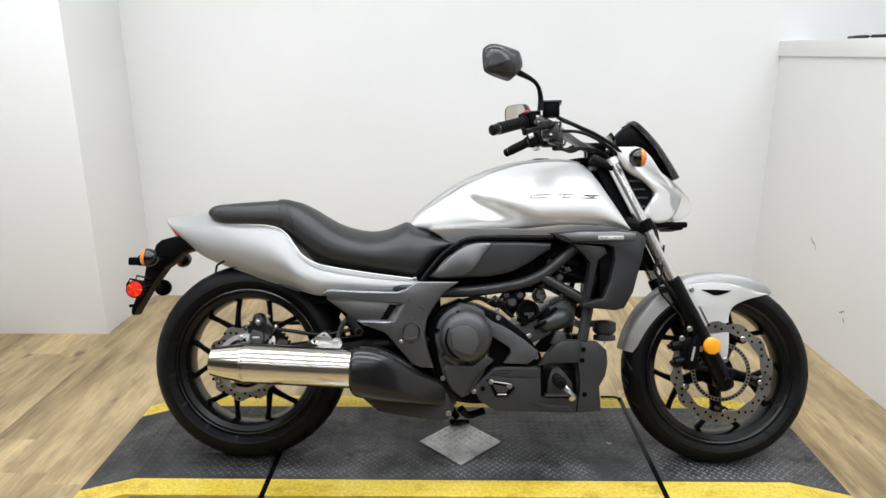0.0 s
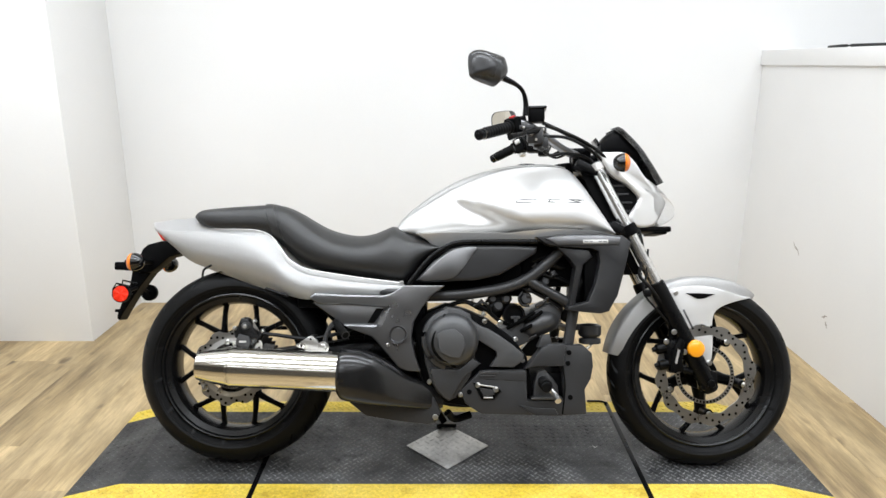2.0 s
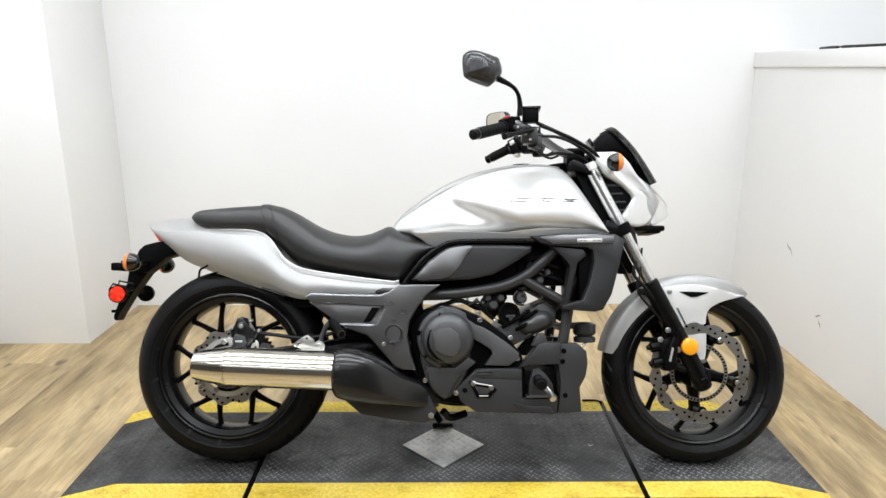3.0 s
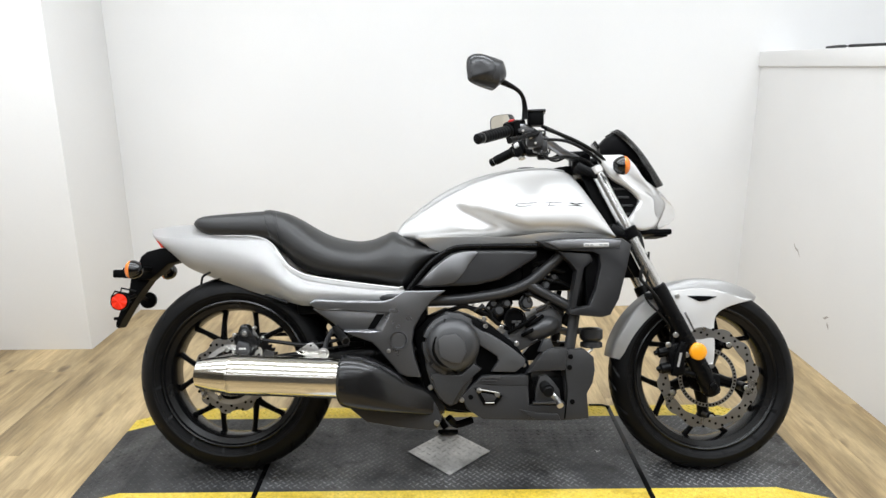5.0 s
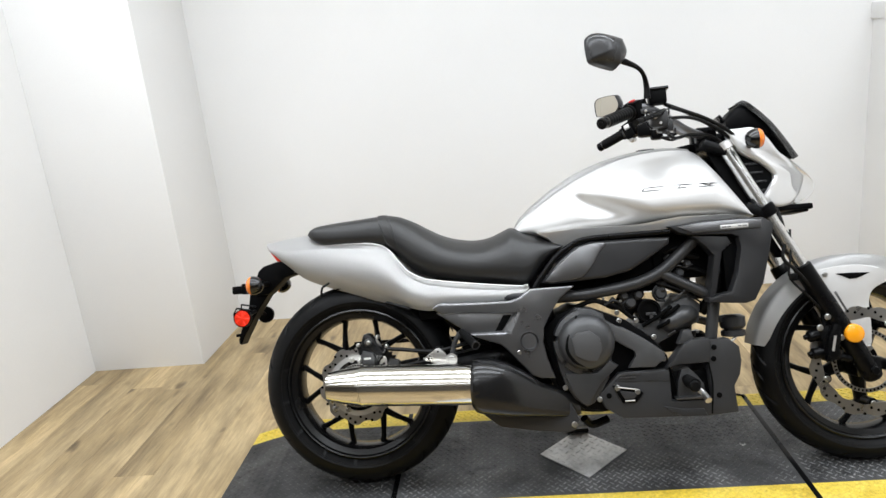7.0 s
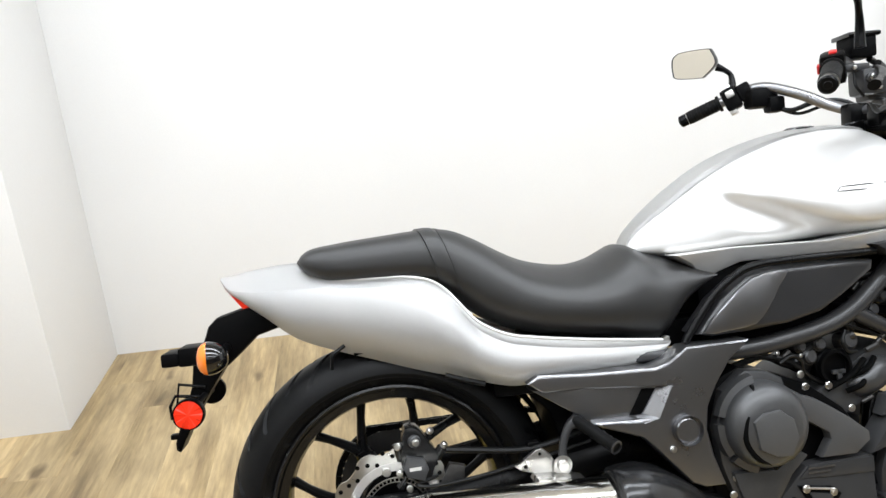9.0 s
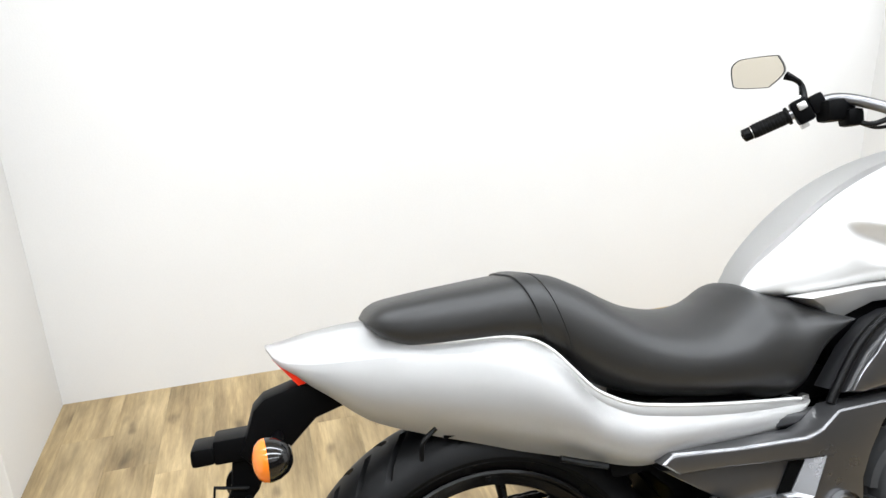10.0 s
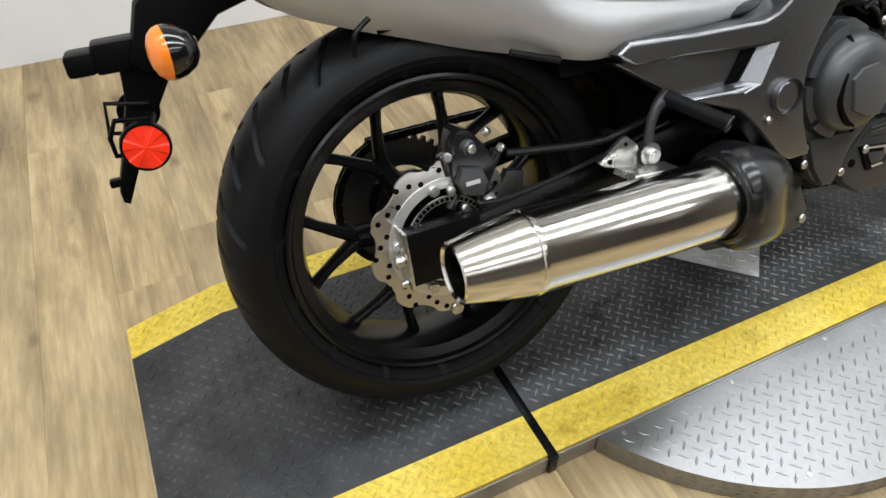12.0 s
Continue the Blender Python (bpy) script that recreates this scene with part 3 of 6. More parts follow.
def wheel(centre, outer, half, rim, rim_half, hub, spin, fork, count, spread, label):
    """A cast wheel with forked spokes and its tyre."""
    bm = bmesh.new()
    lathe(bm, [(0.012, -rim_half * 0.75), (hub, -rim_half * 0.75), (hub + 0.004, -rim_half * 0.6), (hub + 0.004, rim_half * 0.6), (hub, rim_half * 0.75), (0.012, rim_half * 0.75)], centre, "v", 32)
    w = part("wheel", bm, BLACKMETAL, bike, label)
    bm = bmesh.new()
    edge = [(rim - 0.030, 0), (rim - 0.028, rim_half * 0.5), (rim - 0.022, rim_half * 0.78), (rim - 0.006, rim_half * 0.9), (rim + 0.004, rim_half * 0.97), (rim + 0.005, rim_half),
            (rim + 0.001, rim_half + 0.002), (rim - 0.003, rim_half)]
    back = [(rim - 0.010, rim_half * 0.8), (rim - 0.012, 0)]
    loop = edge + back
    loop = [(r, -h) for r, h in reversed(edge[1:])] + loop[:] + [(r, -h) for r, h in reversed(back[:-1])]
    lathe(bm, loop, centre, "v", 96, closed=True)
    part("rim", bm, RIMBLACK, w, "satin black cast rim")
    for k in range(count):
        a = spin + k * 2 * math.pi / count
        bm = bmesh.new()

        def at(r, ang, h=0.0):
            return centre + Vector((r * math.cos(ang), h, r * math.sin(ang)))
        fork_r = hub + (rim - hub) * fork
        tube(bm, [at(hub - 0.006, a), at((hub + fork_r) / 2, a), at(fork_r, a)], [0.024, 0.018, 0.018], 4, 10, 1.3)
        for s in (-1, 1):
            tube(bm, [at(fork_r - 0.012, a), at(fork_r + 0.012, a + s * spread * 0.28), at((fork_r + rim) / 2, a + s * spread * 0.72), at(rim - 0.018, a + s * spread)], [0.012, 0.0105, 0.008, 0.010], 5, 10, 1.35)
        part("spoke", bm, BLACKMETAL, w)
    return w


def wave_disc(name, centre, v, outer, inner, waves, parent, holes, thick=0.005, depth=0.008):
    """A wavy drilled brake disc."""
    n = waves * 16
    bm = bmesh.new()
    outer_loop, inner_loop = [], []
    for k in range(n):
        a = 2 * math.pi * k / n
        s = math.sin(a * waves)
        r = outer - depth * (0.5 - 0.5 * math.copysign(abs(s) ** 0.5, s))
        outer_loop.append((r, a))
        inner_loop.append((inner - 0.25 * depth * s, a))
    sheets = []
    for h in (v - thick / 2, v + thick / 2):
        sheets.append(([bm.verts.new(centre + Vector((r * math.cos(a), h, r * math.sin(a)))) for r, a in outer_loop],
                       [bm.verts.new(centre + Vector((r * math.cos(a), h, r * math.sin(a)))) for r, a in inner_loop]))
    (ao, ai), (bo, bi) = sheets
    for i in range(n):
        j = (i + 1) % n
        for q in ((ao[i], ao[j], ai[j], ai[i]), (bo[i], bo[j], bi[j], bi[i]), (ao[i], ao[j], bo[j], bo[i]), (ai[i], ai[j], bi[j], bi[i])):
            bm.faces.new(q)
    disc = part(name, bm, STEEL, parent, "drilled wavy steel brake disc")
    # Black pins through the solid disc paint the holes' shade.
    bm = bmesh.new()
    for k in range(waves * holes):
        r = inner + (outer - inner) * (0.28 + 0.24 * (k % 3))
        a = 2 * math.pi * k / (waves * holes)
        p = centre + Vector((r * math.cos(a), v - thick / 2 - 0.0004, r * math.sin(a)))
        rod(bm, p, p + Vector((0, thick + 0.0008, 0)), 0.0043, 8, 0.0001)
    part("hole_shade", bm, CAVITY, disc)
    return disc


def tone_ring(centre, v, outer, inner, parent):
    bm = bmesh.new()
    lathe(bm, [(inner, v), (outer, v), (outer, v + 0.003), (inner, v + 0.003)], centre, "v", 80, closed=True)
    ring = part("sensor_ring", bm, STEEL, parent, "slotted steel sensor ring")
    # Black quads lying on the ring colour in the shade of its slots.
    bm = bmesh.new()
    mid = (outer + inner) / 2
    for k in range(50):
        a = 2 * math.pi * k / 50
        d, e = Vector((math.cos(a), 0, math.sin(a))), Vector((-math.sin(a), 0, math.cos(a)))
        q = [centre + Vector((0, v - 0.0005, 0)) + d * (mid + x * (outer - inner) * 0.3) + e * y * 0.0028 for x, y in ((-1, -1), (1, -1), (1, 1), (-1, 1))]
        bm.faces.new([bm.verts.new(p) for p in q])
    part("slot", bm, CAVITY, ring)


rear_wheel = wheel(REAR, 0.310, 0.080, 0.226, 0.066, 0.062, radians(120), 0.31, 6, 0.30, "black six-spoke cast rear wheel")
tyre("tyre", REAR, 0.310, 0.080, 0.226, rear_wheel, 30)
front_wheel = wheel(FRONT_AXLE, 0.294, 0.060, 0.224, 0.050, 0.048, radians(57), 0.40, 5, 0.37, "black five-spoke cast front wheel")
tyre("tyre", FRONT_AXLE, 0.294, 0.060, 0.224, front_wheel, 28)

wave_disc("brake_disc", REAR, -0.088, 0.121, 0.086, 10, rear_wheel, 4, depth=0.011)
bm = bmesh.new()
lathe(bm, [(0.077, -0.093), (0.092, -0.093), (0.092, -0.086), (0.077, -0.086)], REAR, "v", 48, closed=True)
part("disc_carrier", bm, ALLOY, rear_wheel, "pale alloy disc carrier")
tone_ring(REAR, -0.096, 0.066, 0.057, rear_wheel)
for k in range(5):
    a = radians(100 + 72 * k)
    bolt(rear_wheel, REAR + Vector((0.079 * math.cos(a), -0.093, 0.079 * math.sin(a))), 0.0085, 0.006)
wave_disc("brake_disc", FRONT_AXLE, -0.068, 0.160, 0.124, 12, front_wheel, 4)
tone_ring(FRONT_AXLE, -0.064, 0.092, 0.080, front_wheel)
for k in range(5):
    a = radians(57 + 72 * k)
    p = FRONT_AXLE + Vector((0.122 * math.cos(a), -0.071, 0.122 * math.sin(a)))
    bolt(front_wheel, p, 0.0085, 0.005)
    bm = bmesh.new()
    rod(bm, p + Vector((0, 0.003, 0)), p + Vector((0, 0.05, 0)), 0.015, 12)
    part("disc_mount", bm, BLACKMETAL, front_wheel)

# sprocket and chain on the far side
bm = bmesh.new()
n = 42
loop = []
for k in range(n * 4):
    a = 2 * math.pi * k / (n * 4)
    loop.append(Vector(((0.108 + (0.004 if k % 4 < 2 else -0.004)) * math.cos(a), 0, (0.108 + (0.004 if k % 4 < 2 else -0.004)) * math.sin(a))))
inner = [p.normalized() * 0.06 for p in loop]
rings(bm, [[REAR + p + Vector((0, h, 0)) for p in q] for q, h in ((inner, 0.088), (loop, 0.088), (loop, 0.095), (inner, 0.095))], caps=False)
part("sprocket", bm, DULLSTEEL, rear_wheel, "dark chain sprocket")
line = []
for k in range(24):
    a = radians(97 + 166 * k / 23)
    line.append(REAR + Vector((0.112 * math.cos(a), 0.0915, 0.112 * math.sin(a))))
line += [Vector((0.25, 0.0915, 0.285)), Vector((0.58, 0.0915, 0.345))]
far = Vector((0.60, 0.0915, 0.385))
line += [Vector((0.625, 0.0915, 0.365)), far, Vector((0.30, 0.0915, 0.415))]
line = spline(line, 4, True)
dist, links = 0.0, []
bm = bmesh.new()
for a, b in zip(line, line[1:] + line[:1]):
    seg = b - a
    while dist < seg.length:
        p = a + seg.normalized() * dist
        links.append((p, seg.normalized()))
        dist += 0.0159
    dist -= seg.length
for i, (p, d) in enumerate(links):
    off = 0.007 if i % 2 else 0.005
    turn = Matrix.Translation(p) @ Matrix(((d.x, 0, -d.z, 0), (0, 1, 0, 0), (d.z, 0, d.x, 0), (0, 0, 0, 1)))
    for s in (-1, 1):
        box(bm, (-0.0105, s * off - 0.001, -0.006), (0.0105, s * off + 0.001, 0.006), 0, turn)
    box(bm, (-0.004, -0.005, -0.004), (0.004, 0.005, 0.004), 0, turn)
tagged(part("chain", bm, BLACKMETAL, bike, "dark drive chain"), kind="")

# -- swingarm, axle and rear brake --
NARROW = 0.026
for side in (-1, 1):
    bm = bmesh.new()
    tube(bm, [(0.60, side * 0.10, 0.375), (0.42, side * 0.115, 0.365), (0.20, side * 0.118, 0.338), (-0.02, side * 0.118, 0.312)], [0.034, 0.030, 0.027, 0.024], 5, 12, 0.55)
    box(bm, (-0.083, side * 0.118 - 0.014, 0.266), (0.03, side * 0.118 + 0.014, 0.346), 0.003)
    part("swingarm", bm, BLACKMETAL, bike)
bm = bmesh.new()
box(bm, (-0.0885, -0.136, 0.262), (-0.0835, -0.102, 0.350), 0.001)
part("chain_adjuster", bm, STEEL, bike, "bright axle adjuster plate")
bolt(bike, (-0.088, -0.119, 0.305), 0.009, 0.014, way=(-1, 0, 0))
bolt(bike, (-0.088, -0.121, 0.270), 0.006, 0.010, way=(-1, 0, 0))
bm = bmesh.new()
rod(bm, REAR + Vector((0, -0.128, 0)), REAR + Vector((0, 0.145, 0)), 0.013, 6)
part("axle", bm, STEEL, bike)
caliper = bmesh.new()
panel(caliper, [(0.017, 0.461), (0.039, 0.460), (0.059, 0.433), (0.075, 0.403), (0.064, 0.378), (0.053, 0.358), (0.021, 0.367), (0.009, 0.380), (0.004, 0.402), (0.008, 0.430)], -0.070, -0.112, 0.008, 2)
rod(caliper, (0.070, -0.098, 0.395), (0.084, -0.100, 0.418), 0.009)
rod(caliper, (0.006, -0.095, 0.400), (0.000, -0.095, 0.432), 0.010)
rod(caliper, (0.012, -0.098, 0.372), (-0.002, -0.100, 0.350), 0.009)
rear_caliper = part("brake_caliper", caliper, GUARD, bike, "dark rear brake caliper")
bm = bmesh.new()
panel(bm, [(0.016, 0.413), (0.047, 0.405), (0.054, 0.385), (0.044, 0.365), (0.013, 0.375), (0.007, 0.393)], -0.108, -0.124, 0.004)
part("piston_cover", bm, ENGINE, rear_caliper, "grey six-sided caliper cover")
bm = bmesh.new()
rod(bm, (0.030, -0.105, 0.438), (0.034, -0.118, 0.436), 0.012)
part("bleed_boss", bm, ENGINE, rear_caliper)
for p, way in (((0.002, -0.108, 0.430), (-0.3, -1, 0.2)), ((0.084, -0.104, 0.418), (0.6, -0.3, 0.7)), ((0.0, -0.106, 0.382), (0, -1, 0)), ((0.016, -0.108, 0.352), (0, -1, 0)), ((0.034, -0.116, 0.437), (0, -1, 0)), ((0.06, -0.11, 0.45), (0.5, -0.5, 0.5))):
    bolt(rear_caliper, p, 0.0065, 0.010, way=Vector(way).normalized())
bm = bmesh.new()
box(bm, (0.018, -0.1252, 0.387), (0.040, -0.1242, 0.393))
part("marking", bm, ALLOY, rear_caliper, "pale unreadable marking")
bm = bmesh.new()
panel(bm, [(0.045, 0.336), (0.075, 0.352), (0.095, 0.384), (0.124, 0.376), (0.118, 0.344)], -0.088, -0.102, 0.003)
part("caliper_bracket", bm, DULLSTEEL, bike, "dull caliper bracket")
bm = bmesh.new()
box(bm, (0.24, -0.135, 0.392), (0.262, -0.118, 0.412), 0.003)
part("hose_guide", bm, BLACKMETAL, bike)
# black hugger closing the space between wheel and engine
bm = bmesh.new()
panel(bm, [(0.315, 0.30), (0.325, 0.36), (0.30, 0.45), (0.22, 0.53), (0.20, 0.575), (0.44, 0.575), (0.58, 0.50), (0.58, 0.27), (0.45, 0.25), (0.34, 0.26)], 0.086, -0.086, 0.012)
part("rear_hugger", bm, PLASTIC, bike, "black plastic wheel hugger")
bm = bmesh.new()
tube(bm, [(0.09, -0.115, 0.415), (0.14, -0.125, 0.41), (0.24, -0.13, 0.40), (0.34, -0.135, 0.42), (0.42, -0.12, 0.45)], 0.006, seg=8)
part("brake_hose", bm, DARKCABLE, bike)
bm = bmesh.new()
tube(bm, [(0.07, -0.10, 0.365), (0.03, -0.13, 0.362), (0.08, -0.138, 0.36), (0.2, -0.135, 0.372), (0.36, -0.135, 0.40)], 0.0035, seg=8)
part("sensor_wire", bm, DARKCABLE, bike)

# inner mudguard over the rear tyre
bm = bmesh.new()
loops = []
for a in np.linspace(radians(28), radians(99), 22).tolist():
    loops.append([REAR + Vector((0.328 * math.cos(a), h, 0.328 * math.sin(a) - 0.028 * (abs(h) / 0.095) ** 3)) for h in np.linspace(-0.095, 0.095, 11).tolist()])
rings(bm, loops, closed=False)
bmesh.ops.solidify(bm, geom=bm.faces[:], thickness=0.004)
part("inner_mudguard", bm, PLASTIC, bike)

# -- silver tail cowl: an open shell over the wheel, closed behind the seat --
TOP = [(-0.298, 0.770), (-0.27, 0.770), (-0.225, 0.776), (-0.150, 0.779), (-0.125, 0.764), (-0.090, 0.748), (-0.025, 0.743), (0.046, 0.739), (0.097, 0.725), (0.128, 0.698), (0.163, 0.651), (0.216, 0.618), (0.268, 0.606), (0.337, 0.595), (0.423, 0.583), (0.531, 0.570)]
LOW = [(-0.298, 0.764), (-0.284, 0.744), (-0.262, 0.728), (-0.244, 0.711), (-0.215, 0.688), (-0.164, 0.646), (-0.086, 0.613), (-0.024, 0.592), (0.065, 0.561), (0.164, 0.535), (0.228, 0.521), (0.29, 0.528), (0.337, 0.531), (0.423, 0.531), (0.484, 0.535), (0.510, 0.545), (0.531, 0.566)]
RIDGE = [(-0.298, 0.767), (-0.284, 0.750), (-0.25, 0.741), (-0.218, 0.738), (-0.16, 0.737), (-0.108, 0.735), (-0.017, 0.729), (0.053, 0.722), (0.092, 0.708), (0.130, 0.680), (0.165, 0.635), (0.217, 0.603), (0.269, 0.591), (0.338, 0.580), (0.424, 0.570), (0.531, 0.563)]
WIDE = [(-0.298, 0.012), (-0.280, 0.044), (-0.22, 0.074), (-0.15, 0.098), (-0.05, 0.124), (0.05, 0.144), (0.15, 0.158), (0.25, 0.167), (0.35, 0.167), (0.45, 0.160), (0.531, 0.150)]


def cowl_side(u, d, tall):
    """How far the cowl's skin stands in from its widest line, d above the shoulder; tall: from the shoulder to the lower edge."""
    sharp = 1 - step((u + 0.02) / 0.20)
    f = max(-d, 0) / max(tall, 0.01)
    inset = tall * ((0.24 - 0.12 * sharp) * (1 - f / 0.5) ** 2 if f < 0.5 else 0.30 * ((f - 0.5) / 0.5) ** 2)
    return inset + sharp * 1.3 * max(d, 0) + (1 - sharp) * 16 * max(d, 0) ** 2


def cowl_edge(u):
    d = max(ease(TOP, u) - ease(RIDGE, u), 0)
    return ease(WIDE, u) - cowl_side(u, d, ease(RIDGE, u) - ease(LOW, u))


bm = bmesh.new()
loops = []
for u in np.linspace(-0.298, 0.531, 88).tolist():
    top, low, wide = ease(TOP, u), ease(LOW, u), ease(WIDE, u)
    half, ridge = [], min(max(ease(RIDGE, u), low + 0.1 * (top - low)), top - 0.1 * (top - low))
    levels = [low + (ridge - low) * k / 12 for k in range(12)] + [ridge + (top - ridge) * k / 7 for k in range(8)]
    for w in levels:
        d = w - ridge
        half.append((wide - cowl_side(u, d, ridge - low), w))
    edge = half[-1]
    for k, (x, drop) in enumerate(((0.985, -0.002), (0.95, -0.001), (0.88, 0.0), (0.6, 0.003), (0.3, 0.005))):
        lift_up = drop if u < -0.14 else -0.012 - 0.008 * k
        half.append((edge[0] * x, edge[1] + lift_up * min(1, (top - low) / 0.05)))
    loops.append([Vector((u, -v, w)) for v, w in half] + [Vector((u, 0, half[-1][1]))] + [Vector((u, v, w)) for v, w in reversed(half)])
rings(bm, loops, closed=False)
bmesh.ops.solidify(bm, geom=bm.faces[:], thickness=0.003)
part("tail_cowl", bm, SILVER, bike, "silver metallic tail cowl", angle=26)
# tail closing piece and lamp under the tip
bm = bmesh.new()
body(bm, [(-0.258, 0.728, 0.748, 0.046), (-0.24, 0.712, 0.748, 0.060), (-0.20, 0.682, 0.742, 0.074), (-0.14, 0.648, 0.73, 0.090), (-0.08, 0.636, 0.71, 0.098)], 3.2)
part("tail_underside", bm, PLASTIC, bike)
bm = bmesh.new()
panel(bm, [(-0.290, 0.750), (-0.274, 0.730), (-0.258, 0.709), (-0.240, 0.712), (-0.252, 0.744), (-0.276, 0.752)], 0.046, -0.046, 0.004)
for v in bm.verts:
    v.co.y *= 0.62 + 0.38 * step((v.co.x + 0.29) / 0.04)
part("tail_light", bm, REDLENS, bike, "red tail light lens")

# -- seat --
S_TOP = [(-0.150, 0.788), (-0.144, 0.797), (-0.125, 0.808), (-0.08, 0.814), (0.0, 0.820), (0.10, 0.825), (0.146, 0.819), (0.192, 0.798), (0.239, 0.770), (0.277, 0.750), (0.323, 0.735), (0.379, 0.727), (0.426, 0.733), (0.465, 0.748), (0.492, 0.757), (0.53, 0.742), (0.58, 0.722), (0.64, 0.688)]
S_LOW = [(-0.150, 0.782), (-0.135, 0.764), (-0.10, 0.744), (-0.075, 0.738), (0.0, 0.732), (0.095, 0.721), (0.135, 0.694), (0.171, 0.658), (0.207, 0.632), (0.26, 0.61), (0.331, 0.595), (0.419, 0.581), (0.53, 0.565), (0.58, 0.627), (0.64, 0.68)]
S_WIDE = [(-0.150, 0.056), (-0.138, 0.082), (-0.11, 0.096), (-0.05, 0.108), (0.05, 0.116), (0.12, 0.121), (0.2, 0.136), (0.3, 0.149), (0.4, 0.152), (0.5, 0.150), (0.58, 0.150), (0.64, 0.148)]


def seat_loop(u, grow=0.0, seg=44):
    top, low, wide = ease(S_TOP, u) + grow, ease(S_LOW, u) - grow * 0.3, ease(S_WIDE, u) + grow
    dish = 0.014 * step((u - 0.2) / 0.12) * step((0.5 - u) / 0.06)
    loop = []
    for a in np.linspace(0, 2 * math.pi, seg, endpoint=False).tolist():
        c, s = math.cos(a), math.sin(a)
        if s >= 0:
            round_off = 1 - step((u - 0.08) / 0.18)
            v = wide * math.copysign(abs(c) ** (0.86 - 0.36 * round_off), c)
            w = low + (top - low) * (0.40 + 0.60 * s ** (0.76 - 0.06 * round_off))
            w -= dish * s * (abs(v) / wide) ** 2 * 1.6
        else:
            v = wide * math.copysign(abs(c) ** 0.45, c) * (1 - 0.03 * abs(s))
            w = low + (top - low) * 0.40 * (1 - abs(s) ** 0.8)
        loop.append(Vector((u, v, w)))
    return loop


def slanted(u, grow):
    """A band round the seat that leans forward towards its lower edge."""
    first = seat_loop(u, grow)
    top = max(p.z for p in first)
    return [seat_loop(u + 0.34 * (top - p.z), grow)[k] for k, p in enumerate(first)]


bm = bmesh.new()
rings(bm, [seat_loop(u) for u in np.linspace(-0.150, 0.64, 96).tolist()])
seat = part("seat", bm, VINYL, bike, "black vinyl dual seat", angle=60)
bm = bmesh.new()
rings(bm, [slanted(u, g) for u, g in ((0.080, -0.002), (0.081, 0.0032), (0.094, 0.004), (0.107, 0.0032), (0.108, -0.002))])
part("seat_strap", bm, VINYL, seat, "black vinyl strap across the seat", angle=50)
bm = bmesh.new()
rings(bm, [slanted(u, g) for u, g in ((0.114, -0.002), (0.1155, 0.0014), (0.1185, 0.0014), (0.120, -0.002))])
part("seam", bm, VINYL, seat)
# Added bead draws the bright reflection along the cowl's upper edge.
bm = bmesh.new()
for side in (-1, 1):
    tube(bm, [(u, side * (cowl_edge(u) - 0.001), ease(TOP, u) + 0.001) for u in np.linspace(-0.12, 0.525, 28).tolist()], 0.0030, 3, 8)
part("cowl_edge_glint", bm, SILVER, bike, "silver bead drawing the bright reflection of the cowl's edge")
bm = bmesh.new()
box(bm, (0.517, -0.152, 0.570), (0.529, -0.138, 0.579), 0.002)
part("seat_clip", bm, STEEL, seat)

# -- fuel tank --
T_TOP = [(0.498, 0.742), (0.515, 0.772), (0.538, 0.796), (0.575, 0.826), (0.632, 0.866), (0.688, 0.898), (0.745, 0.922), (0.80, 0.939), (0.876, 0.954), (0.952, 0.960), (1.02, 0.957), (1.065, 0.944), (1.10, 0.905), (1.135, 0.848), (1.165, 0.79), (1.185, 0.738)]
T_LOW = [(0.498, 0.735), (0.56, 0.722), (0.632, 0.715), (0.773, 0.718), (0.878, 0.722), (1.0, 0.722), (1.185, 0.722)]
T_WIDE = [(0.498, 0.046), (0.53, 0.072), (0.58, 0.094), (0.65, 0.116), (0.72, 0.139), (0.80, 0.167), (0.88, 0.194), (0.96, 0.208), (1.05, 0.198), (1.12, 0.180), (1.185, 0.152)]


def tank_point(u, a):
    top, low, wide = ease(T_TOP, u), ease(T_LOW, u), ease(T_WIDE, u)
    c, s = math.cos(a), math.sin(a)
    v = wide * math.copysign(abs(c) ** (1.22 if s > 0 else 0.98), c)
    w = low + (top - low) * (0.26 + 0.74 * s ** 0.95) if s >= 0 else low + (top - low) * 0.26 * (1 - abs(s) ** 0.7)
    # knee hollow: below a crease that falls from the rear shoulder to the lower middle
    crease = 0.848 - 0.46 * (u - 0.70)
    rear = step((u - 0.655) / 0.07)
    d = crease - w
    below = step(d / 0.026) * (1 - 0.55 * step((d - 0.034) / 0.05)) * rear * step((0.985 - u) / 0.06)
    above = step(-d / 0.012) * step((u - 0.735 - 0.9 * max(w - 0.845, 0)) / 0.035)
    cut = 0.030 * below * (abs(v) / wide) ** 1.5
    v -= math.copysign(cut, v) if abs(v) > 0.02 else 0
    v += math.copysign(0.006 * above * (abs(v) / wide), v) if abs(v) > 0.02 else 0
    return Vector((u, v, w))


bm = bmesh.new()
us = np.linspace(0.498, 1.185, 92).tolist()
rings(bm, [[tank_point(u, a) for a in np.linspace(0, 2 * math.pi, 88, endpoint=False).tolist()] for u in us])
tank = part("fuel_tank", bm, SILVER, bike, "silver metallic fuel tank", angle=50)
bm = bmesh.new()
loops = []
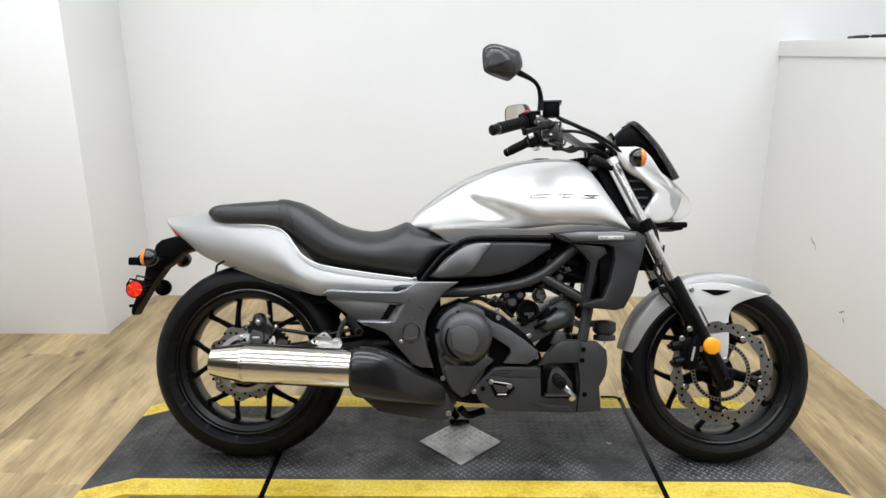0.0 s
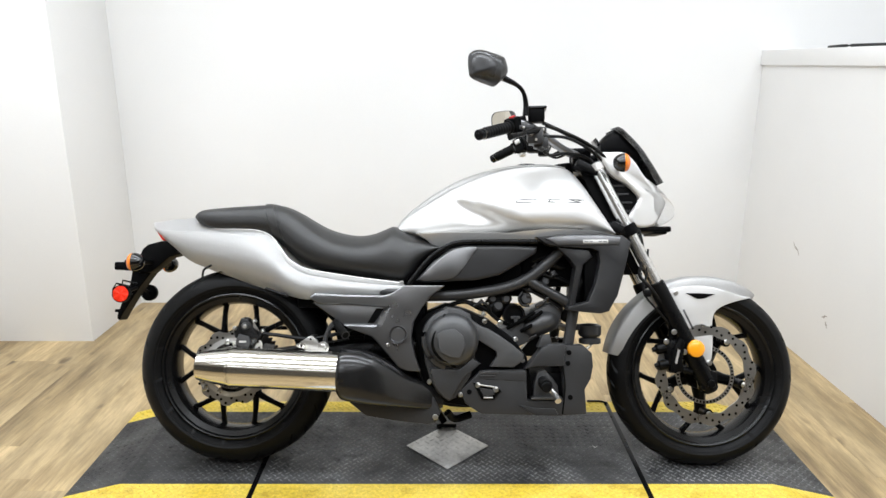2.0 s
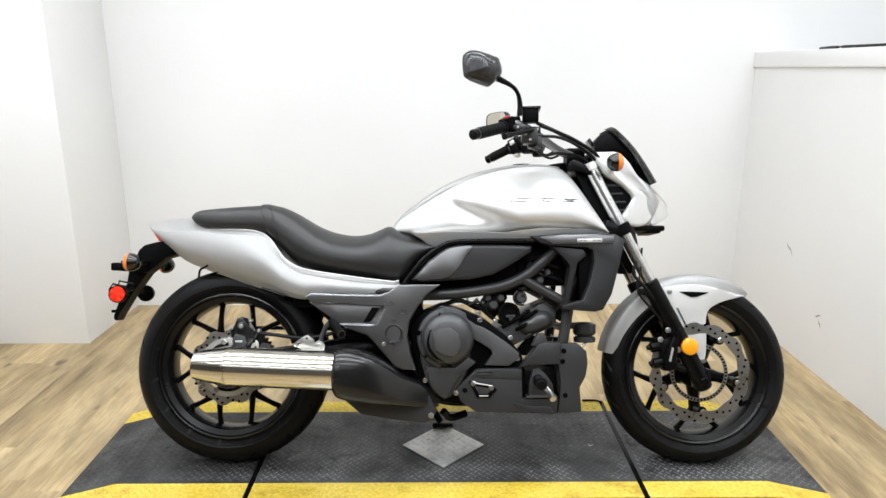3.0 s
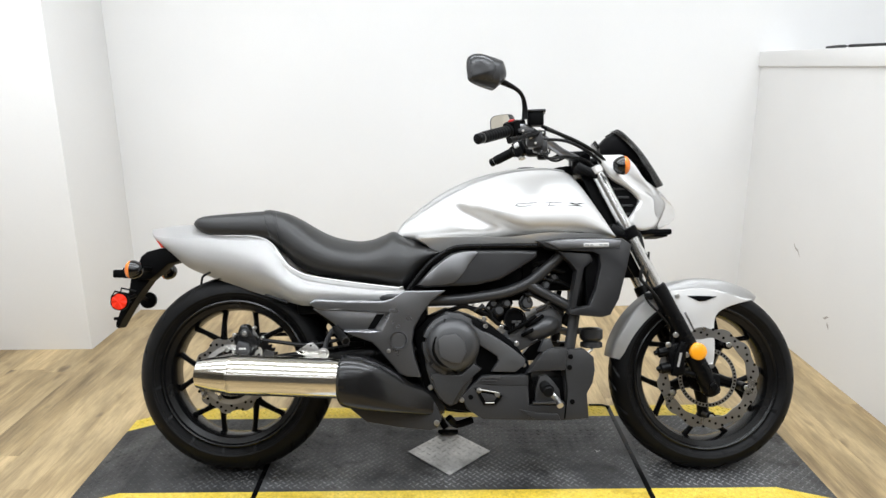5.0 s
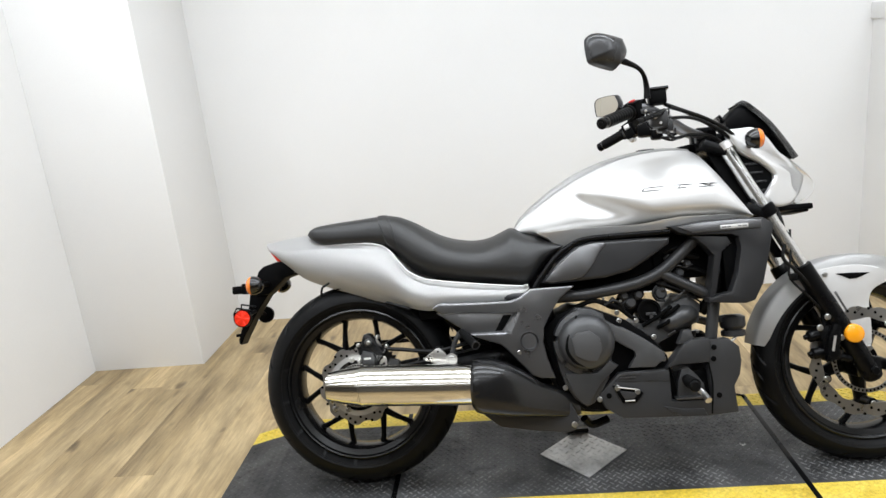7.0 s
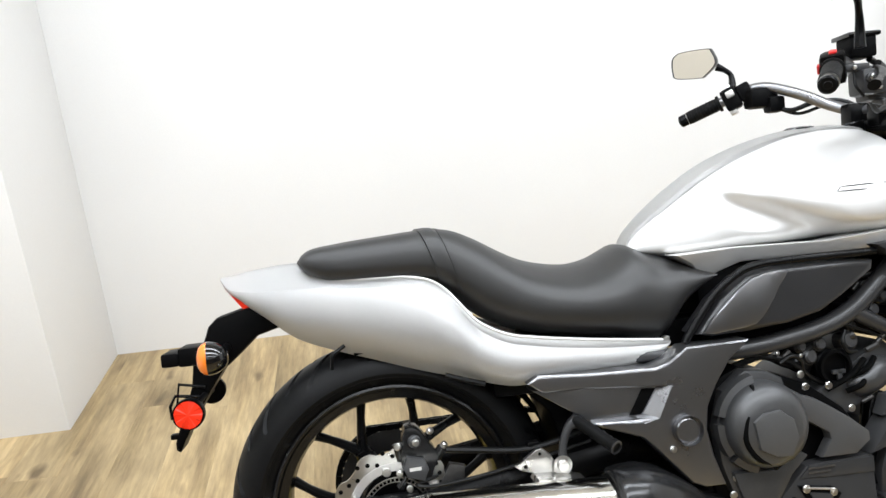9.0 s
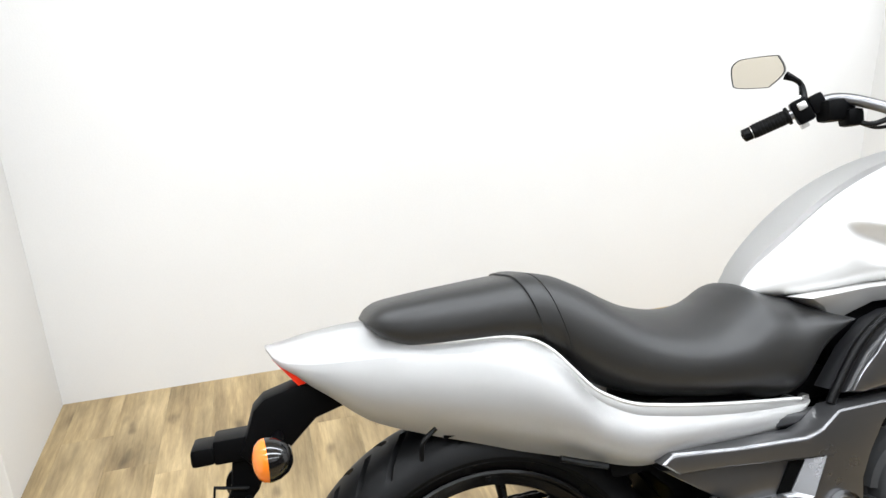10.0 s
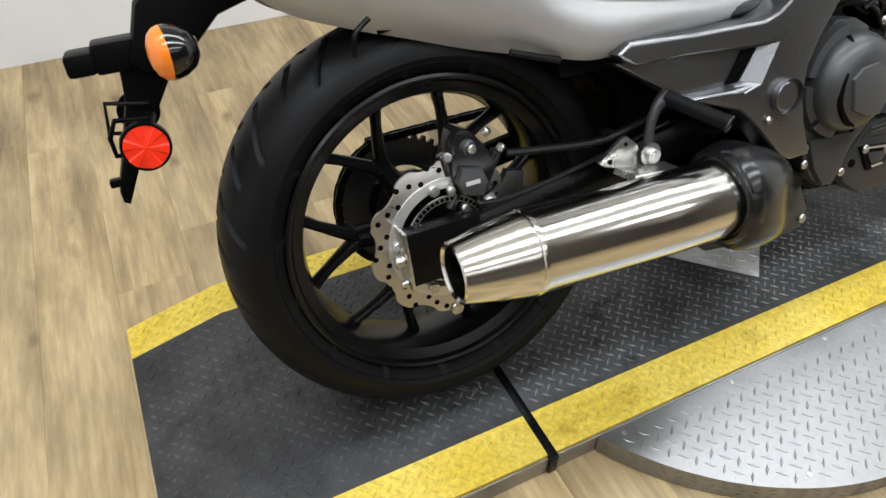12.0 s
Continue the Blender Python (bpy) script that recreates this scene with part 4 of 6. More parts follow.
for u in np.linspace(0.500, 1.05, 50).tolist():
    half = ease([(0.50, 0.036), (0.6, 0.058), (0.75, 0.064), (0.9, 0.060), (1.05, 0.05)], u)
    w0 = ease(T_TOP, u)
    loops.append([Vector((u, half * x, w0 + 0.0045 - 0.012 * abs(x) ** 2.2 * half / 0.06 - (0.010 if abs(x) == 1 else 0))) for x in (-1, -0.96, -0.7, -0.35, 0, 0.35, 0.7, 0.96, 1)])
rings(bm, loops, closed=False)
bmesh.ops.solidify(bm, geom=bm.faces[:], thickness=0.004)
part("tank_cover", bm, SILVER, tank, "silver centre strip of the tank")
# emblem on the flank: plain slanted strokes lying on the paint
def on_tank(u, w, side):
    spot = min((tank_point(u, k * math.pi / 600) for k in range(300)), key=lambda s: abs(s.z - w))
    return Vector((u, side * (spot.y + 0.0011), w))


STROKES = ((0.880, 0.8275, 0.940, 0.8280), (0.872, 0.8190, 0.925, 0.8185), (0.955, 0.8280, 1.015, 0.8275), (0.965, 0.8188, 0.995, 0.8186), (1.030, 0.8275, 1.085, 0.8268), (1.026, 0.8186, 1.078, 0.8180), (0.880, 0.8275, 0.872, 0.8190), (0.978, 0.8272, 0.970, 0.8190), (1.036, 0.8270, 1.070, 0.8184), (1.078, 0.8268, 1.060, 0.8232))
for side in (-1, 1):
    for u0, w0, u1, w1 in STROKES:
        bm = bmesh.new()
        tube(bm, [on_tank(u0 + (u1 - u0) * t, w0 + (w1 - w0) * t, side) for t in (0, 0.25, 0.5, 0.75, 1)], [0.0005, 0.0011, 0.0011, 0.0011, 0.0005], 2, 6)
        part("emblem_stroke", bm, ENGINEFLAT, tank, "grey emblem stroke")
bm = bmesh.new()
lathe(bm, [(0.0, 0.965), (0.028, 0.965), (0.034, 0.962), (0.036, 0.955)], (0.93, 0, 0), "w", 32)
part("filler_cap", bm, GLOSS, tank)

# -- side covers (both flanks) --


def tucked(b):
    """Draws a cover in towards its rear tip."""
    for v in b.verts:
        v.co.y += 0.034 * (1 - step((v.co.x - 0.20) / 0.30))


def both(name, make, mat, label="", parent=None, angle=34):
    """The same cover on the right flank and, mirrored, on the left."""
    out = []
    for side in (1, -1):
        bm = bmesh.new()
        make(bm)
        if name in ("side_cover", "cover_vent", "vent_slot_shade", "cover_lip", "cover_sill"):
            tucked(bm)
        if side < 0:
            bmesh.ops.scale(bm, vec=(1, -1, 1), verts=bm.verts)
        out.append(part(name, bm, mat, parent or bike, label, angle))
    return out


# upper bar and lower arm of the middle cover, with the dark vent between
both("side_cover", lambda b: panel(b, [(0.241, 0.528), (0.261, 0.541), (0.360, 0.537), (0.471, 0.535), (0.499, 0.543), (0.533, 0.565), (0.657, 0.565), (0.614, 0.533), (0.583, 0.491), (0.563, 0.454), (0.557, 0.412), (0.565, 0.366),
                                       (0.583, 0.309), (0.543, 0.310), (0.519, 0.320), (0.452, 0.397), (0.436, 0.412), (0.364, 0.438), (0.353, 0.446), (0.424, 0.446), (0.465, 0.446), (0.495, 0.499), (0.343, 0.509), (0.268, 0.509)],
                                   -0.160, -0.207, 0.0065, 0, 3), GRAPHITE, "graphite satin side cover")
both("cover_vent", lambda b: panel(b, [(0.251, 0.512), (0.340, 0.511), (0.497, 0.502), (0.467, 0.441), (0.361, 0.438), (0.314, 0.470)], -0.150, -0.189, 0.003), GRAPHITE, "recessed vent panel")
# Thin black strip on the vent panel paints the slot's shade.
both("vent_slot_shade", lambda b: panel(b, [(0.449, 0.496), (0.473, 0.495), (0.443, 0.451), (0.422, 0.451)], -0.186, -0.1905, 0.001), CAVITY, "black strip painting the shade of the vent's slot")


def sloped(b, low, high):
    """A slanting web from a run of points near the vent's floor up to a run at the cover's face, closed behind."""
    rings(b, [[Vector((u, v, w)), Vector((p, q, r)), Vector((p, -0.165, r)), Vector((u, -0.165, w))] for (u, v, w), (p, q, r) in zip(low, high)])


both("cover_lip", lambda b: sloped(b, [(0.476, -0.190, 0.497), (0.446, -0.190, 0.452), (0.425, -0.190, 0.450)], [(0.497, -0.209, 0.501), (0.468, -0.209, 0.446), (0.440, -0.209, 0.438)]), GRAPHITE, "slanting graphite lip of the vent", None, 10)
both("cover_sill", lambda b: sloped(b, [(0.430, -0.190, 0.450), (0.400, -0.190, 0.449), (0.350, -0.190, 0.449)], [(0.440, -0.209, 0.440), (0.400, -0.209, 0.442), (0.352, -0.205, 0.444)]), GRAPHITE, "slanting sill of the vent", None, 10)
for side in (-1, 1):
    bm = bmesh.new()
    lathe(bm, [(0.0, 0.0), (0.020, 0.0), (0.023, -0.002), (0.0245, -0.006), (0.027, -0.006), (0.027, 0.004)], (0.517, side * 0.213, 0.418), (Vector((1, 0, 0)), Vector((0, 0, 1)), Vector((0, side, 0))), 32)
    part("pivot_cap", bm, GRAPHITE, bike, angle=15)
bolt(bike, (0.487, -0.206, 0.387), 0.0065, 0.005)

# airbox cover under the tank and the strip above it
both("airbox_cover", lambda b: panel(b, [(0.568, 0.580), (0.620, 0.638), (0.675, 0.677), (0.715, 0.687), (0.858, 0.687), (0.940, 0.684), (0.936, 0.664), (0.870, 0.622), (0.822, 0.596), (0.752, 0.581), (0.666, 0.577), (0.60, 0.574)],
                                         -0.120, -0.186, 0.012, 0, 4), DARKGREY, "dark satin airbox cover")
both("airbox_accent", lambda b: panel(b, [(0.578, 0.583), (0.631, 0.636), (0.683, 0.674), (0.735, 0.683), (0.757, 0.679), (0.738, 0.654), (0.709, 0.614), (0.683, 0.588), (0.631, 0.582)], -0.170, -0.1915, 0.004, 2), GRAPHITE, "lighter rear facet of the airbox cover")
both("airbox_rim", lambda b: tube(b, [(0.545, -0.176, 0.566), (0.559, -0.176, 0.586), (0.611, -0.177, 0.648), (0.663, -0.178, 0.684), (0.701, -0.18, 0.696), (0.770, -0.182, 0.699), (0.94, -0.188, 0.699)], 0.0075, 5, 12), BLACKMETAL, "black rim over the airbox cover")
def tank_skirt(b):
    panel(b, [(0.565, 0.727), (0.684, 0.731), (0.859, 0.727), (0.968, 0.738), (1.10, 0.736), (1.185, 0.728), (1.185, 0.712), (0.946, 0.703), (0.705, 0.701), (0.661, 0.684), (0.636, 0.668), (0.622, 0.686), (0.600, 0.708)], 0.0, -0.06, 0.003)
    for v in b.verts:
        v.co.y -= max(0.965 * ease(T_WIDE, v.co.x), 0.150) - 0.06 - 0.75 * (0.737 - v.co.z)


both("tank_skirt", tank_skirt, SILVER, "silver lower strip of the tank")

# trellis tubes
FRAME = [[(0.60, 0.533), (0.68, 0.535), (0.736, 0.540), (0.841, 0.557), (0.912, 0.585), (0.965, 0.625), (1.03, 0.685), (1.09, 0.76)],
         [(0.905, 0.587), (0.964, 0.553), (1.033, 0.515), (1.058, 0.497)], [(1.058, 0.505), (1.046, 0.44), (1.036, 0.385)],
         [(0.30, 0.545), (0.42, 0.55), (0.55, 0.54), (0.62, 0.535)]]
for run, r in zip(FRAME, (0.0175, 0.0155, 0.017, 0.014)):
    both("frame_tube", lambda b: tube(b, [(u, -0.145, w) for u, w in run], r, 5, 14), FRAMEPAINT, "dark painted frame tube")
bm = bmesh.new()
rod(bm, (1.085, 0, 0.68), (1.045, 0, 0.965), 0.034, 20)
part("steering_head", bm, BLACKMETAL, bike)
for u, w in ((0.62, 0.535), (0.91, 0.585), (1.04, 0.43), (0.45, 0.55), (0.25, 0.56)):
    bm = bmesh.new()
    rod(bm, (u, -0.145, w), (u, 0.145, w), 0.012)
    part("cross_tube", bm, BLACKMETAL, bike)

# radiator and its shrouds
bm = bmesh.new()
box(bm, (1.085, -0.170, 0.49), (1.150, 0.170, 0.722), 0.004)
radiator = part("radiator", bm, PLASTIC, bike, "black radiator core")
bm = bmesh.new()
for k in range(20):
    w = 0.512 + k * 0.0105
    box(bm, (1.096, -0.155, w), (1.138, 0.155, w + 0.0035))
part("radiator_fins", bm, BLACKMETAL, radiator)
both("radiator_shroud", lambda b: panel(b, [(0.932, 0.713), (1.027, 0.721), (1.130, 0.722), (1.195, 0.717), (1.221, 0.698), (1.202, 0.624), (1.178, 0.535), (1.151, 0.488), (1.125, 0.481), (1.028, 0.490), (1.026, 0.502), (1.088, 0.517),
                                            (1.111, 0.570), (1.126, 0.638), (1.122, 0.668), (1.103, 0.677), (1.000, 0.683), (0.966, 0.690)], -0.150, -0.205, 0.006), DARKGREY, "dark satin radiator shroud")
both("shroud_inner", lambda b: panel(b, [(0.999, 0.682), (1.054, 0.677), (1.097, 0.672), (1.106, 0.652), (1.079, 0.630), (1.064, 0.570), (1.051, 0.510), (1.032, 0.500), (1.055, 0.621), (1.036, 0.647)], -0.135, -0.190, 0.006), DARKGREY, "inner lip of the radiator shroud")
both("shroud_top", lambda b: panel(b, [(0.958, 0.709), (1.03, 0.716), (1.130, 0.717), (1.188, 0.712), (1.184, 0.688), (1.00, 0.688)], -0.202, -0.209, 0.003), GRAPHITE, "flat upper facet of the radiator shroud")
both("shroud_badge", lambda b: panel(b, [(1.074, 0.7035), (1.150, 0.7045), (1.150, 0.6925), (1.074, 0.6925)], -0.207, -0.2110, 0.001), ALLOY, "small bright badge plate")
for u0, u1 in ((1.078, 1.090), (1.093, 1.103), (1.121, 1.131), (1.134, 1.146)):
    both("badge_mark", lambda b: box(b, (u0, -0.2114, 0.6965), (u1, -0.2108, 0.6995)), GRAPHITE, "grey unreadable marks on the badge")
bolt(bike, (1.112, -0.150, 0.645), 0.007, 0.006)
bm = bmesh.new()
tube(bm, [(1.10, -0.12, 0.60), (1.075, -0.125, 0.56), (1.06, -0.11, 0.50), (1.03, -0.09, 0.46)], 0.018, seg=12)
part("coolant_hose", bm, DARKCABLE, bike)

# -- engine --
bm = bmesh.new()
panel(bm, [(0.56, 0.44), (0.60, 0.48), (0.66, 0.505), (0.73, 0.485), (0.80, 0.455), (0.87, 0.40), (0.91, 0.345), (0.93, 0.24), (0.80, 0.185), (0.66, 0.205), (0.59, 0.27)], 0.14, -0.150, 0.010)
engine = part("crankcase", bm, PLASTIC, bike, "dark painted engine crankcase")
bm = bmesh.new()
panel(bm, [(0.612, 0.468), (0.659, 0.501), (0.705, 0.495), (0.735, 0.478), (0.745, 0.440), (0.750, 0.396), (0.748, 0.332), (0.735, 0.290), (0.690, 0.225), (0.668, 0.216),
           (0.636, 0.240), (0.612, 0.280), (0.596, 0.331), (0.590, 0.40)], -0.140, -0.172, 0.008)
part("engine_cover", bm, ENGINE, engine, "grey-brown painted engine side cover")
bm = bmesh.new()
lathe(bm, [(0.080, 0.02), (0.080, -0.016), (0.078, -0.028), (0.072, -0.040), (0.062, -0.049), (0.050, -0.054), (0.030, -0.056), (0.0, -0.057)], (0.679, -0.172, 0.402), "v", 56)
part("clutch_cover", bm, ENGINE, engine, "round clutch cover")
bm = bmesh.new()
panel(bm, [(0.634, 0.420), (0.653, 0.434), (0.686, 0.437), (0.711, 0.417), (0.718, 0.384), (0.701, 0.351), (0.672, 0.354), (0.641, 0.370)], -0.215, -0.2325, 0.004, 0, 2)
part("cover_facet", bm, ENGINEFLAT, engine, "flat raised facet of the clutch cover")
# Black bead in place of a cut groove; its colour is the shade.
bm = bmesh.new()
tube(bm, [(0.656, -0.196, 0.478), (0.650, -0.214, 0.456), (0.627, -0.219, 0.421), (0.622, -0.219, 0.384), (0.641, -0.218, 0.352), (0.668, -0.212, 0.338), (0.688, -0.196, 0.320)], [0.004, 0.005, 0.0055, 0.0055, 0.0055, 0.005, 0.004], 5, 8)
part("groove_shade", bm, CAVITY, engine, "black bead painting groove shade round the raised facet")
bm = bmesh.new()
panel(bm, [(0.612, 0.316), (0.702, 0.312), (0.741, 0.346), (0.765, 0.329), (0.715, 0.285), (0.691, 0.248), (0.674, 0.221), (0.652, 0.228), (0.627, 0.265)], -0.160, -0.182, 0.006)
part("water_pump_cover", bm, ENGINE, engine, "wedge-shaped pump cover")
bm = bmesh.new()
panel(bm, [(0.727, 0.468), (0.768, 0.441), (0.789, 0.434), (0.819, 0.416), (0.862, 0.386), (0.896, 0.357), (0.896, 0.340), (0.865, 0.318), (0.793, 0.320), (0.815, 0.352), (0.812, 0.366), (0.759, 0.400), (0.747, 0.425)], -0.160, -0.182, 0.005)
part("cover_arm", bm, ENGINEFLAT, engine, "satin grey arm of the engine cover")
bm = bmesh.new()
panel(bm, [(0.955, 0.414), (0.976, 0.416), (0.989, 0.377), (0.938, 0.377)], -0.140, -0.168, 0.005)
part("cowl_lug", bm, ENGINE, engine)
for a0, a1 in ((100, 165), (175, 215), (222, 255)):
    bm = bmesh.new()
    loops = []
    for a in np.linspace(radians(a0), radians(a1), 10).tolist():
        d = Vector((math.cos(a), 0, math.sin(a)))
        c = Vector((0.681, 0, 0.402))
        loops.append([c + d * 0.078 + Vector((0, -0.190, 0)), c + d * 0.093 + Vector((0, -0.186, 0)), c + d * 0.096 + Vector((0, -0.172, 0)), c + d * 0.078 + Vector((0, -0.172, 0))])
    rings(bm, loops)
    part("cover_rim", bm, ENGINE, engine)
bm = bmesh.new()
loops = []
for t in np.linspace(0, 1, 14).tolist():
    a = radians(112 + 160 * t)
    r = 0.062 - 0.008 * math.sin(math.pi * t)
    c, d = Vector((0.684, 0, 0.404)), Vector((math.cos(a), 0, math.sin(a)))
    loops.append([c + d * (r - 0.006) + Vector((0, -0.204, 0)), c + d * (r + 0.007) + Vector((0, -0.202, 0)), c + d * (r + 0.009) + Vector((0, -0.193, 0)), c + d * (r - 0.008) + Vector((0, -0.193, 0))])
rings(bm, loops)
part("cover_web", bm, ENGINE, engine)
# forward-leaning cylinder block and head
bm = bmesh.new()
panel(bm, [(0.829, 0.427), (0.939, 0.491), (0.992, 0.512), (1.022, 0.482), (1.012, 0.433), (0.955, 0.409), (0.879, 0.371), (0.83, 0.36)], 0.125, -0.128, 0.006)
block = part("cylinder_block", bm, ENGINE, engine, "satin dark grey cylinder block")
bm = bmesh.new()
pillow(bm, [(0.900, 0.440), (0.935, 0.468), (0.967, 0.484), (1.003, 0.474), (1.005, 0.440), (0.949, 0.409), (0.915, 0.412)], -0.120, -0.130, -0.022, 4)
part("head_cover", bm, ENGINE, engine, "bulged cylinder head cover")
# Black rods paint the shade of slits between the cylinder's ribs.
for a, b in (((0.905, 0.452), (0.958, 0.484)), ((0.893, 0.424), (0.936, 0.449)), ((0.850, 0.432), (0.936, 0.483))):
    bm = bmesh.new()
    tube(bm, [(a[0], -0.134, a[1]), ((a[0] + b[0]) / 2, -0.148, (a[1] + b[1]) / 2), (b[0], -0.136, b[1])], 0.0055, 4, 8)
    part("rib_slit_shade", bm, CAVITY, block)
for a, b, r in (((0.918, 0.400), (0.940, 0.412), 0.004), ((0.938, 0.500), (0.962, 0.512), 0.006), ((0.962, 0.512), (0.985, 0.535), 0.005)):
    bm = bmesh.new()
    rod(bm, (a[0], -0.140, a[1]), (b[0], -0.146, b[1]), r, 10)
    part("oil_line", bm, DULLSTEEL, engine)
for p in ((0.778, -0.172, 0.456), (0.826, -0.172, 0.452), (0.872, -0.168, 0.402), (0.62, -0.172, 0.305), (0.645, -0.172, 0.255), (0.704, -0.172, 0.236), (0.61, -0.174, 0.275), (0.775, -0.165, 0.478), (0.893, -0.166, 0.338)):
    bolt(engine, p, 0.0075, 0.005)
for p in ((0.962, -0.140, 0.640), (0.978, -0.138, 0.612), (0.955, -0.142, 0.600), (0.936, -0.138, 0.560), (0.790, -0.150, 0.510), (0.742, -0.150, 0.520), (1.004, -0.130, 0.405)):
    bolt(engine, p, 0.0042, 0.006)
# intake, wiring and hoses above the crankcase
bm = bmesh.new()
rod(bm, (0.80, -0.10, 0.475), (0.845, -0.10, 0.545), 0.034, 18, 0.006)
rod(bm, (0.872, -0.13, 0.475), (0.872, -0.07, 0.475), 0.034, 22, 0.006)
part("throttle_body", bm, PLASTIC, engine)
bm = bmesh.new()
lathe(bm, [(0.028, 0), (0.034, 0), (0.034, 0.01), (0.028, 0.01)], (0.872, -0.141, 0.475), "v", 28, closed=True)
part("throttle_ring", bm, BLACKMETAL, engine)
for a, b, r in (((0.922, -0.135, 0.535), (0.905, -0.125, 0.525), 0.015), ((0.760, -0.14, 0.505), (0.775, -0.14, 0.520), 0.011), ((0.955, -0.13, 0.60), (0.975, -0.13, 0.615), 0.010), ((0.93, -0.13, 0.62), (0.945, -0.13, 0.635), 0.008)):
    bm = bmesh.new()
    rod(bm, a, b, r * 0.6, 14)
    part("hose_clamp", bm, DULLSTEEL, engine, "dark metal hose clamp")
HOSES = (((0.66, -0.13, 0.50), (0.72, -0.14, 0.515), (0.78, -0.13, 0.49), (0.83, -0.13, 0.52)), ((0.70, -0.14, 0.52), (0.77, -0.145, 0.500), (0.82, -0.13, 0.46), (0.86, -0.12, 0.44)),
         ((0.90, -0.14, 0.555), (0.96, -0.145, 0.530), (1.02, -0.14, 0.490)), ((0.93, -0.12, 0.60), (0.97, -0.13, 0.63), (1.03, -0.12, 0.62)), ((0.95, -0.11, 0.57), (1.0, -0.12, 0.59), (1.05, -0.11, 0.57)),
         ((0.42, -0.12, 0.45), (0.48, -0.13, 0.40), (0.56, -0.14, 0.33), (0.60, -0.13, 0.25)))
for k, run in enumerate(HOSES):
    bm = bmesh.new()
    tube(bm, list(run), (0.007, 0.006, 0.003, 0.009, 0.008, 0.008)[k], seg=10)
    part("hose", bm, DARKCABLE, engine)
bm = bmesh.new()
box(bm, (0.90, -0.11, 0.56), (1.10, 0.11, 0.70), 0.01)
box(bm, (0.62, -0.10, 0.53), (0.92, 0.10, 0.70), 0.015)
part("airbox", bm, PLASTIC, bike)
# Black boxes, partly added to block light through gaps between the covers.
bm = bmesh.new()
box(bm, (0.28, -0.09, 0.545), (0.66, 0.09, 0.60), 0.01)
box(bm, (0.40, -0.10, 0.36), (0.60, 0.10, 0.53), 0.02)
box(bm, (0.19, -0.105, 0.49), (0.42, 0.105, 0.555), 0.02)
box(bm, (0.33, -0.10, 0.40), (0.44, 0.10, 0.52), 0.03)
part("inner_fill", bm, PLASTIC, bike)
bm = bmesh.new()
rod(bm, (0.36, 0.02, 0.40), (0.47, 0.02, 0.56), 0.03, 18)
part("rear_shock", bm, BLACKMETAL, bike)

for at, r in (((0.800, 0.520), 0.011), ((0.818, 0.498), 0.014), ((0.842, 0.520), 0.012), ((0.905, 0.520), 0.017), ((0.915, 0.548), 0.009), ((0.965, 0.575), 0.012), ((0.990, 0.600), 0.010), ((0.955, 0.625), 0.010)):
    bm = bmesh.new()
    rod(bm, (at[0], -0.105, at[1]), (at[0] + 0.006, -0.138, at[1] + 0.004), r, 14, 0.003)
    fitting = part("pipe_fitting", bm, FRAMEPAINT, engine)
    bm = bmesh.new()
    lathe(bm, [(r * 1.02, 0.0), (r * 1.16, 0.0008), (r * 1.16, 0.0045), (r * 1.02, 0.005)], (at[0] + 0.004, -0.134, at[1] + 0.002), "v", 18)
    part("clamp_band", bm, DULLSTEEL, fitting)
bm = bmesh.new()
box(bm, (0.862, -0.142, 0.462), (0.890, -0.136, 0.470), 0.001)
box(bm, (0.872, -0.142, 0.448), (0.882, -0.136, 0.470), 0.001)
part("throttle_cam", bm, ENGINE, engine, "grey throttle cam")
for run, r in ((((0.745, -0.15, 0.500), (0.770, -0.152, 0.512), (0.792, -0.148, 0.500), (0.800, -0.14, 0.478)), 0.0045), (((0.898, -0.14, 0.545), (0.886, -0.145, 0.525), (0.896, -0.145, 0.505), (0.918, -0.14, 0.502)), 0.004),
               (((0.940, -0.135, 0.590), (0.962, -0.14, 0.600), (0.985, -0.135, 0.592), (1.010, -0.13, 0.600)), 0.004), (((0.930, -0.13, 0.640), (0.965, -0.138, 0.650), (1.000, -0.13, 0.640)), 0.005),
               (((0.965, -0.14, 0.545), (1.000, -0.145, 0.528), (1.025, -0.14, 0.502)), 0.005)):
    bm = bmesh.new()
    tube(bm, list(run), r, 5, 8)
    part("wire", bm, DARKCABLE, engine)

# lower cowl with the brake pedal's recess
both("lower_cowl", lambda b: panel(b, [(0.702, 0.247), (0.764, 0.306), (0.802, 0.310), (0.905, 0.310), (0.907, 0.218), (1.020, 0.218), (1.013, 0.316), (1.023, 0.384), (1.078, 0.384), (1.105, 0.360), (1.108, 0.321), (1.100, 0.282),
                                        (1.082, 0.251), (1.086, 0.177), (0.997, 0.171), (0.766, 0.177), (0.719, 0.209)], -0.120, -0.172, 0.007), COWLGREY, "charcoal satin lower engine cowl")
both("cowl_block", lambda b: panel(b, [(0.897, 0.312), (0.953, 0.378), (0.974, 0.388), (1.026, 0.388), (1.017, 0.322), (0.930, 0.320)], -0.130, -0.180, 0.006), COWLGREY, "raised forward block of the cowl")
both("cowl_seam", lambda b: tube(b, [(1.024, -0.1725, 0.380), (1.016, -0.1725, 0.325), (1.021, -0.1725, 0.260), (1.012, -0.1725, 0.178)], 0.0022, 4, 6), CAVITY)
both("cowl_skid", lambda b: panel(b, [(0.880, 0.206), (0.930, 0.196), (0.990, 0.194), (1.000, 0.174), (0.93, 0.174), (0.905, 0.186)], -0.168, -0.1755, 0.003), COWLGREY)
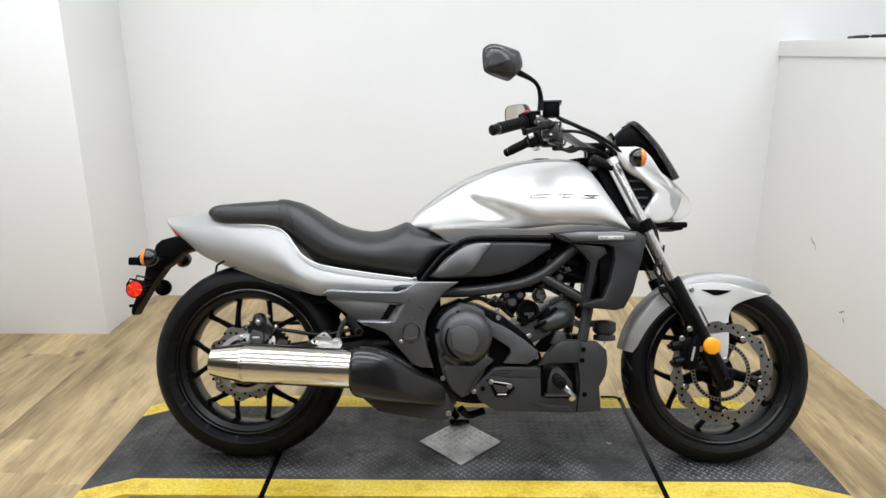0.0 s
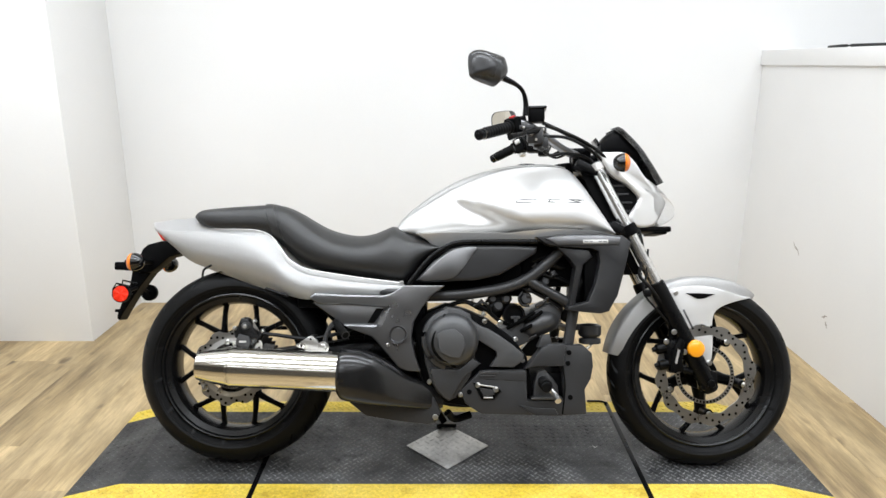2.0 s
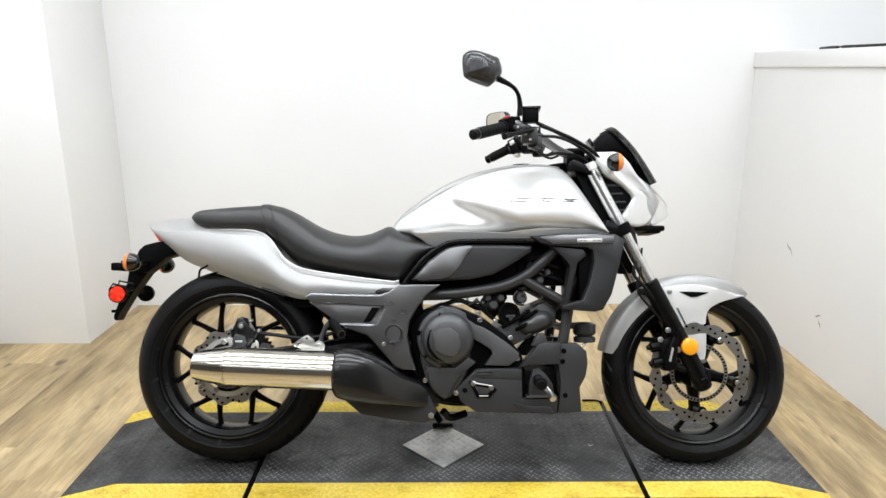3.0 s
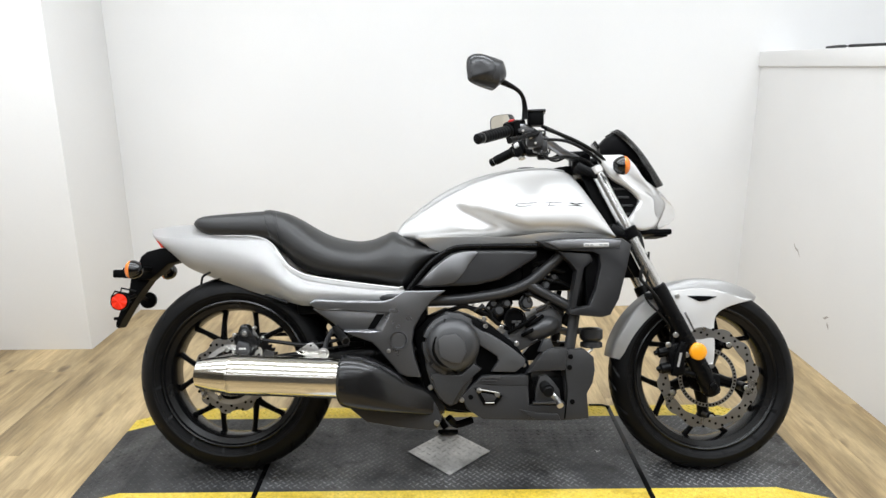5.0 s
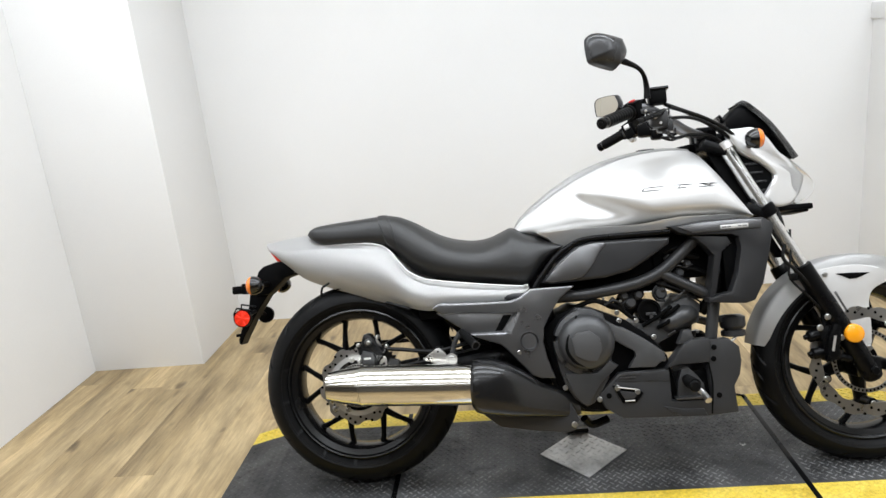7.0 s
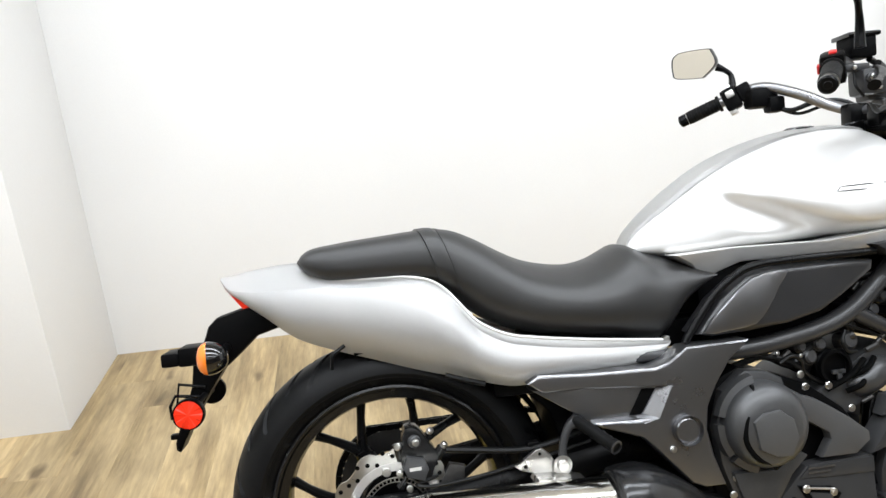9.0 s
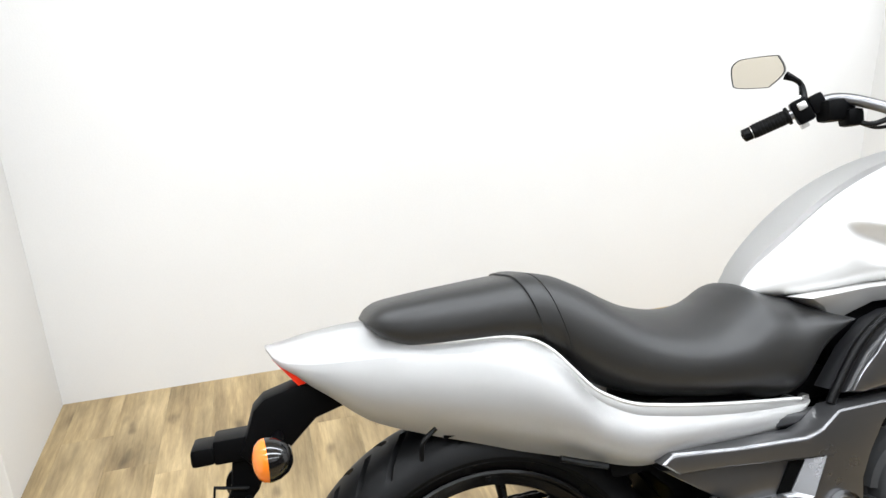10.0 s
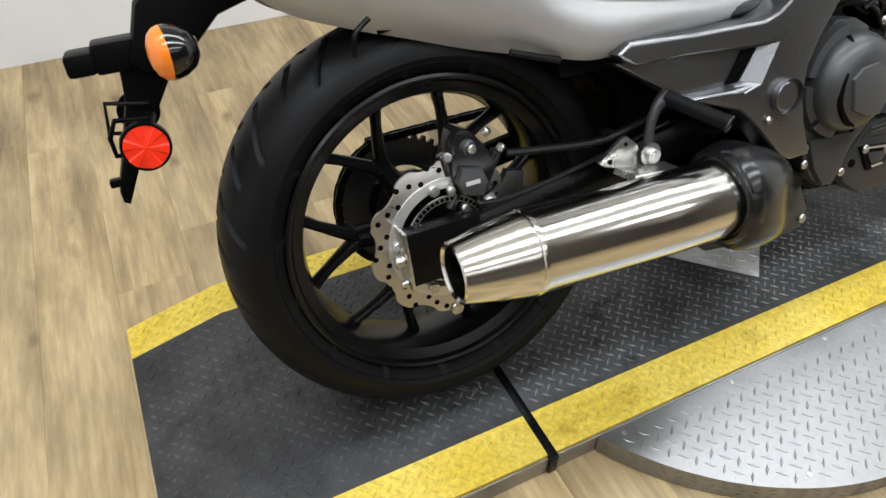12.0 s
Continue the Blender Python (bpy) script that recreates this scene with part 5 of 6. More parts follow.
for at in ((1.034, 0.362), (1.030, 0.330), (1.036, 0.228), (0.731, 0.244)):
    bm = bmesh.new()
    lathe(bm, [(0.0075, 0.0), (0.0075, -0.003), (0.0, -0.0035)], (at[0], -0.1715, at[1]), "v", 14)
    part("plug", bm, CAVITY, bike)
bm = bmesh.new()
box(bm, (0.80, -0.14, 0.178), (1.09, 0.14, 0.30), 0.02)
part("belly_pan", bm, PLASTIC, bike)
both("cowl_facet", lambda b: panel(b, [(0.748, 0.284), (0.770, 0.306), (0.905, 0.306), (0.905, 0.276), (0.84, 0.279), (0.80, 0.281)], -0.168, -0.1745, 0.003), COWLGREY)
both("cowl_emblem", lambda b: panel(b, [(0.742, 0.272), (0.809, 0.262), (0.828, 0.247), (0.806, 0.222), (0.768, 0.222)], -0.171, -0.1775, 0.002), PLASTIC)
bm = bmesh.new()
panel(bm, [(0.760, 0.258), (0.806, 0.250), (0.809, 0.243), (0.799, 0.233), (0.774, 0.233)], -0.176, -0.1795, 0.001)
part("emblem_plate", bm, COWLGREY, bike)
for run in (((0.758, 0.267), (0.808, 0.259)), ((0.774, 0.228), (0.802, 0.228))):
    bm = bmesh.new()
    rod(bm, (run[0][0], -0.179, run[0][1]), (run[1][0], -0.179, run[1][1]), 0.0022, 8, 0.0005)
    part("emblem_edge", bm, STEEL, bike, "bright edge of the side plate")
bolt(bike, (0.756, -0.176, 0.265), 0.008, 0.004)
bolt(bike, (0.811, -0.176, 0.252), 0.008, 0.004)
bm = bmesh.new()
for k, n in enumerate((0.055, 0.045)):
    box(bm, (0.765, -0.1780, 0.300 - 0.008 * k), (0.765 + n, -0.1774, 0.303 - 0.008 * k))
part("marking", bm, GRAPHITE, bike, "faint unreadable lettering")

# rider footrest and brake pedal in the recess
peg = bmesh.new()
rod(peg, (0.955, -0.16, 0.275), (0.955, -0.245, 0.268), 0.0155, 16, 0.003)
for k in range(5):
    rod(peg, (0.955, -0.185 - 0.012 * k, 0.2725), (0.955, -0.190 - 0.012 * k, 0.272), 0.0175, 16, 0.001)
part("footrest", peg, GRIPRUBBER, bike, "rubber rider footrest")
bm = bmesh.new()
panel(bm, [(0.941, 0.303), (0.962, 0.308), (0.985, 0.284), (1.001, 0.260), (1.005, 0.226), (0.926, 0.226), (0.930, 0.270)], -0.140, -0.160, 0.005)
part("footrest_bracket", bm, ENGINE, bike)
bm = bmesh.new()
box(bm, (0.918, -0.176, 0.222), (1.012, -0.140, 0.227), 0.001)
part("recess_ledge", bm, GRAPHITE, bike)
bm = bmesh.new()
tube(bm, [(0.965, -0.19, 0.262), (0.985, -0.21, 0.240), (0.990, -0.23, 0.226)], [0.008, 0.008, 0.010], 4, 10)
part("brake_pedal", bm, STEEL, bike, "bright brake pedal tip")

# -- exhaust --
M0, M1 = Vector((-0.066, -0.238, 0.330)), Vector((0.395, -0.248, 0.311))
turn = axes(M1 - M0)
bm = bmesh.new()
lathe(bm, [(0.034, 0.03), (0.034, 0.004), (0.0375, 0.0), (0.0405, 0.002), (0.050, 0.050), (0.0555, 0.092), (0.0565, 0.098), (0.0560, 0.100)], M0, turn, 64)
lathe(bm, [(0.0555, 0.100), (0.0578, 0.102), (0.0578, 0.108), (0.0568, 0.110), (0.0572, 0.30), (0.0565, 0.455), (0.055, 0.458)], M0, turn, 64)
muffler = part("muffler", bm, CHROME, bike, "polished stainless muffler")
bm = bmesh.new()
lathe(bm, [(0.0345, 0.003), (0.034, 0.12), (0.0, 0.13)], M0, turn, 48)
part("muffler_bore", bm, CAVITY, muffler, "dark open exhaust outlet")
bm = bmesh.new()
loops = []
for u, w0, w1, v0, v1 in ((0.350, 0.252, 0.362, -0.300, -0.195), (0.352, 0.242, 0.374, -0.313, -0.185), (0.358, 0.236, 0.380, -0.316, -0.178), (0.375, 0.230, 0.382, -0.316, -0.172), (0.41, 0.222, 0.378, -0.306, -0.160), (0.45, 0.216, 0.362, -0.286, -0.150),
                          (0.49, 0.210, 0.338, -0.258, -0.140), (0.54, 0.200, 0.300, -0.216, -0.115), (0.59, 0.190, 0.272, -0.180, -0.100), (0.63, 0.185, 0.254, -0.158, -0.095), (0.652, 0.190, 0.240, -0.145, -0.100)):
    e = 2.6 + 2.0 * step((u - 0.38) / 0.15)
    loops.append([Vector((u, (v0 + v1) / 2 + (v1 - v0) / 2 * math.copysign(abs(math.cos(a)) ** (2 / e), math.cos(a)), (w0 + w1) / 2 + (w1 - w0) / 2 * math.copysign(abs(math.sin(a)) ** (2 / e), math.sin(a))))
                  for a in np.linspace(0, 2 * math.pi, 40, endpoint=False).tolist()])
rings(bm, loops)
part("exhaust_guard", bm, GUARD, bike, "black plastic exhaust guard", angle=50)
bm = bmesh.new()
lathe(bm, [(0.0585, 0.440), (0.0585, 0.418), (0.061, 0.414), (0.066, 0.416), (0.0705, 0.424), (0.0705, 0.436), (0.064, 0.448)], M0, turn, 56)
part("guard_collar", bm, GUARD, bike, "rounded black mouth of the exhaust guard", angle=50)
both_lower = bmesh.new()
panel(both_lower, [(0.358, 0.290), (0.518, 0.277), (0.596, 0.263), (0.623, 0.229), (0.645, 0.181), (0.630, 0.151), (0.606, 0.144), (0.510, 0.155), (0.416, 0.171), (0.369, 0.210)], -0.110, -0.164, 0.006)
part("guard_flap", both_lower, COWLGREY, bike)
bolt(bike, (0.628, -0.164, 0.168), 0.0085, 0.006)
bm = bmesh.new()
tube(bm, [(0.62, -0.10, 0.22), (0.72, -0.06, 0.20), (0.86, -0.03, 0.21), (1.0, -0.02, 0.27), (1.05, 0.0, 0.38)], 0.022, seg=14)
part("exhaust_pipe", bm, BLACKMETAL, bike)
# muffler hanger, passenger footrest and bracket
bm = bmesh.new()
panel(bm, [(0.204, 0.384), (0.216, 0.374), (0.246, 0.366), (0.276, 0.360), (0.282, 0.376), (0.270, 0.398), (0.254, 0.412), (0.244, 0.410)], -0.166, -0.174, 0.003)
hanger = part("muffler_hanger", bm, STEEL, bike, "bare steel muffler hanger")
# Black studs on the solid plate paint the shade of its eyes.
for at, r in (((0.222, 0.382), 0.0035), ((0.250, 0.402), 0.003)):
    bm = bmesh.new()
    rod(bm, (at[0], -0.1755, at[1]), (at[0], -0.1735, at[1]), r, 12, 0.0002)
    part("eye_shade", bm, CAVITY, hanger)
bm = bmesh.new()
lathe(bm, [(0.008, 0.0), (0.0165, 0.0), (0.0175, -0.003), (0.008, -0.004)], (0.289, -0.178, 0.378), "v", 24)
part("washer", bm, STEEL, bike)
bm = bmesh.new()
panel(bm, [(0.230, 0.362), (0.322, 0.350), (0.322, 0.356), (0.290, 0.364), (0.235, 0.370)], -0.170, -0.215, 0.002)
part("hanger_tab", bm, STEEL, bike)
bolt(bike, (0.289, -0.181, 0.378), 0.011, 0.010)
bolt(bike, (-0.055, -0.205, 0.262), 0.009, 0.008)
bm = bmesh.new()
tube(bm, [(0.292, -0.172, 0.380), (0.296, -0.170, 0.410), (0.310, -0.168, 0.440), (0.330, -0.168, 0.452)], [0.009, 0.007, 0.008, 0.014], 5, 12)
part("rear_footrest_hanger", bm, FRAMEPAINT, bike)
bm = bmesh.new()
lathe(bm, [(0.0, 0.0), (0.0115, 0.0)] + [(0.0108 + 0.0012 * (k % 2), 0.006 + 0.0078 * k) for k in range(11)] + [(0.0125, 0.088), (0.0125, 0.094), (0.0, 0.095)], (0.325, -0.170, 0.452), axes((0.046, -0.090, -0.036)), 20)
peg_rear = part("rear_footrest", bm, GRIPRUBBER, bike, "folded passenger footrest")
tip = Vector((0.325, -0.170, 0.452)) + Vector((0.046, -0.090, -0.036)).normalized() * 0.0952
bm = bmesh.new()
lathe(bm, [(0.0095, 0.0), (0.0125, 0.0), (0.0128, 0.002), (0.0095, 0.0025)], tip, axes((0.046, -0.090, -0.036)), 20)
part("end_ring", bm, FRAMEPAINT, peg_rear)

# -- front fork, mudguard and brake --
RAKE = Vector((1.478 - 1.130, 0, 0.262 - 0.955)).normalized()


def on_fork(w):
    return 1.135 + (0.955 - w) * (1.478 - 1.135) / (0.955 - 0.262)


for side in (-1, 1):
    bm = bmesh.new()
    rod(bm, (on_fork(0.935), side * 0.100, 0.935), (on_fork(0.50), side * 0.100, 0.50), 0.0205, 24)
    part("fork_tube", bm, FORKSTEEL, bike, "polished fork tube")
    bm = bmesh.new()
    rod(bm, (on_fork(0.955), side * 0.100, 0.955), (on_fork(0.930), side * 0.100, 0.930), 0.0235, 24, 0.004)
    part("fork_cap", bm, ALLOY, bike)
    bm = bmesh.new()
    a = Vector((on_fork(0.575), side * 0.100, 0.575))
    b = Vector((on_fork(0.235), side * 0.100, 0.235))
    n = (b - a).length
    lathe(bm, [(0.0, 0.0), (0.023, 0.0), (0.0265, 0.004), (0.0275, 0.02), (0.0275, 0.10), (0.0285, 0.12), (0.0285, n - 0.03), (0.026, n - 0.006), (0.02, n), (0, n)], a, axes(b - a), 28)
    box(bm, (1.452, side * 0.100 - 0.022, 0.238), (1.506, side * 0.100 + 0.022, 0.300), 0.010)
    part("fork_slider", bm, BLACKMETAL, bike, "black fork slider")
    bm = bmesh.new()
    d = Vector((on_fork(0.74), side * 0.100, 0.74))
    rod(bm, d + RAKE * -0.018, d + RAKE * 0.018, 0.030, 20, 0.004)
    part("fork_clamp", bm, PLASTIC, bike)
both("fork_shroud", lambda b: panel(b, [(on_fork(w) + k, w) for w, k in ((0.930, -0.016), (0.745, -0.018), (0.60, -0.020), (0.60, -0.048), (0.745, -0.058), (0.930, -0.050))], -0.062, -0.078, 0.003), PLASTIC, "black strip behind the fork tube")
bm = bmesh.new()
box(bm, (-0.035, -0.125, -0.016), (0.035, 0.125, 0.016), 0.008, Matrix.Translation((on_fork(0.742) - 0.03, 0, 0.742)) @ Matrix.Rotation(radians(26), 4, "Y"))
box(bm, (-0.04, -0.120, -0.013), (0.04, 0.120, 0.013), 0.008, Matrix.Translation((on_fork(0.94) - 0.03, 0, 0.94)) @ Matrix.Rotation(radians(26), 4, "Y"))
part("fork_yoke", bm, BLACKMETAL, bike)
bm = bmesh.new()
rod(bm, FRONT_AXLE + Vector((0, -0.126, -0.022)), FRONT_AXLE + Vector((0, 0.126, -0.022)), 0.013, 6)
part("axle", bm, BLACKMETAL, bike)

# mudguard: a hood over the tyre with side blades on the fork
bm = bmesh.new()
loops = []
for a in np.linspace(radians(54), radians(168), 46).tolist():
    t = (math.degrees(a) - 54) / 114
    r = 0.314 - 0.004 * t
    half = ease([(0, 0.030), (0.06, 0.056), (0.2, 0.070), (0.6, 0.070), (0.9, 0.066), (1, 0.056)], t)
    drop = ease([(0, 0.016), (0.10, 0.040), (0.2, 0.030), (0.45, 0.030), (0.65, 0.040), (0.95, 0.030), (1, 0.02)], t)
    d = Vector((math.cos(a), 0, math.sin(a)))
    loops.append([FRONT_AXLE + d * (r - drop * max(0, (abs(x) - 0.72) / 0.28) ** 1.3 - 0.012 * abs(x) ** 2.5) + Vector((0, half * math.sin(x * 1.35) / math.sin(1.35), 0)) for x in np.linspace(-1, 1, 21).tolist()])
rings(bm, loops, closed=False)
bmesh.ops.solidify(bm, geom=bm.faces[:], thickness=0.003)
guard = part("front_mudguard", bm, SILVER, bike, "silver metallic front mudguard", angle=50)
BLADE = [(1.366, 0.553), (1.404, 0.567), (1.440, 0.572), (1.495, 0.570), (1.548, 0.556), (1.602, 0.540), (1.630, 0.535), (1.565, 0.518), (1.520, 0.496), (1.505, 0.462), (1.503, 0.400), (1.500, 0.346), (1.487, 0.324), (1.470, 0.328), (1.439, 0.388), (1.402, 0.470)]
for side in (-1, 1):
    bm = bmesh.new()
    panel(bm, [(u, w - 0.008) for u, w in BLADE], -0.080, -0.092, 0.004, 3)
    if side > 0:
        bmesh.ops.scale(bm, vec=(1, -1, 1), verts=bm.verts)
    part("mudguard_blade", bm, SILVER, guard, "silver blade of the mudguard", angle=50)
# Raised black patch on the blade paints the vent opening's shade.
bm = bmesh.new()
panel(bm, [(1.421, 0.541), (1.465, 0.541), (1.516, 0.538), (1.478, 0.524), (1.458, 0.523)], -0.080, -0.0955, 0.002)
part("vent_patch", bm, PLASTIC, guard, "black patch painting the vent opening's shade")
bm = bmesh.new()
panel(bm, [(1.410, 0.488), (1.416, 0.491), (1.444, 0.430), (1.439, 0.428)], -0.091, -0.0930, 0.0005)
part("marking", bm, GRAPHITE, guard, "small grey unreadable lettering")
bolt(guard, (1.390, -0.092, 0.541), 0.008, 0.004)
bolt(guard, (1.490, -0.092, 0.322), 0.0085, 0.005)
bm = bmesh.new()
lathe(bm, [(0.0, -0.010), (0.020, -0.0095), (0.0255, -0.006), (0.027, 0.0), (0.027, 0.008)], (1.437, -0.128, 0.370), "v", 36)
part("side_reflector", bm, AMBER, bike, "round amber side reflector")
# front caliper behind the fork leg
bm = bmesh.new()
hinge = Matrix.Translation((1.372, -0.09, 0.345)) @ Matrix.Rotation(radians(-8), 4, "Y")
box(bm, (-0.022, -0.030, -0.052), (0.026, 0.022, 0.050), 0.012, hinge)
panel(bm, [(1.352, 0.300), (1.372, 0.292), (1.398, 0.352), (1.402, 0.396), (1.384, 0.404), (1.362, 0.360)], -0.118, -0.136, 0.007)
for w in (0.028, -0.022):
    rod(bm, hinge @ Vector((-0.016, -0.012, w)), hinge @ Vector((-0.050, -0.012, w - 0.002)), 0.0165, 16, 0.004)
    rod(bm, hinge @ Vector((-0.048, -0.012, w)), hinge @ Vector((-0.060, -0.012, w - 0.002)), 0.008)
rod(bm, hinge @ Vector((0.005, -0.01, 0.045)), hinge @ Vector((0.014, -0.01, 0.085)), 0.011)
rod(bm, hinge @ Vector((0.022, -0.015, -0.045)), hinge @ Vector((0.052, -0.015, -0.058)), 0.010)
front_caliper = part("brake_caliper", bm, BLACKMETAL, bike, "black front brake caliper")
bm = bmesh.new()
box(bm, (0.000, -0.0472, -0.020), (0.007, -0.0462, 0.024), 0, hinge @ Matrix.Rotation(radians(22), 4, "Y"))
part("marking", bm, ALLOY, front_caliper, "pale unreadable marking")
for p in ((0.01, -0.03, 0.075), (0.032, -0.03, 0.01), (-0.02, -0.035, 0.05)):
    bolt(front_caliper, hinge @ Vector(p), 0.0085, 0.008)
bm = bmesh.new()
tube(bm, [(1.385, -0.10, 0.42), (1.345, -0.115, 0.50), (1.300, -0.12, 0.56), (1.270, -0.115, 0.60), (1.285, -0.11, 0.66), (1.27, -0.09, 0.76), (1.20, -0.06, 0.90)], 0.0055, seg=8)
part("brake_hose", bm, DARKCABLE, bike)
bm = bmesh.new()
tube(bm, [(1.40, -0.10, 0.40), (1.33, -0.118, 0.48), (1.282, -0.12, 0.54), (1.29, -0.118, 0.60), (1.30, -0.11, 0.68)], 0.0035, seg=8)
part("sensor_wire", bm, DARKCABLE, bike)
bm = bmesh.new()
box(bm, (1.282, -0.124, 0.530), (1.304, -0.108, 0.552), 0.004)
part("hose_clip", bm, BLACKMETAL, bike)
# horn
bm = bmesh.new()
lathe(bm, [(0, -0.03), (0.030, -0.03), (0.036, -0.022), (0.036, 0.004), (0.026, 0.010), (0.0, 0.012)], (1.112, -0.105, 0.435), "w", 28)
box(bm, (1.06, -0.12, 0.425), (1.09, -0.10, 0.445), 0.003)
lathe(bm, [(0.030, -0.052), (0.034, -0.050), (0.034, -0.036), (0.030, -0.034)], (1.112, -0.105, 0.435), "w", 28)
rod(bm, (1.112, -0.105, 0.385), (1.112, -0.105, 0.405), 0.024, 24)
part("horn", bm, FRAMEPAINT, bike, "black horn")
bm = bmesh.new()
tube(bm, [(1.120, -0.118, 0.392), (1.106, -0.122, 0.375), (1.082, -0.118, 0.358)], 0.0045, 5, 8)
part("horn_wire", bm, STEEL, bike)

# -- headlight fairing --
FAIR = [(1.146, 0.987), (1.190, 0.992), (1.232, 0.990), (1.268, 0.959), (1.294, 0.922), (1.321, 0.894), (1.347, 0.867), (1.370, 0.836), (1.361, 0.806), (1.345, 0.776), (1.317, 0.754), (1.263, 0.752), (1.242, 0.780), (1.258, 0.810), (1.276, 0.838), (1.272, 0.852), (1.239, 0.885), (1.194, 0.912), (1.172, 0.940)]
for side in (-1, 1):
    bm = bmesh.new()
    panel(bm, FAIR, -0.070, -0.112, 0.012, 3, 3)
    for v in bm.verts:
        lean_in = 0.055 * step((v.co.x - 1.24) / 0.16)
        v.co.y += lean_in
    if side > 0:
        bmesh.ops.scale(bm, vec=(1, -1, 1), verts=bm.verts)
    part("headlight_cowl", bm, SILVER, bike, "silver headlight cowl", angle=50)
bm = bmesh.new()
body(bm, [(1.26, 0.765, 0.94, 0.085), (1.32, 0.757, 0.915, 0.082), (1.37, 0.762, 0.872, 0.07), (1.400, 0.782, 0.835, 0.05), (1.408, 0.795, 0.82, 0.03)], 3.0)
part("headlight_lens", bm, CLEAR, bike, "clear headlight lens")
bm = bmesh.new()
body(bm, [(1.20, 0.77, 0.96, 0.07), (1.27, 0.765, 0.935, 0.078), (1.33, 0.775, 0.90, 0.06), (1.35, 0.79, 0.87, 0.045)], 3.0)
part("headlight_bowl", bm, ALLOY, bike, "bright headlight reflector bowl")
bm = bmesh.new()
box(bm, (1.25, -0.08, 0.737), (1.385, 0.08, 0.755), 0.006)
box(bm, (1.330, -0.075, 0.730), (1.372, 0.075, 0.742), 0.004)
part("cowl_base", bm, PLASTIC, bike)
both("cowl_grille", lambda b: panel(b, [(1.175, 0.945), (1.20, 0.918), (1.274, 0.858), (1.274, 0.828), (1.245, 0.785), (1.225, 0.79)], -0.06, -0.088, 0.003), PLASTIC, "black louvred grille")
for k in range(4):
    w = 0.800 + 0.027 * k
    both("grille_louvre", lambda b: box(b, (1.215 - 0.012 * k, -0.094, w), (1.268 - 0.010 * k, -0.086, w + 0.006), 0.002), DARKGREY)
# fly screen
bm = bmesh.new()
loops = []
for t in np.linspace(0, 1, 16).tolist():
    u, w = ease([(0, 1.232), (0.15, 1.250), (0.5, 1.305), (0.8, 1.350), (1, 1.380)], t), ease([(0, 1.092), (0.15, 1.082), (0.5, 1.022), (0.8, 0.955), (1, 0.905)], t)
    half = ease([(0, 0.040), (0.1, 0.062), (0.35, 0.082), (0.7, 0.085), (1, 0.062)], t)
    loops.append([Vector((u - 0.034 * abs(x) ** 2.2, half * x, w - 0.016 * abs(x) ** 2)) for x in np.linspace(-1, 1, 15).tolist()])
rings(bm, loops, closed=False)
bmesh.ops.solidify(bm, geom=bm.faces[:], thickness=0.004)
part("fly_screen", bm, GLOSS, bike, "gloss black fly screen", angle=60)
bm = bmesh.new()
body(bm, [(1.165, 0.99, 1.035, 0.055), (1.19, 0.985, 1.062, 0.065), (1.235, 0.98, 1.080, 0.064), (1.265, 0.975, 1.05, 0.062), (1.29, 0.965, 1.01, 0.06)], 3.4)
pod = part("instrument_pod", bm, PLASTIC, bike, "black instrument pod")
bm = bmesh.new()
panel(bm, [(-0.045, -0.028), (0.045, -0.028), (0.045, 0.028), (-0.045, 0.028)], 0.0, -0.003, 0.001)
bmesh.ops.transform(bm, matrix=Matrix.Translation((1.168, 0, 1.025)) @ Matrix.Rotation(radians(-90), 4, "Z") @ Matrix.Rotation(radians(35), 4, "X"), verts=bm.verts)
part("display", bm, GLOSS, pod, "dark blank instrument display")
bm = bmesh.new()
body(bm, [(1.10, 0.93, 0.985, 0.07), (1.16, 0.93, 0.995, 0.085), (1.22, 0.92, 0.99, 0.088)], 3.0)
part("cowl_bracket", bm, PLASTIC, bike)

# indicators
def indicator(at, way, stem, mat_lens, tilt=0):
    """A round indicator on a stalk: dark body, coloured lens towards way."""
    bm = bmesh.new()
    at, way = Vector(at), Vector(way).normalized()
    prof = [(0.0, -0.031), (0.012, -0.029), (0.021, -0.022), (0.0275, -0.010), (0.0295, 0.0), (0.0292, 0.004)]
    lathe(bm, prof + [(0.0, 0.004)], at, axes(way), 28)
    body_part = part("indicator", bm, GLOSS, bike, "black round indicator housing")
    bm = bmesh.new()
    lathe(bm, [(0.0290, 0.004), (0.0270, 0.011), (0.0215, 0.017), (0.012, 0.021), (0.0, 0.0225)], at, axes(way), 28)
    part("indicator_lens", bm, mat_lens, body_part, "orange indicator lens")
    bm = bmesh.new()
    rod(bm, at + way * -0.01, stem, 0.009, 12)
    part("indicator_stalk", bm, PLASTIC, body_part)


for side, reach in ((-1, 0.140), (1, 0.165)):
    indicator((1.208, side * 0.178, 0.945), (1, side * 0.15, 0), (1.215, side * 0.09, 0.935), ORANGE)
    indicator((-0.308, side * reach, 0.637), (-1, side * 0.1, 0), (-0.296, side * 0.02, 0.640), ORANGE)

# -- tail bracket with number plate lamp and reflectors --
bm = bmesh.new()
panel(bm, [(-0.200, 0.712), (-0.268, 0.708), (-0.310, 0.697), (-0.327, 0.682), (-0.340, 0.648), (-0.352, 0.622), (-0.338, 0.604), (-0.296, 0.606), (-0.276, 0.622), (-0.238, 0.655), (-0.190, 0.668)], 0.034, -0.034, 0.009)
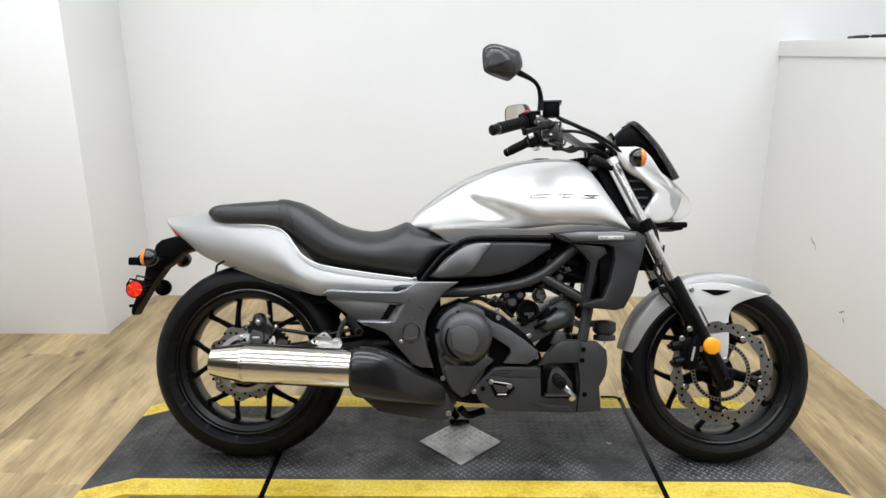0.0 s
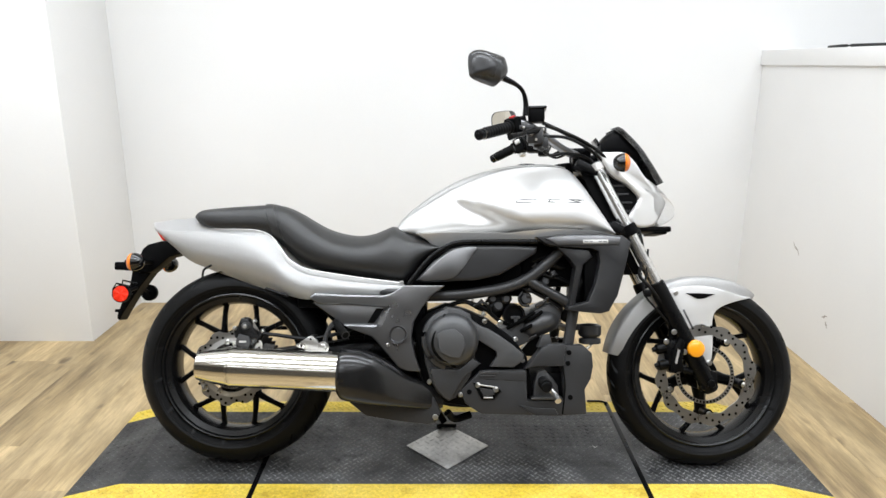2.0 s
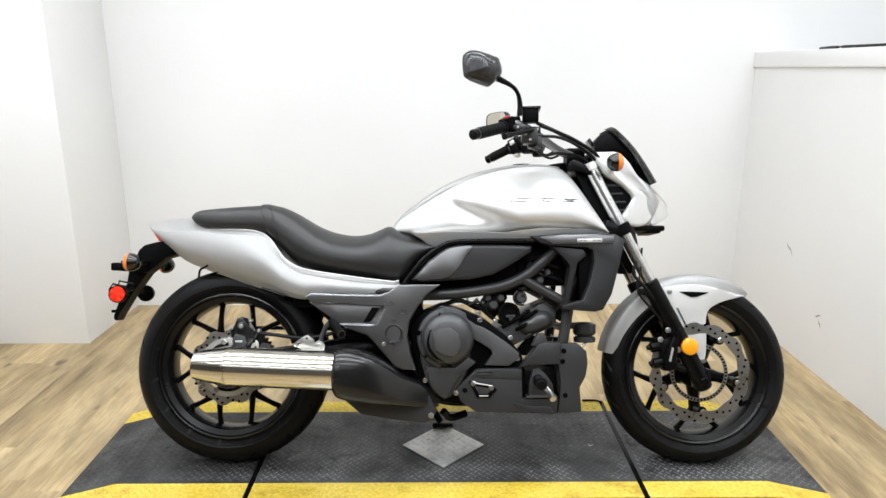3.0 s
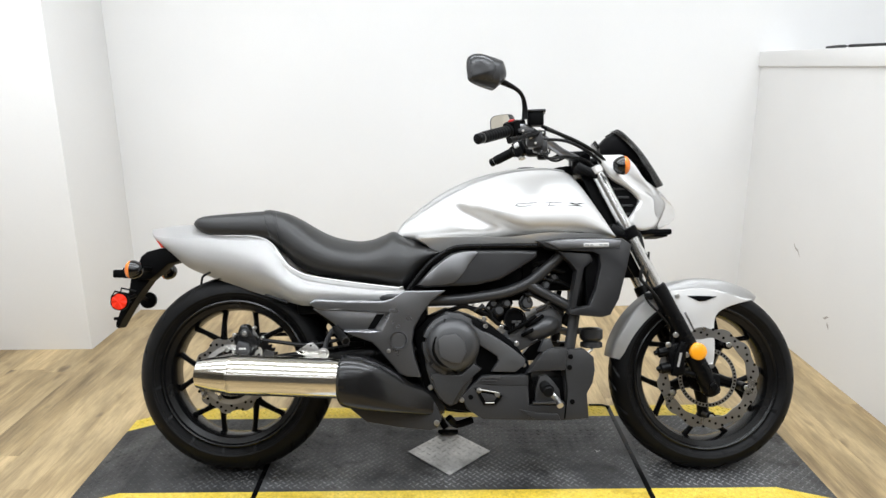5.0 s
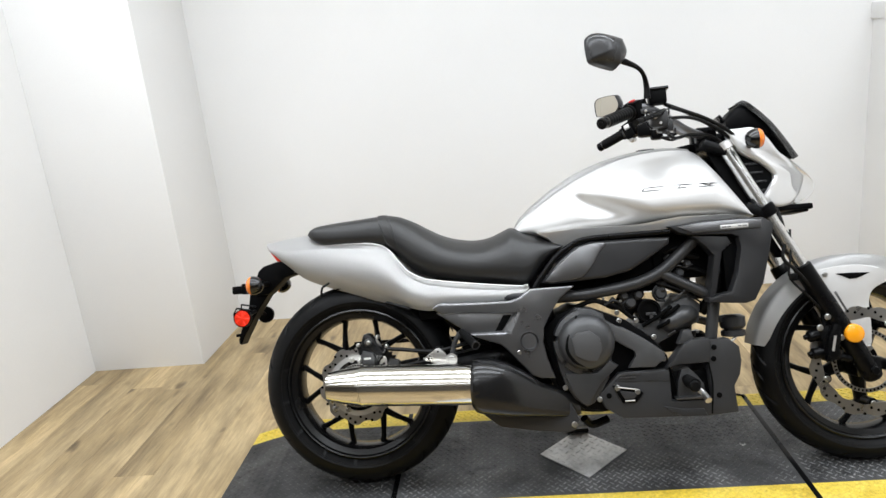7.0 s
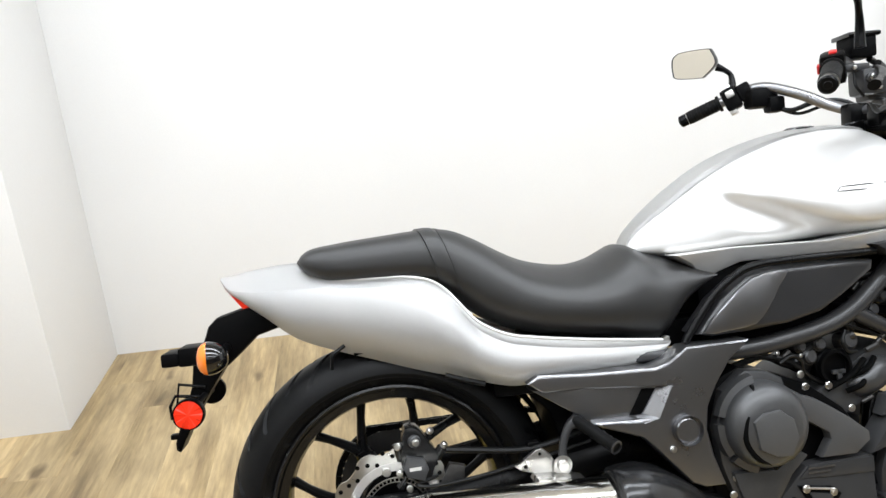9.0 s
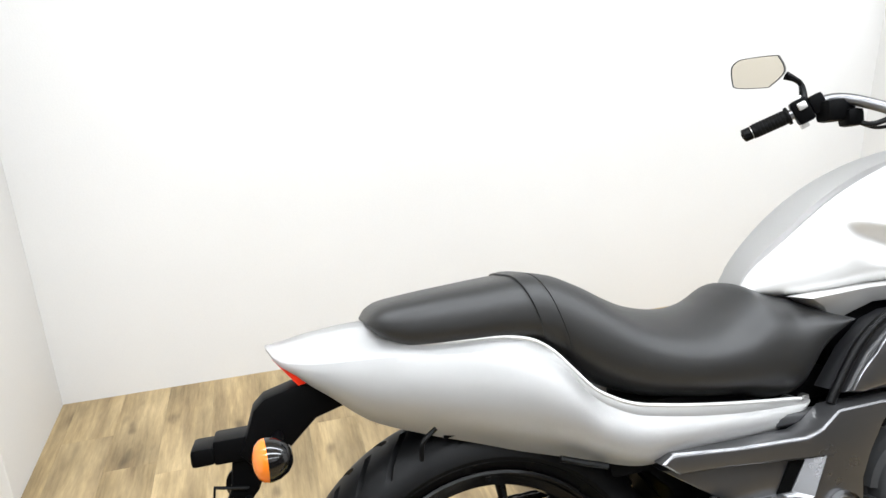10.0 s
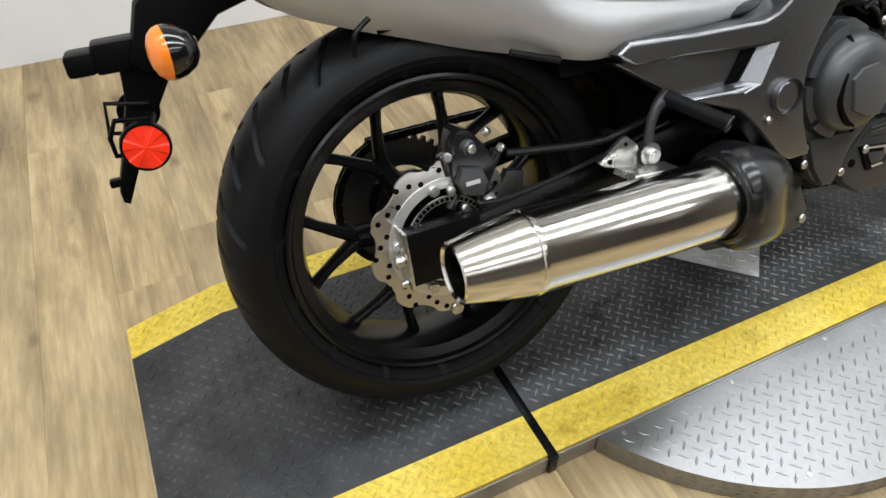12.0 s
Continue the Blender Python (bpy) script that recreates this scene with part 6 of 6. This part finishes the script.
panel(bm, [(-0.345, 0.640), (-0.364, 0.616), (-0.370, 0.572), (-0.393, 0.512), (-0.410, 0.469), (-0.410, 0.455), (-0.403, 0.450), (-0.389, 0.476), (-0.361, 0.524), (-0.336, 0.560), (-0.300, 0.610), (-0.302, 0.640)], 0.050, -0.016, 0.006)
box(bm, (-0.418, -0.016, 0.476), (-0.400, 0.002, 0.486), 0.003)
part("tail_bracket", bm, PLASTIC, bike, "black plastic plate bracket")
bm = bmesh.new()
box(bm, (-0.419, -0.028, 0.614), (-0.386, 0.056, 0.640), 0.006)
box(bm, (-0.388, -0.026, 0.612), (-0.315, 0.054, 0.647), 0.005)
part("plate_lamp", bm, PLASTIC, bike, "black plate lamp housing")
for side, reach in ((-1, 0.108), (1, 0.135)):
    bm = bmesh.new()
    across = (Vector((1, 0, 0)), Vector((0, 0, 1)), Vector((0, -side, 0)))
    lathe(bm, [(0.0250, -0.004), (0.0272, -0.004), (0.028, 0.0), (0.028, 0.010), (0.0, 0.012)], (-0.361, side * reach, 0.538), across, 36)
    rod(bm, (-0.361, side * (reach - 0.008), 0.538), (-0.346, side * 0.02, 0.556), 0.006)
    holder = part("reflector_holder", bm, PLASTIC, bike)
    bm = bmesh.new()
    c = Vector((-0.361, side * (reach + 0.0025), 0.538))
    ring = [c + Vector((0.0246 * math.cos(a), 0, 0.0246 * math.sin(a))) for a in np.linspace(0, 2 * math.pi, 48, endpoint=False).tolist()]
    mid = bm.verts.new(c + Vector((0, side * 0.0035, 0)))
    rim_v = [bm.verts.new(p + Vector((0, side * 0.0022 if (k // 4) % 2 else 0.0, 0))) for k, p in enumerate(ring)]
    for k in range(48):
        bm.faces.new((mid, rim_v[k], rim_v[(k + 1) % 48]))
    part("red_reflector", bm, REDLENS, holder, "round red side reflector", angle=3)
bm = bmesh.new()
tube(bm, [(-0.350, -0.06, 0.560), (-0.385, -0.09, 0.570), (-0.395, -0.09, 0.552), (-0.395, -0.085, 0.530), (-0.372, -0.075, 0.525)], 0.003, 1, 8, smooth=False)
tube(bm, [(-0.345, -0.02, 0.570), (-0.392, -0.02, 0.580), (-0.398, -0.02, 0.545), (-0.360, -0.02, 0.535)], 0.003, 1, 8, smooth=False)
part("plate_holder_wire", bm, BLACKMETAL, bike)
bm = bmesh.new()
tube(bm, [(-0.076, -0.115, 0.628), (-0.088, -0.117, 0.621), (-0.099, -0.12, 0.612), (-0.103, -0.12, 0.588)], 0.0036, 5, 8)
part("helmet_hook", bm, BLACKMETAL, bike)
# Added black rod with no real part behind it; a gap lies here.
bm = bmesh.new()
tube(bm, [(0.10, -0.135, 0.555), (0.13, -0.14, 0.545), (0.17, -0.142, 0.532)], 0.005, 4, 8)
part("added_rod", bm, BLACKMETAL, bike)

# -- handlebar, turned a little to the right --
NARROW = 0.0
STEER = Matrix.Translation((1.13, 0, 0.95)) @ Matrix.Rotation(radians(-6.4), 4, Vector((-0.45, 0, 0.89))) @ Matrix.Translation((-1.13, 0, -0.95))


def steered(name, bm, mat, parent=None, label="", angle=34):
    bmesh.ops.transform(bm, matrix=STEER, verts=bm.verts)
    return part(name, bm, mat, parent or bike, label, angle)


bm = bmesh.new()
run = [(1.115, 0.0, 0.992), (1.105, 0.05, 0.995), (1.075, 0.10, 1.018), (1.03, 0.15, 1.056), (0.975, 0.205, 1.086), (0.93, 0.240, 1.077), (0.893, 0.262, 1.062), (0.848, 0.2885, 1.044)]
UNSTEER = STEER.inverted()
right_run = [UNSTEER @ Vector(p) for p in ((0.800, -0.2725, 1.016), (0.849, -0.217, 1.040), (0.888, -0.190, 1.058))] + [UNSTEER @ Vector(p) for p in ((0.926, -0.165, 1.050), (0.972, -0.135, 1.030), (1.030, -0.095, 1.000), (1.085, -0.055, 0.985))]
tube(bm, right_run + [Vector(p) for p in run], 0.0125, 5, 14)
bars = steered("handlebar", bm, GRAPHITE, label="dark grey tubular handlebar")
bm = bmesh.new()
for s in (-1, 1):
    box(bm, (1.075, s * 0.045 - 0.020, 0.950), (1.135, s * 0.045 + 0.020, 1.012), 0.008)
steered("bar_clamp", bm, BLACKMETAL, bars)
G0, G1 = Vector((0.893, 0.262, 1.062)), Vector((0.788, 0.324, 1.020))
for side in (-1, 1):
    flip = Matrix.Diagonal((1, side, 1, 1))
    a, b = G0, G0.lerp(G1, 0.80)
    if side < 0:
        a, b = UNSTEER @ Vector((0.849, -0.217, 1.040)), UNSTEER @ Vector((0.752, -0.327, 0.993))
    n = (b - a).length
    bm = bmesh.new()
    prof = [(0.0, 0.0), (0.021, 0.0), (0.021, 0.006), (0.0165, 0.008)]
    for k in range(9):
        pitch = (n - 0.035) / 9
        t = 0.012 + pitch * k
        prof += [(0.0164, t), (0.0173, t + 0.15 * pitch), (0.0173, t + 0.75 * pitch), (0.0164, t + 0.9 * pitch)]
    prof += [(0.0165, n - 0.018), (0.0, n - 0.017)]
    lathe(bm, prof, a, axes(b - a), 24)
    steered("grip", bm, GRIPRUBBER, bars, "ribbed rubber grip")
    bm = bmesh.new()
    d = (b - a).normalized()
    rod(bm, b - d * 0.018, b + d * 0.004, 0.0155, 20, 0.003)
    rod(bm, b + d * 0.003, b + d * 0.006, 0.007, 12, 0.001)
    steered("bar_end", bm, BLACKMETAL, bars)
    bm = bmesh.new()
    lathe(bm, [(0.0128, 0.0), (0.0162, 0.0005), (0.0162, 0.005), (0.0128, 0.0055)], b - d * 0.022, axes(d), 24)
    steered("end_ring", bm, STEEL, bars, "bright ring of the bar end")
    # switch housing and lever
    bm = bmesh.new()
    c = a - d * 0.026 if side < 0 else Vector((0.915, 0.247, 1.070))
    turn = Matrix.Translation(c) @ Matrix.Rotation(math.atan2(d.y, d.x), 4, "Z") @ Matrix.Rotation(radians(22), 4, "Y")
    box(bm, (-0.018, -0.021, -0.030), (0.020, 0.021, 0.027), 0.008, turn)
    box(bm, (-0.050, -0.019, -0.024), (-0.018, 0.019, 0.020), 0.007, turn)
    switch = steered("switch_housing", bm, PLASTIC, bars, "black switch housing")
    bm = bmesh.new()
    box(bm, (-0.010, -0.026, -0.008), (0.008, -0.020, 0.008), 0.002, turn)
    box(bm, (-0.010, -0.005, 0.024), (0.010, 0.008, 0.031), 0.003, turn)
    steered("switch_button", bm, SWITCHRED if side < 0 else ALLOY, switch, "red engine switch" if side < 0 else "pale switch buttons")
    if side > 0:
        bm = bmesh.new()
        box(bm, (0.000, -0.020, -0.040), (0.018, 0.010, -0.028), 0.003, turn)
        box(bm, (-0.010, -0.028, 0.004), (0.012, -0.02, 0.020), 0.003, turn)
        box(bm, (-0.012, 0.018, 0.000), (0.008, 0.027, 0.018), 0.004, turn)
        box(bm, (-0.014, -0.012, 0.020), (0.004, 0.010, 0.033), 0.004, turn)
        steered("switch_button", bm, ALLOY, switch, "pale grey switch")
    # mirror on its stem
    if side < 0:
        line, centre, toe, size = [(0.922, -0.244, 1.085), (0.922, -0.246, 1.118), (0.915, -0.256, 1.150), (0.895, -0.280, 1.168), (0.850, -0.312, 1.185)], (0.816, -0.325, 1.203), -47, (0.84, 1.04)
    else:
        line, centre, toe, size = [(0.915, 0.240, 1.085), (0.918, 0.244, 1.112), (0.915, 0.246, 1.130), (0.902, 0.248, 1.142), (0.884, 0.252, 1.152)], (0.852, 0.288, 1.170), 41, (0.76, 0.82)
    bm = bmesh.new()
    tube(bm, line, [0.010, 0.008, 0.006, 0.0065, 0.010], 5, 12)
    stem = steered("mirror_stem", bm, BLACKMETAL, bars)
    face = Matrix.Translation(centre) @ Matrix.Rotation(radians(toe), 4, "Z") @ Matrix.Rotation(radians(-6), 4, "Y") @ flip @ Matrix.Diagonal((1, *size, 1))
    outline = [(-0.062, -0.010), (-0.052, 0.030), (-0.036, 0.040), (0.050, 0.046), (0.078, 0.040), (0.092, 0.024), (0.094, -0.014), (0.082, -0.034), (0.0, -0.046), (-0.020, -0.042)]
    ring = spline([Vector((0, y, z)) for y, z in outline], 4, True)
    bm = bmesh.new()
    rings(bm, [[face @ Vector((x, 0.01 + (p.y - 0.01) * s, p.z * s)) for p in ring] for x, s in ((0.003, 0.93), (-0.001, 0.95), (-0.002, 0.985), (0.003, 1.0), (0.014, 0.98), (0.028, 0.88), (0.040, 0.70), (0.048, 0.45), (0.051, 0.2))])
    shell = steered("mirror", bm, DARKGREY, bars, "black five-cornered mirror", 50)
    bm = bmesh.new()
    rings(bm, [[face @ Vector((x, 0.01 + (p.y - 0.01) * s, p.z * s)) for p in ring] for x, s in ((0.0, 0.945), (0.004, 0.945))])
    steered("mirror_glass", bm, MIRROR, shell, "mirror glass tinted with the room's beige reflection")
# brake lever and master cylinder on the right, cable fittings on the left
bm = bmesh.new()
tube(bm, [(0.965, -0.222, 1.046), (0.945, -0.262, 1.036), (0.905, -0.312, 1.018), (0.875, -0.345, 1.005)], [0.009, 0.008, 0.007, 0.009], 5, 12, 1.2)
steered("brake_lever", bm, BLACKMETAL, bars, "black brake lever")
bm = bmesh.new()
box(bm, (0.930, -0.208, 1.074), (0.980, -0.160, 1.116), 0.006, Matrix.Translation((0, 0, 0)))
steered("brake_reservoir", bm, PLASTIC, bars, "black brake fluid reservoir")
bm = bmesh.new()
box(bm, (0.924, -0.212, 1.112), (0.986, -0.156, 1.121), 0.003)
steered("reservoir_cap", bm, GLOSS, bars)
bm = bmesh.new()
box(bm, (0.925, -0.245, 1.000), (0.975, -0.195, 1.048), 0.010)
box(bm, (0.945, -0.225, 0.990), (0.990, -0.185, 1.025), 0.008)
rod(bm, (0.938, -0.238, 1.030), (0.938, -0.252, 1.030), 0.009, 12)
rod(bm, (0.962, -0.214, 0.992), (0.972, -0.232, 0.985), 0.007, 12)
box(bm, (0.900, -0.232, 1.046), (0.948, -0.206, 1.060), 0.004)
box(bm, (0.962, -0.205, 1.040), (0.986, -0.180, 1.058), 0.005)
steered("lever_bracket", bm, FRAMEPAINT, bars)
for at, r in (((0.938, -0.252, 1.030), 0.006), ((0.916, -0.233, 1.052), 0.004), ((0.980, -0.206, 1.008), 0.005), ((0.952, -0.247, 1.012), 0.004), ((0.975, -0.207, 1.049), 0.004)):
    bm = bmesh.new()
    rod(bm, at, Vector(at) + Vector((0, -0.005, 0)), r, 10, 0.001)
    steered("lever_screw", bm, STEEL, bars)
for run in (((0.962, -0.212, 1.000), (0.975, -0.222, 0.985), (0.992, -0.210, 0.985), (0.998, -0.190, 1.000)), ((0.920, -0.226, 1.046), (0.915, -0.236, 1.020), (0.930, -0.236, 0.998))):
    bm = bmesh.new()
    tube(bm, list(run), 0.0028, 5, 8)
    steered("switch_wire", bm, DARKCABLE, bars)
bm = bmesh.new()
box(bm, (0.935, 0.185, 1.035), (1.005, 0.235, 1.085), 0.012)
box(bm, (0.975, 0.175, 1.020), (1.015, 0.215, 1.060), 0.010)
steered("parking_lever_housing", bm, PLASTIC, bars)
CABLES = (((0.985, -0.20, 1.062), (1.04, -0.15, 1.048), (1.11, -0.09, 1.014), (1.17, -0.05, 0.97), (1.20, -0.03, 0.90)), ((0.965, -0.20, 1.030), (1.05, -0.155, 1.030), (1.13, -0.10, 0.998), (1.19, -0.06, 0.95)),
          ((0.96, -0.205, 1.005), (0.995, -0.175, 0.975), (1.05, -0.13, 0.985), (1.12, -0.09, 0.975), (1.18, -0.06, 0.92)), ((0.985, 0.20, 1.045), (1.02, 0.17, 1.02), (1.06, 0.13, 1.03), (1.11, 0.09, 1.02), (1.17, 0.05, 0.96)),
          ((1.00, 0.19, 1.03), (1.04, 0.165, 1.010), (1.09, 0.12, 1.02), (1.15, 0.07, 0.99)), ((0.975, -0.19, 1.072), (1.03, -0.16, 1.052), (1.10, -0.12, 1.026), (1.17, -0.08, 0.985), (1.21, -0.05, 0.93)))
for k, run in enumerate(CABLES):
    bm = bmesh.new()
    tube(bm, list(run), (0.006, 0.005, 0.005, 0.006, 0.004, 0.006)[k], seg=9)
    steered("cable", bm, DARKCABLE, bars)

# -- side stand on the far side, down on the plate --
bm = bmesh.new()
tube(bm, [(0.585, 0.105, 0.215), (0.62, 0.150, 0.150), (0.655, 0.195, 0.085)], [0.015, 0.013, 0.012], 5, 12)
box(bm, (0.63, 0.175, 0.066), (0.70, 0.225, 0.078), 0.003, Matrix.Identity(4))
part("side_stand", bm, BLACKMETAL, bike, "black side stand")
bm = bmesh.new()
tube(bm, [(0.665, -0.07, 0.165), (0.69, -0.05, 0.14), (0.74, -0.03, 0.15)], 0.012, 4, 10)
part("stand_spring", bm, BLACKMETAL, bike)

# ---- floor planks ----
bm = bmesh.new()
box(bm, (LEFT - 2.0, FRONT - 0.1, FLOOR - 0.1), (RIGHT + 2.0, BACK + 0.1, FLOOR - 0.0035))
floor = tagged(part("floor", bm, GAP), "light brown wood-look plank floor", "floor", kind="structure")
PLANK_W, PLANK_L = 0.152, 1.22


def plank_mesh(width, length):
    data = bpy.data.meshes.new("plank")
    w, n, e, d = width / 2 - 0.0001, length / 2 - 0.0001, 0.0004, 0.0035
    verts = [(-w, -n, -d), (w, -n, -d), (w, n, -d), (-w, n, -d), (-w, -n, -0.0004), (w, -n, -0.0004), (w, n, -0.0004), (-w, n, -0.0004),
             (-w + e, -n + e, 0), (w - e, -n + e, 0), (w - e, n - e, 0), (-w + e, n - e, 0)]
    faces = [(0, 1, 5, 4), (1, 2, 6, 5), (2, 3, 7, 6), (3, 0, 4, 7), (4, 5, 9, 8), (5, 6, 10, 9), (6, 7, 11, 10), (7, 4, 8, 11), (8, 9, 10, 11)]
    data.from_pydata(verts, [], faces)
    data.materials.append(WOOD)
    return data


def plank(x, y0, y1, data):
    ob = new("plank", data)
    ob.location = (x, (y0 + y1) / 2, FLOOR)
    ob.parent = floor


FULL = plank_mesh(PLANK_W, PLANK_L)
rng = random.Random(5)
for c in range(-12, 38):
    x = LEFT + (c + 0.5) * PLANK_W
    inside = LEFT < x + PLANK_W / 2 and x - PLANK_W / 2 < RIGHT
    top = BACK if inside else BAY
    first = rng.uniform(0.25, PLANK_L)
    plank(x, top - first, top, plank_mesh(PLANK_W, first))
    y = top - first
    while y - PLANK_L > FRONT:
        plank(x, y - PLANK_L, y, FULL)
        y -= PLANK_L
    plank(x, FRONT, y, plank_mesh(PLANK_W, y - FRONT))
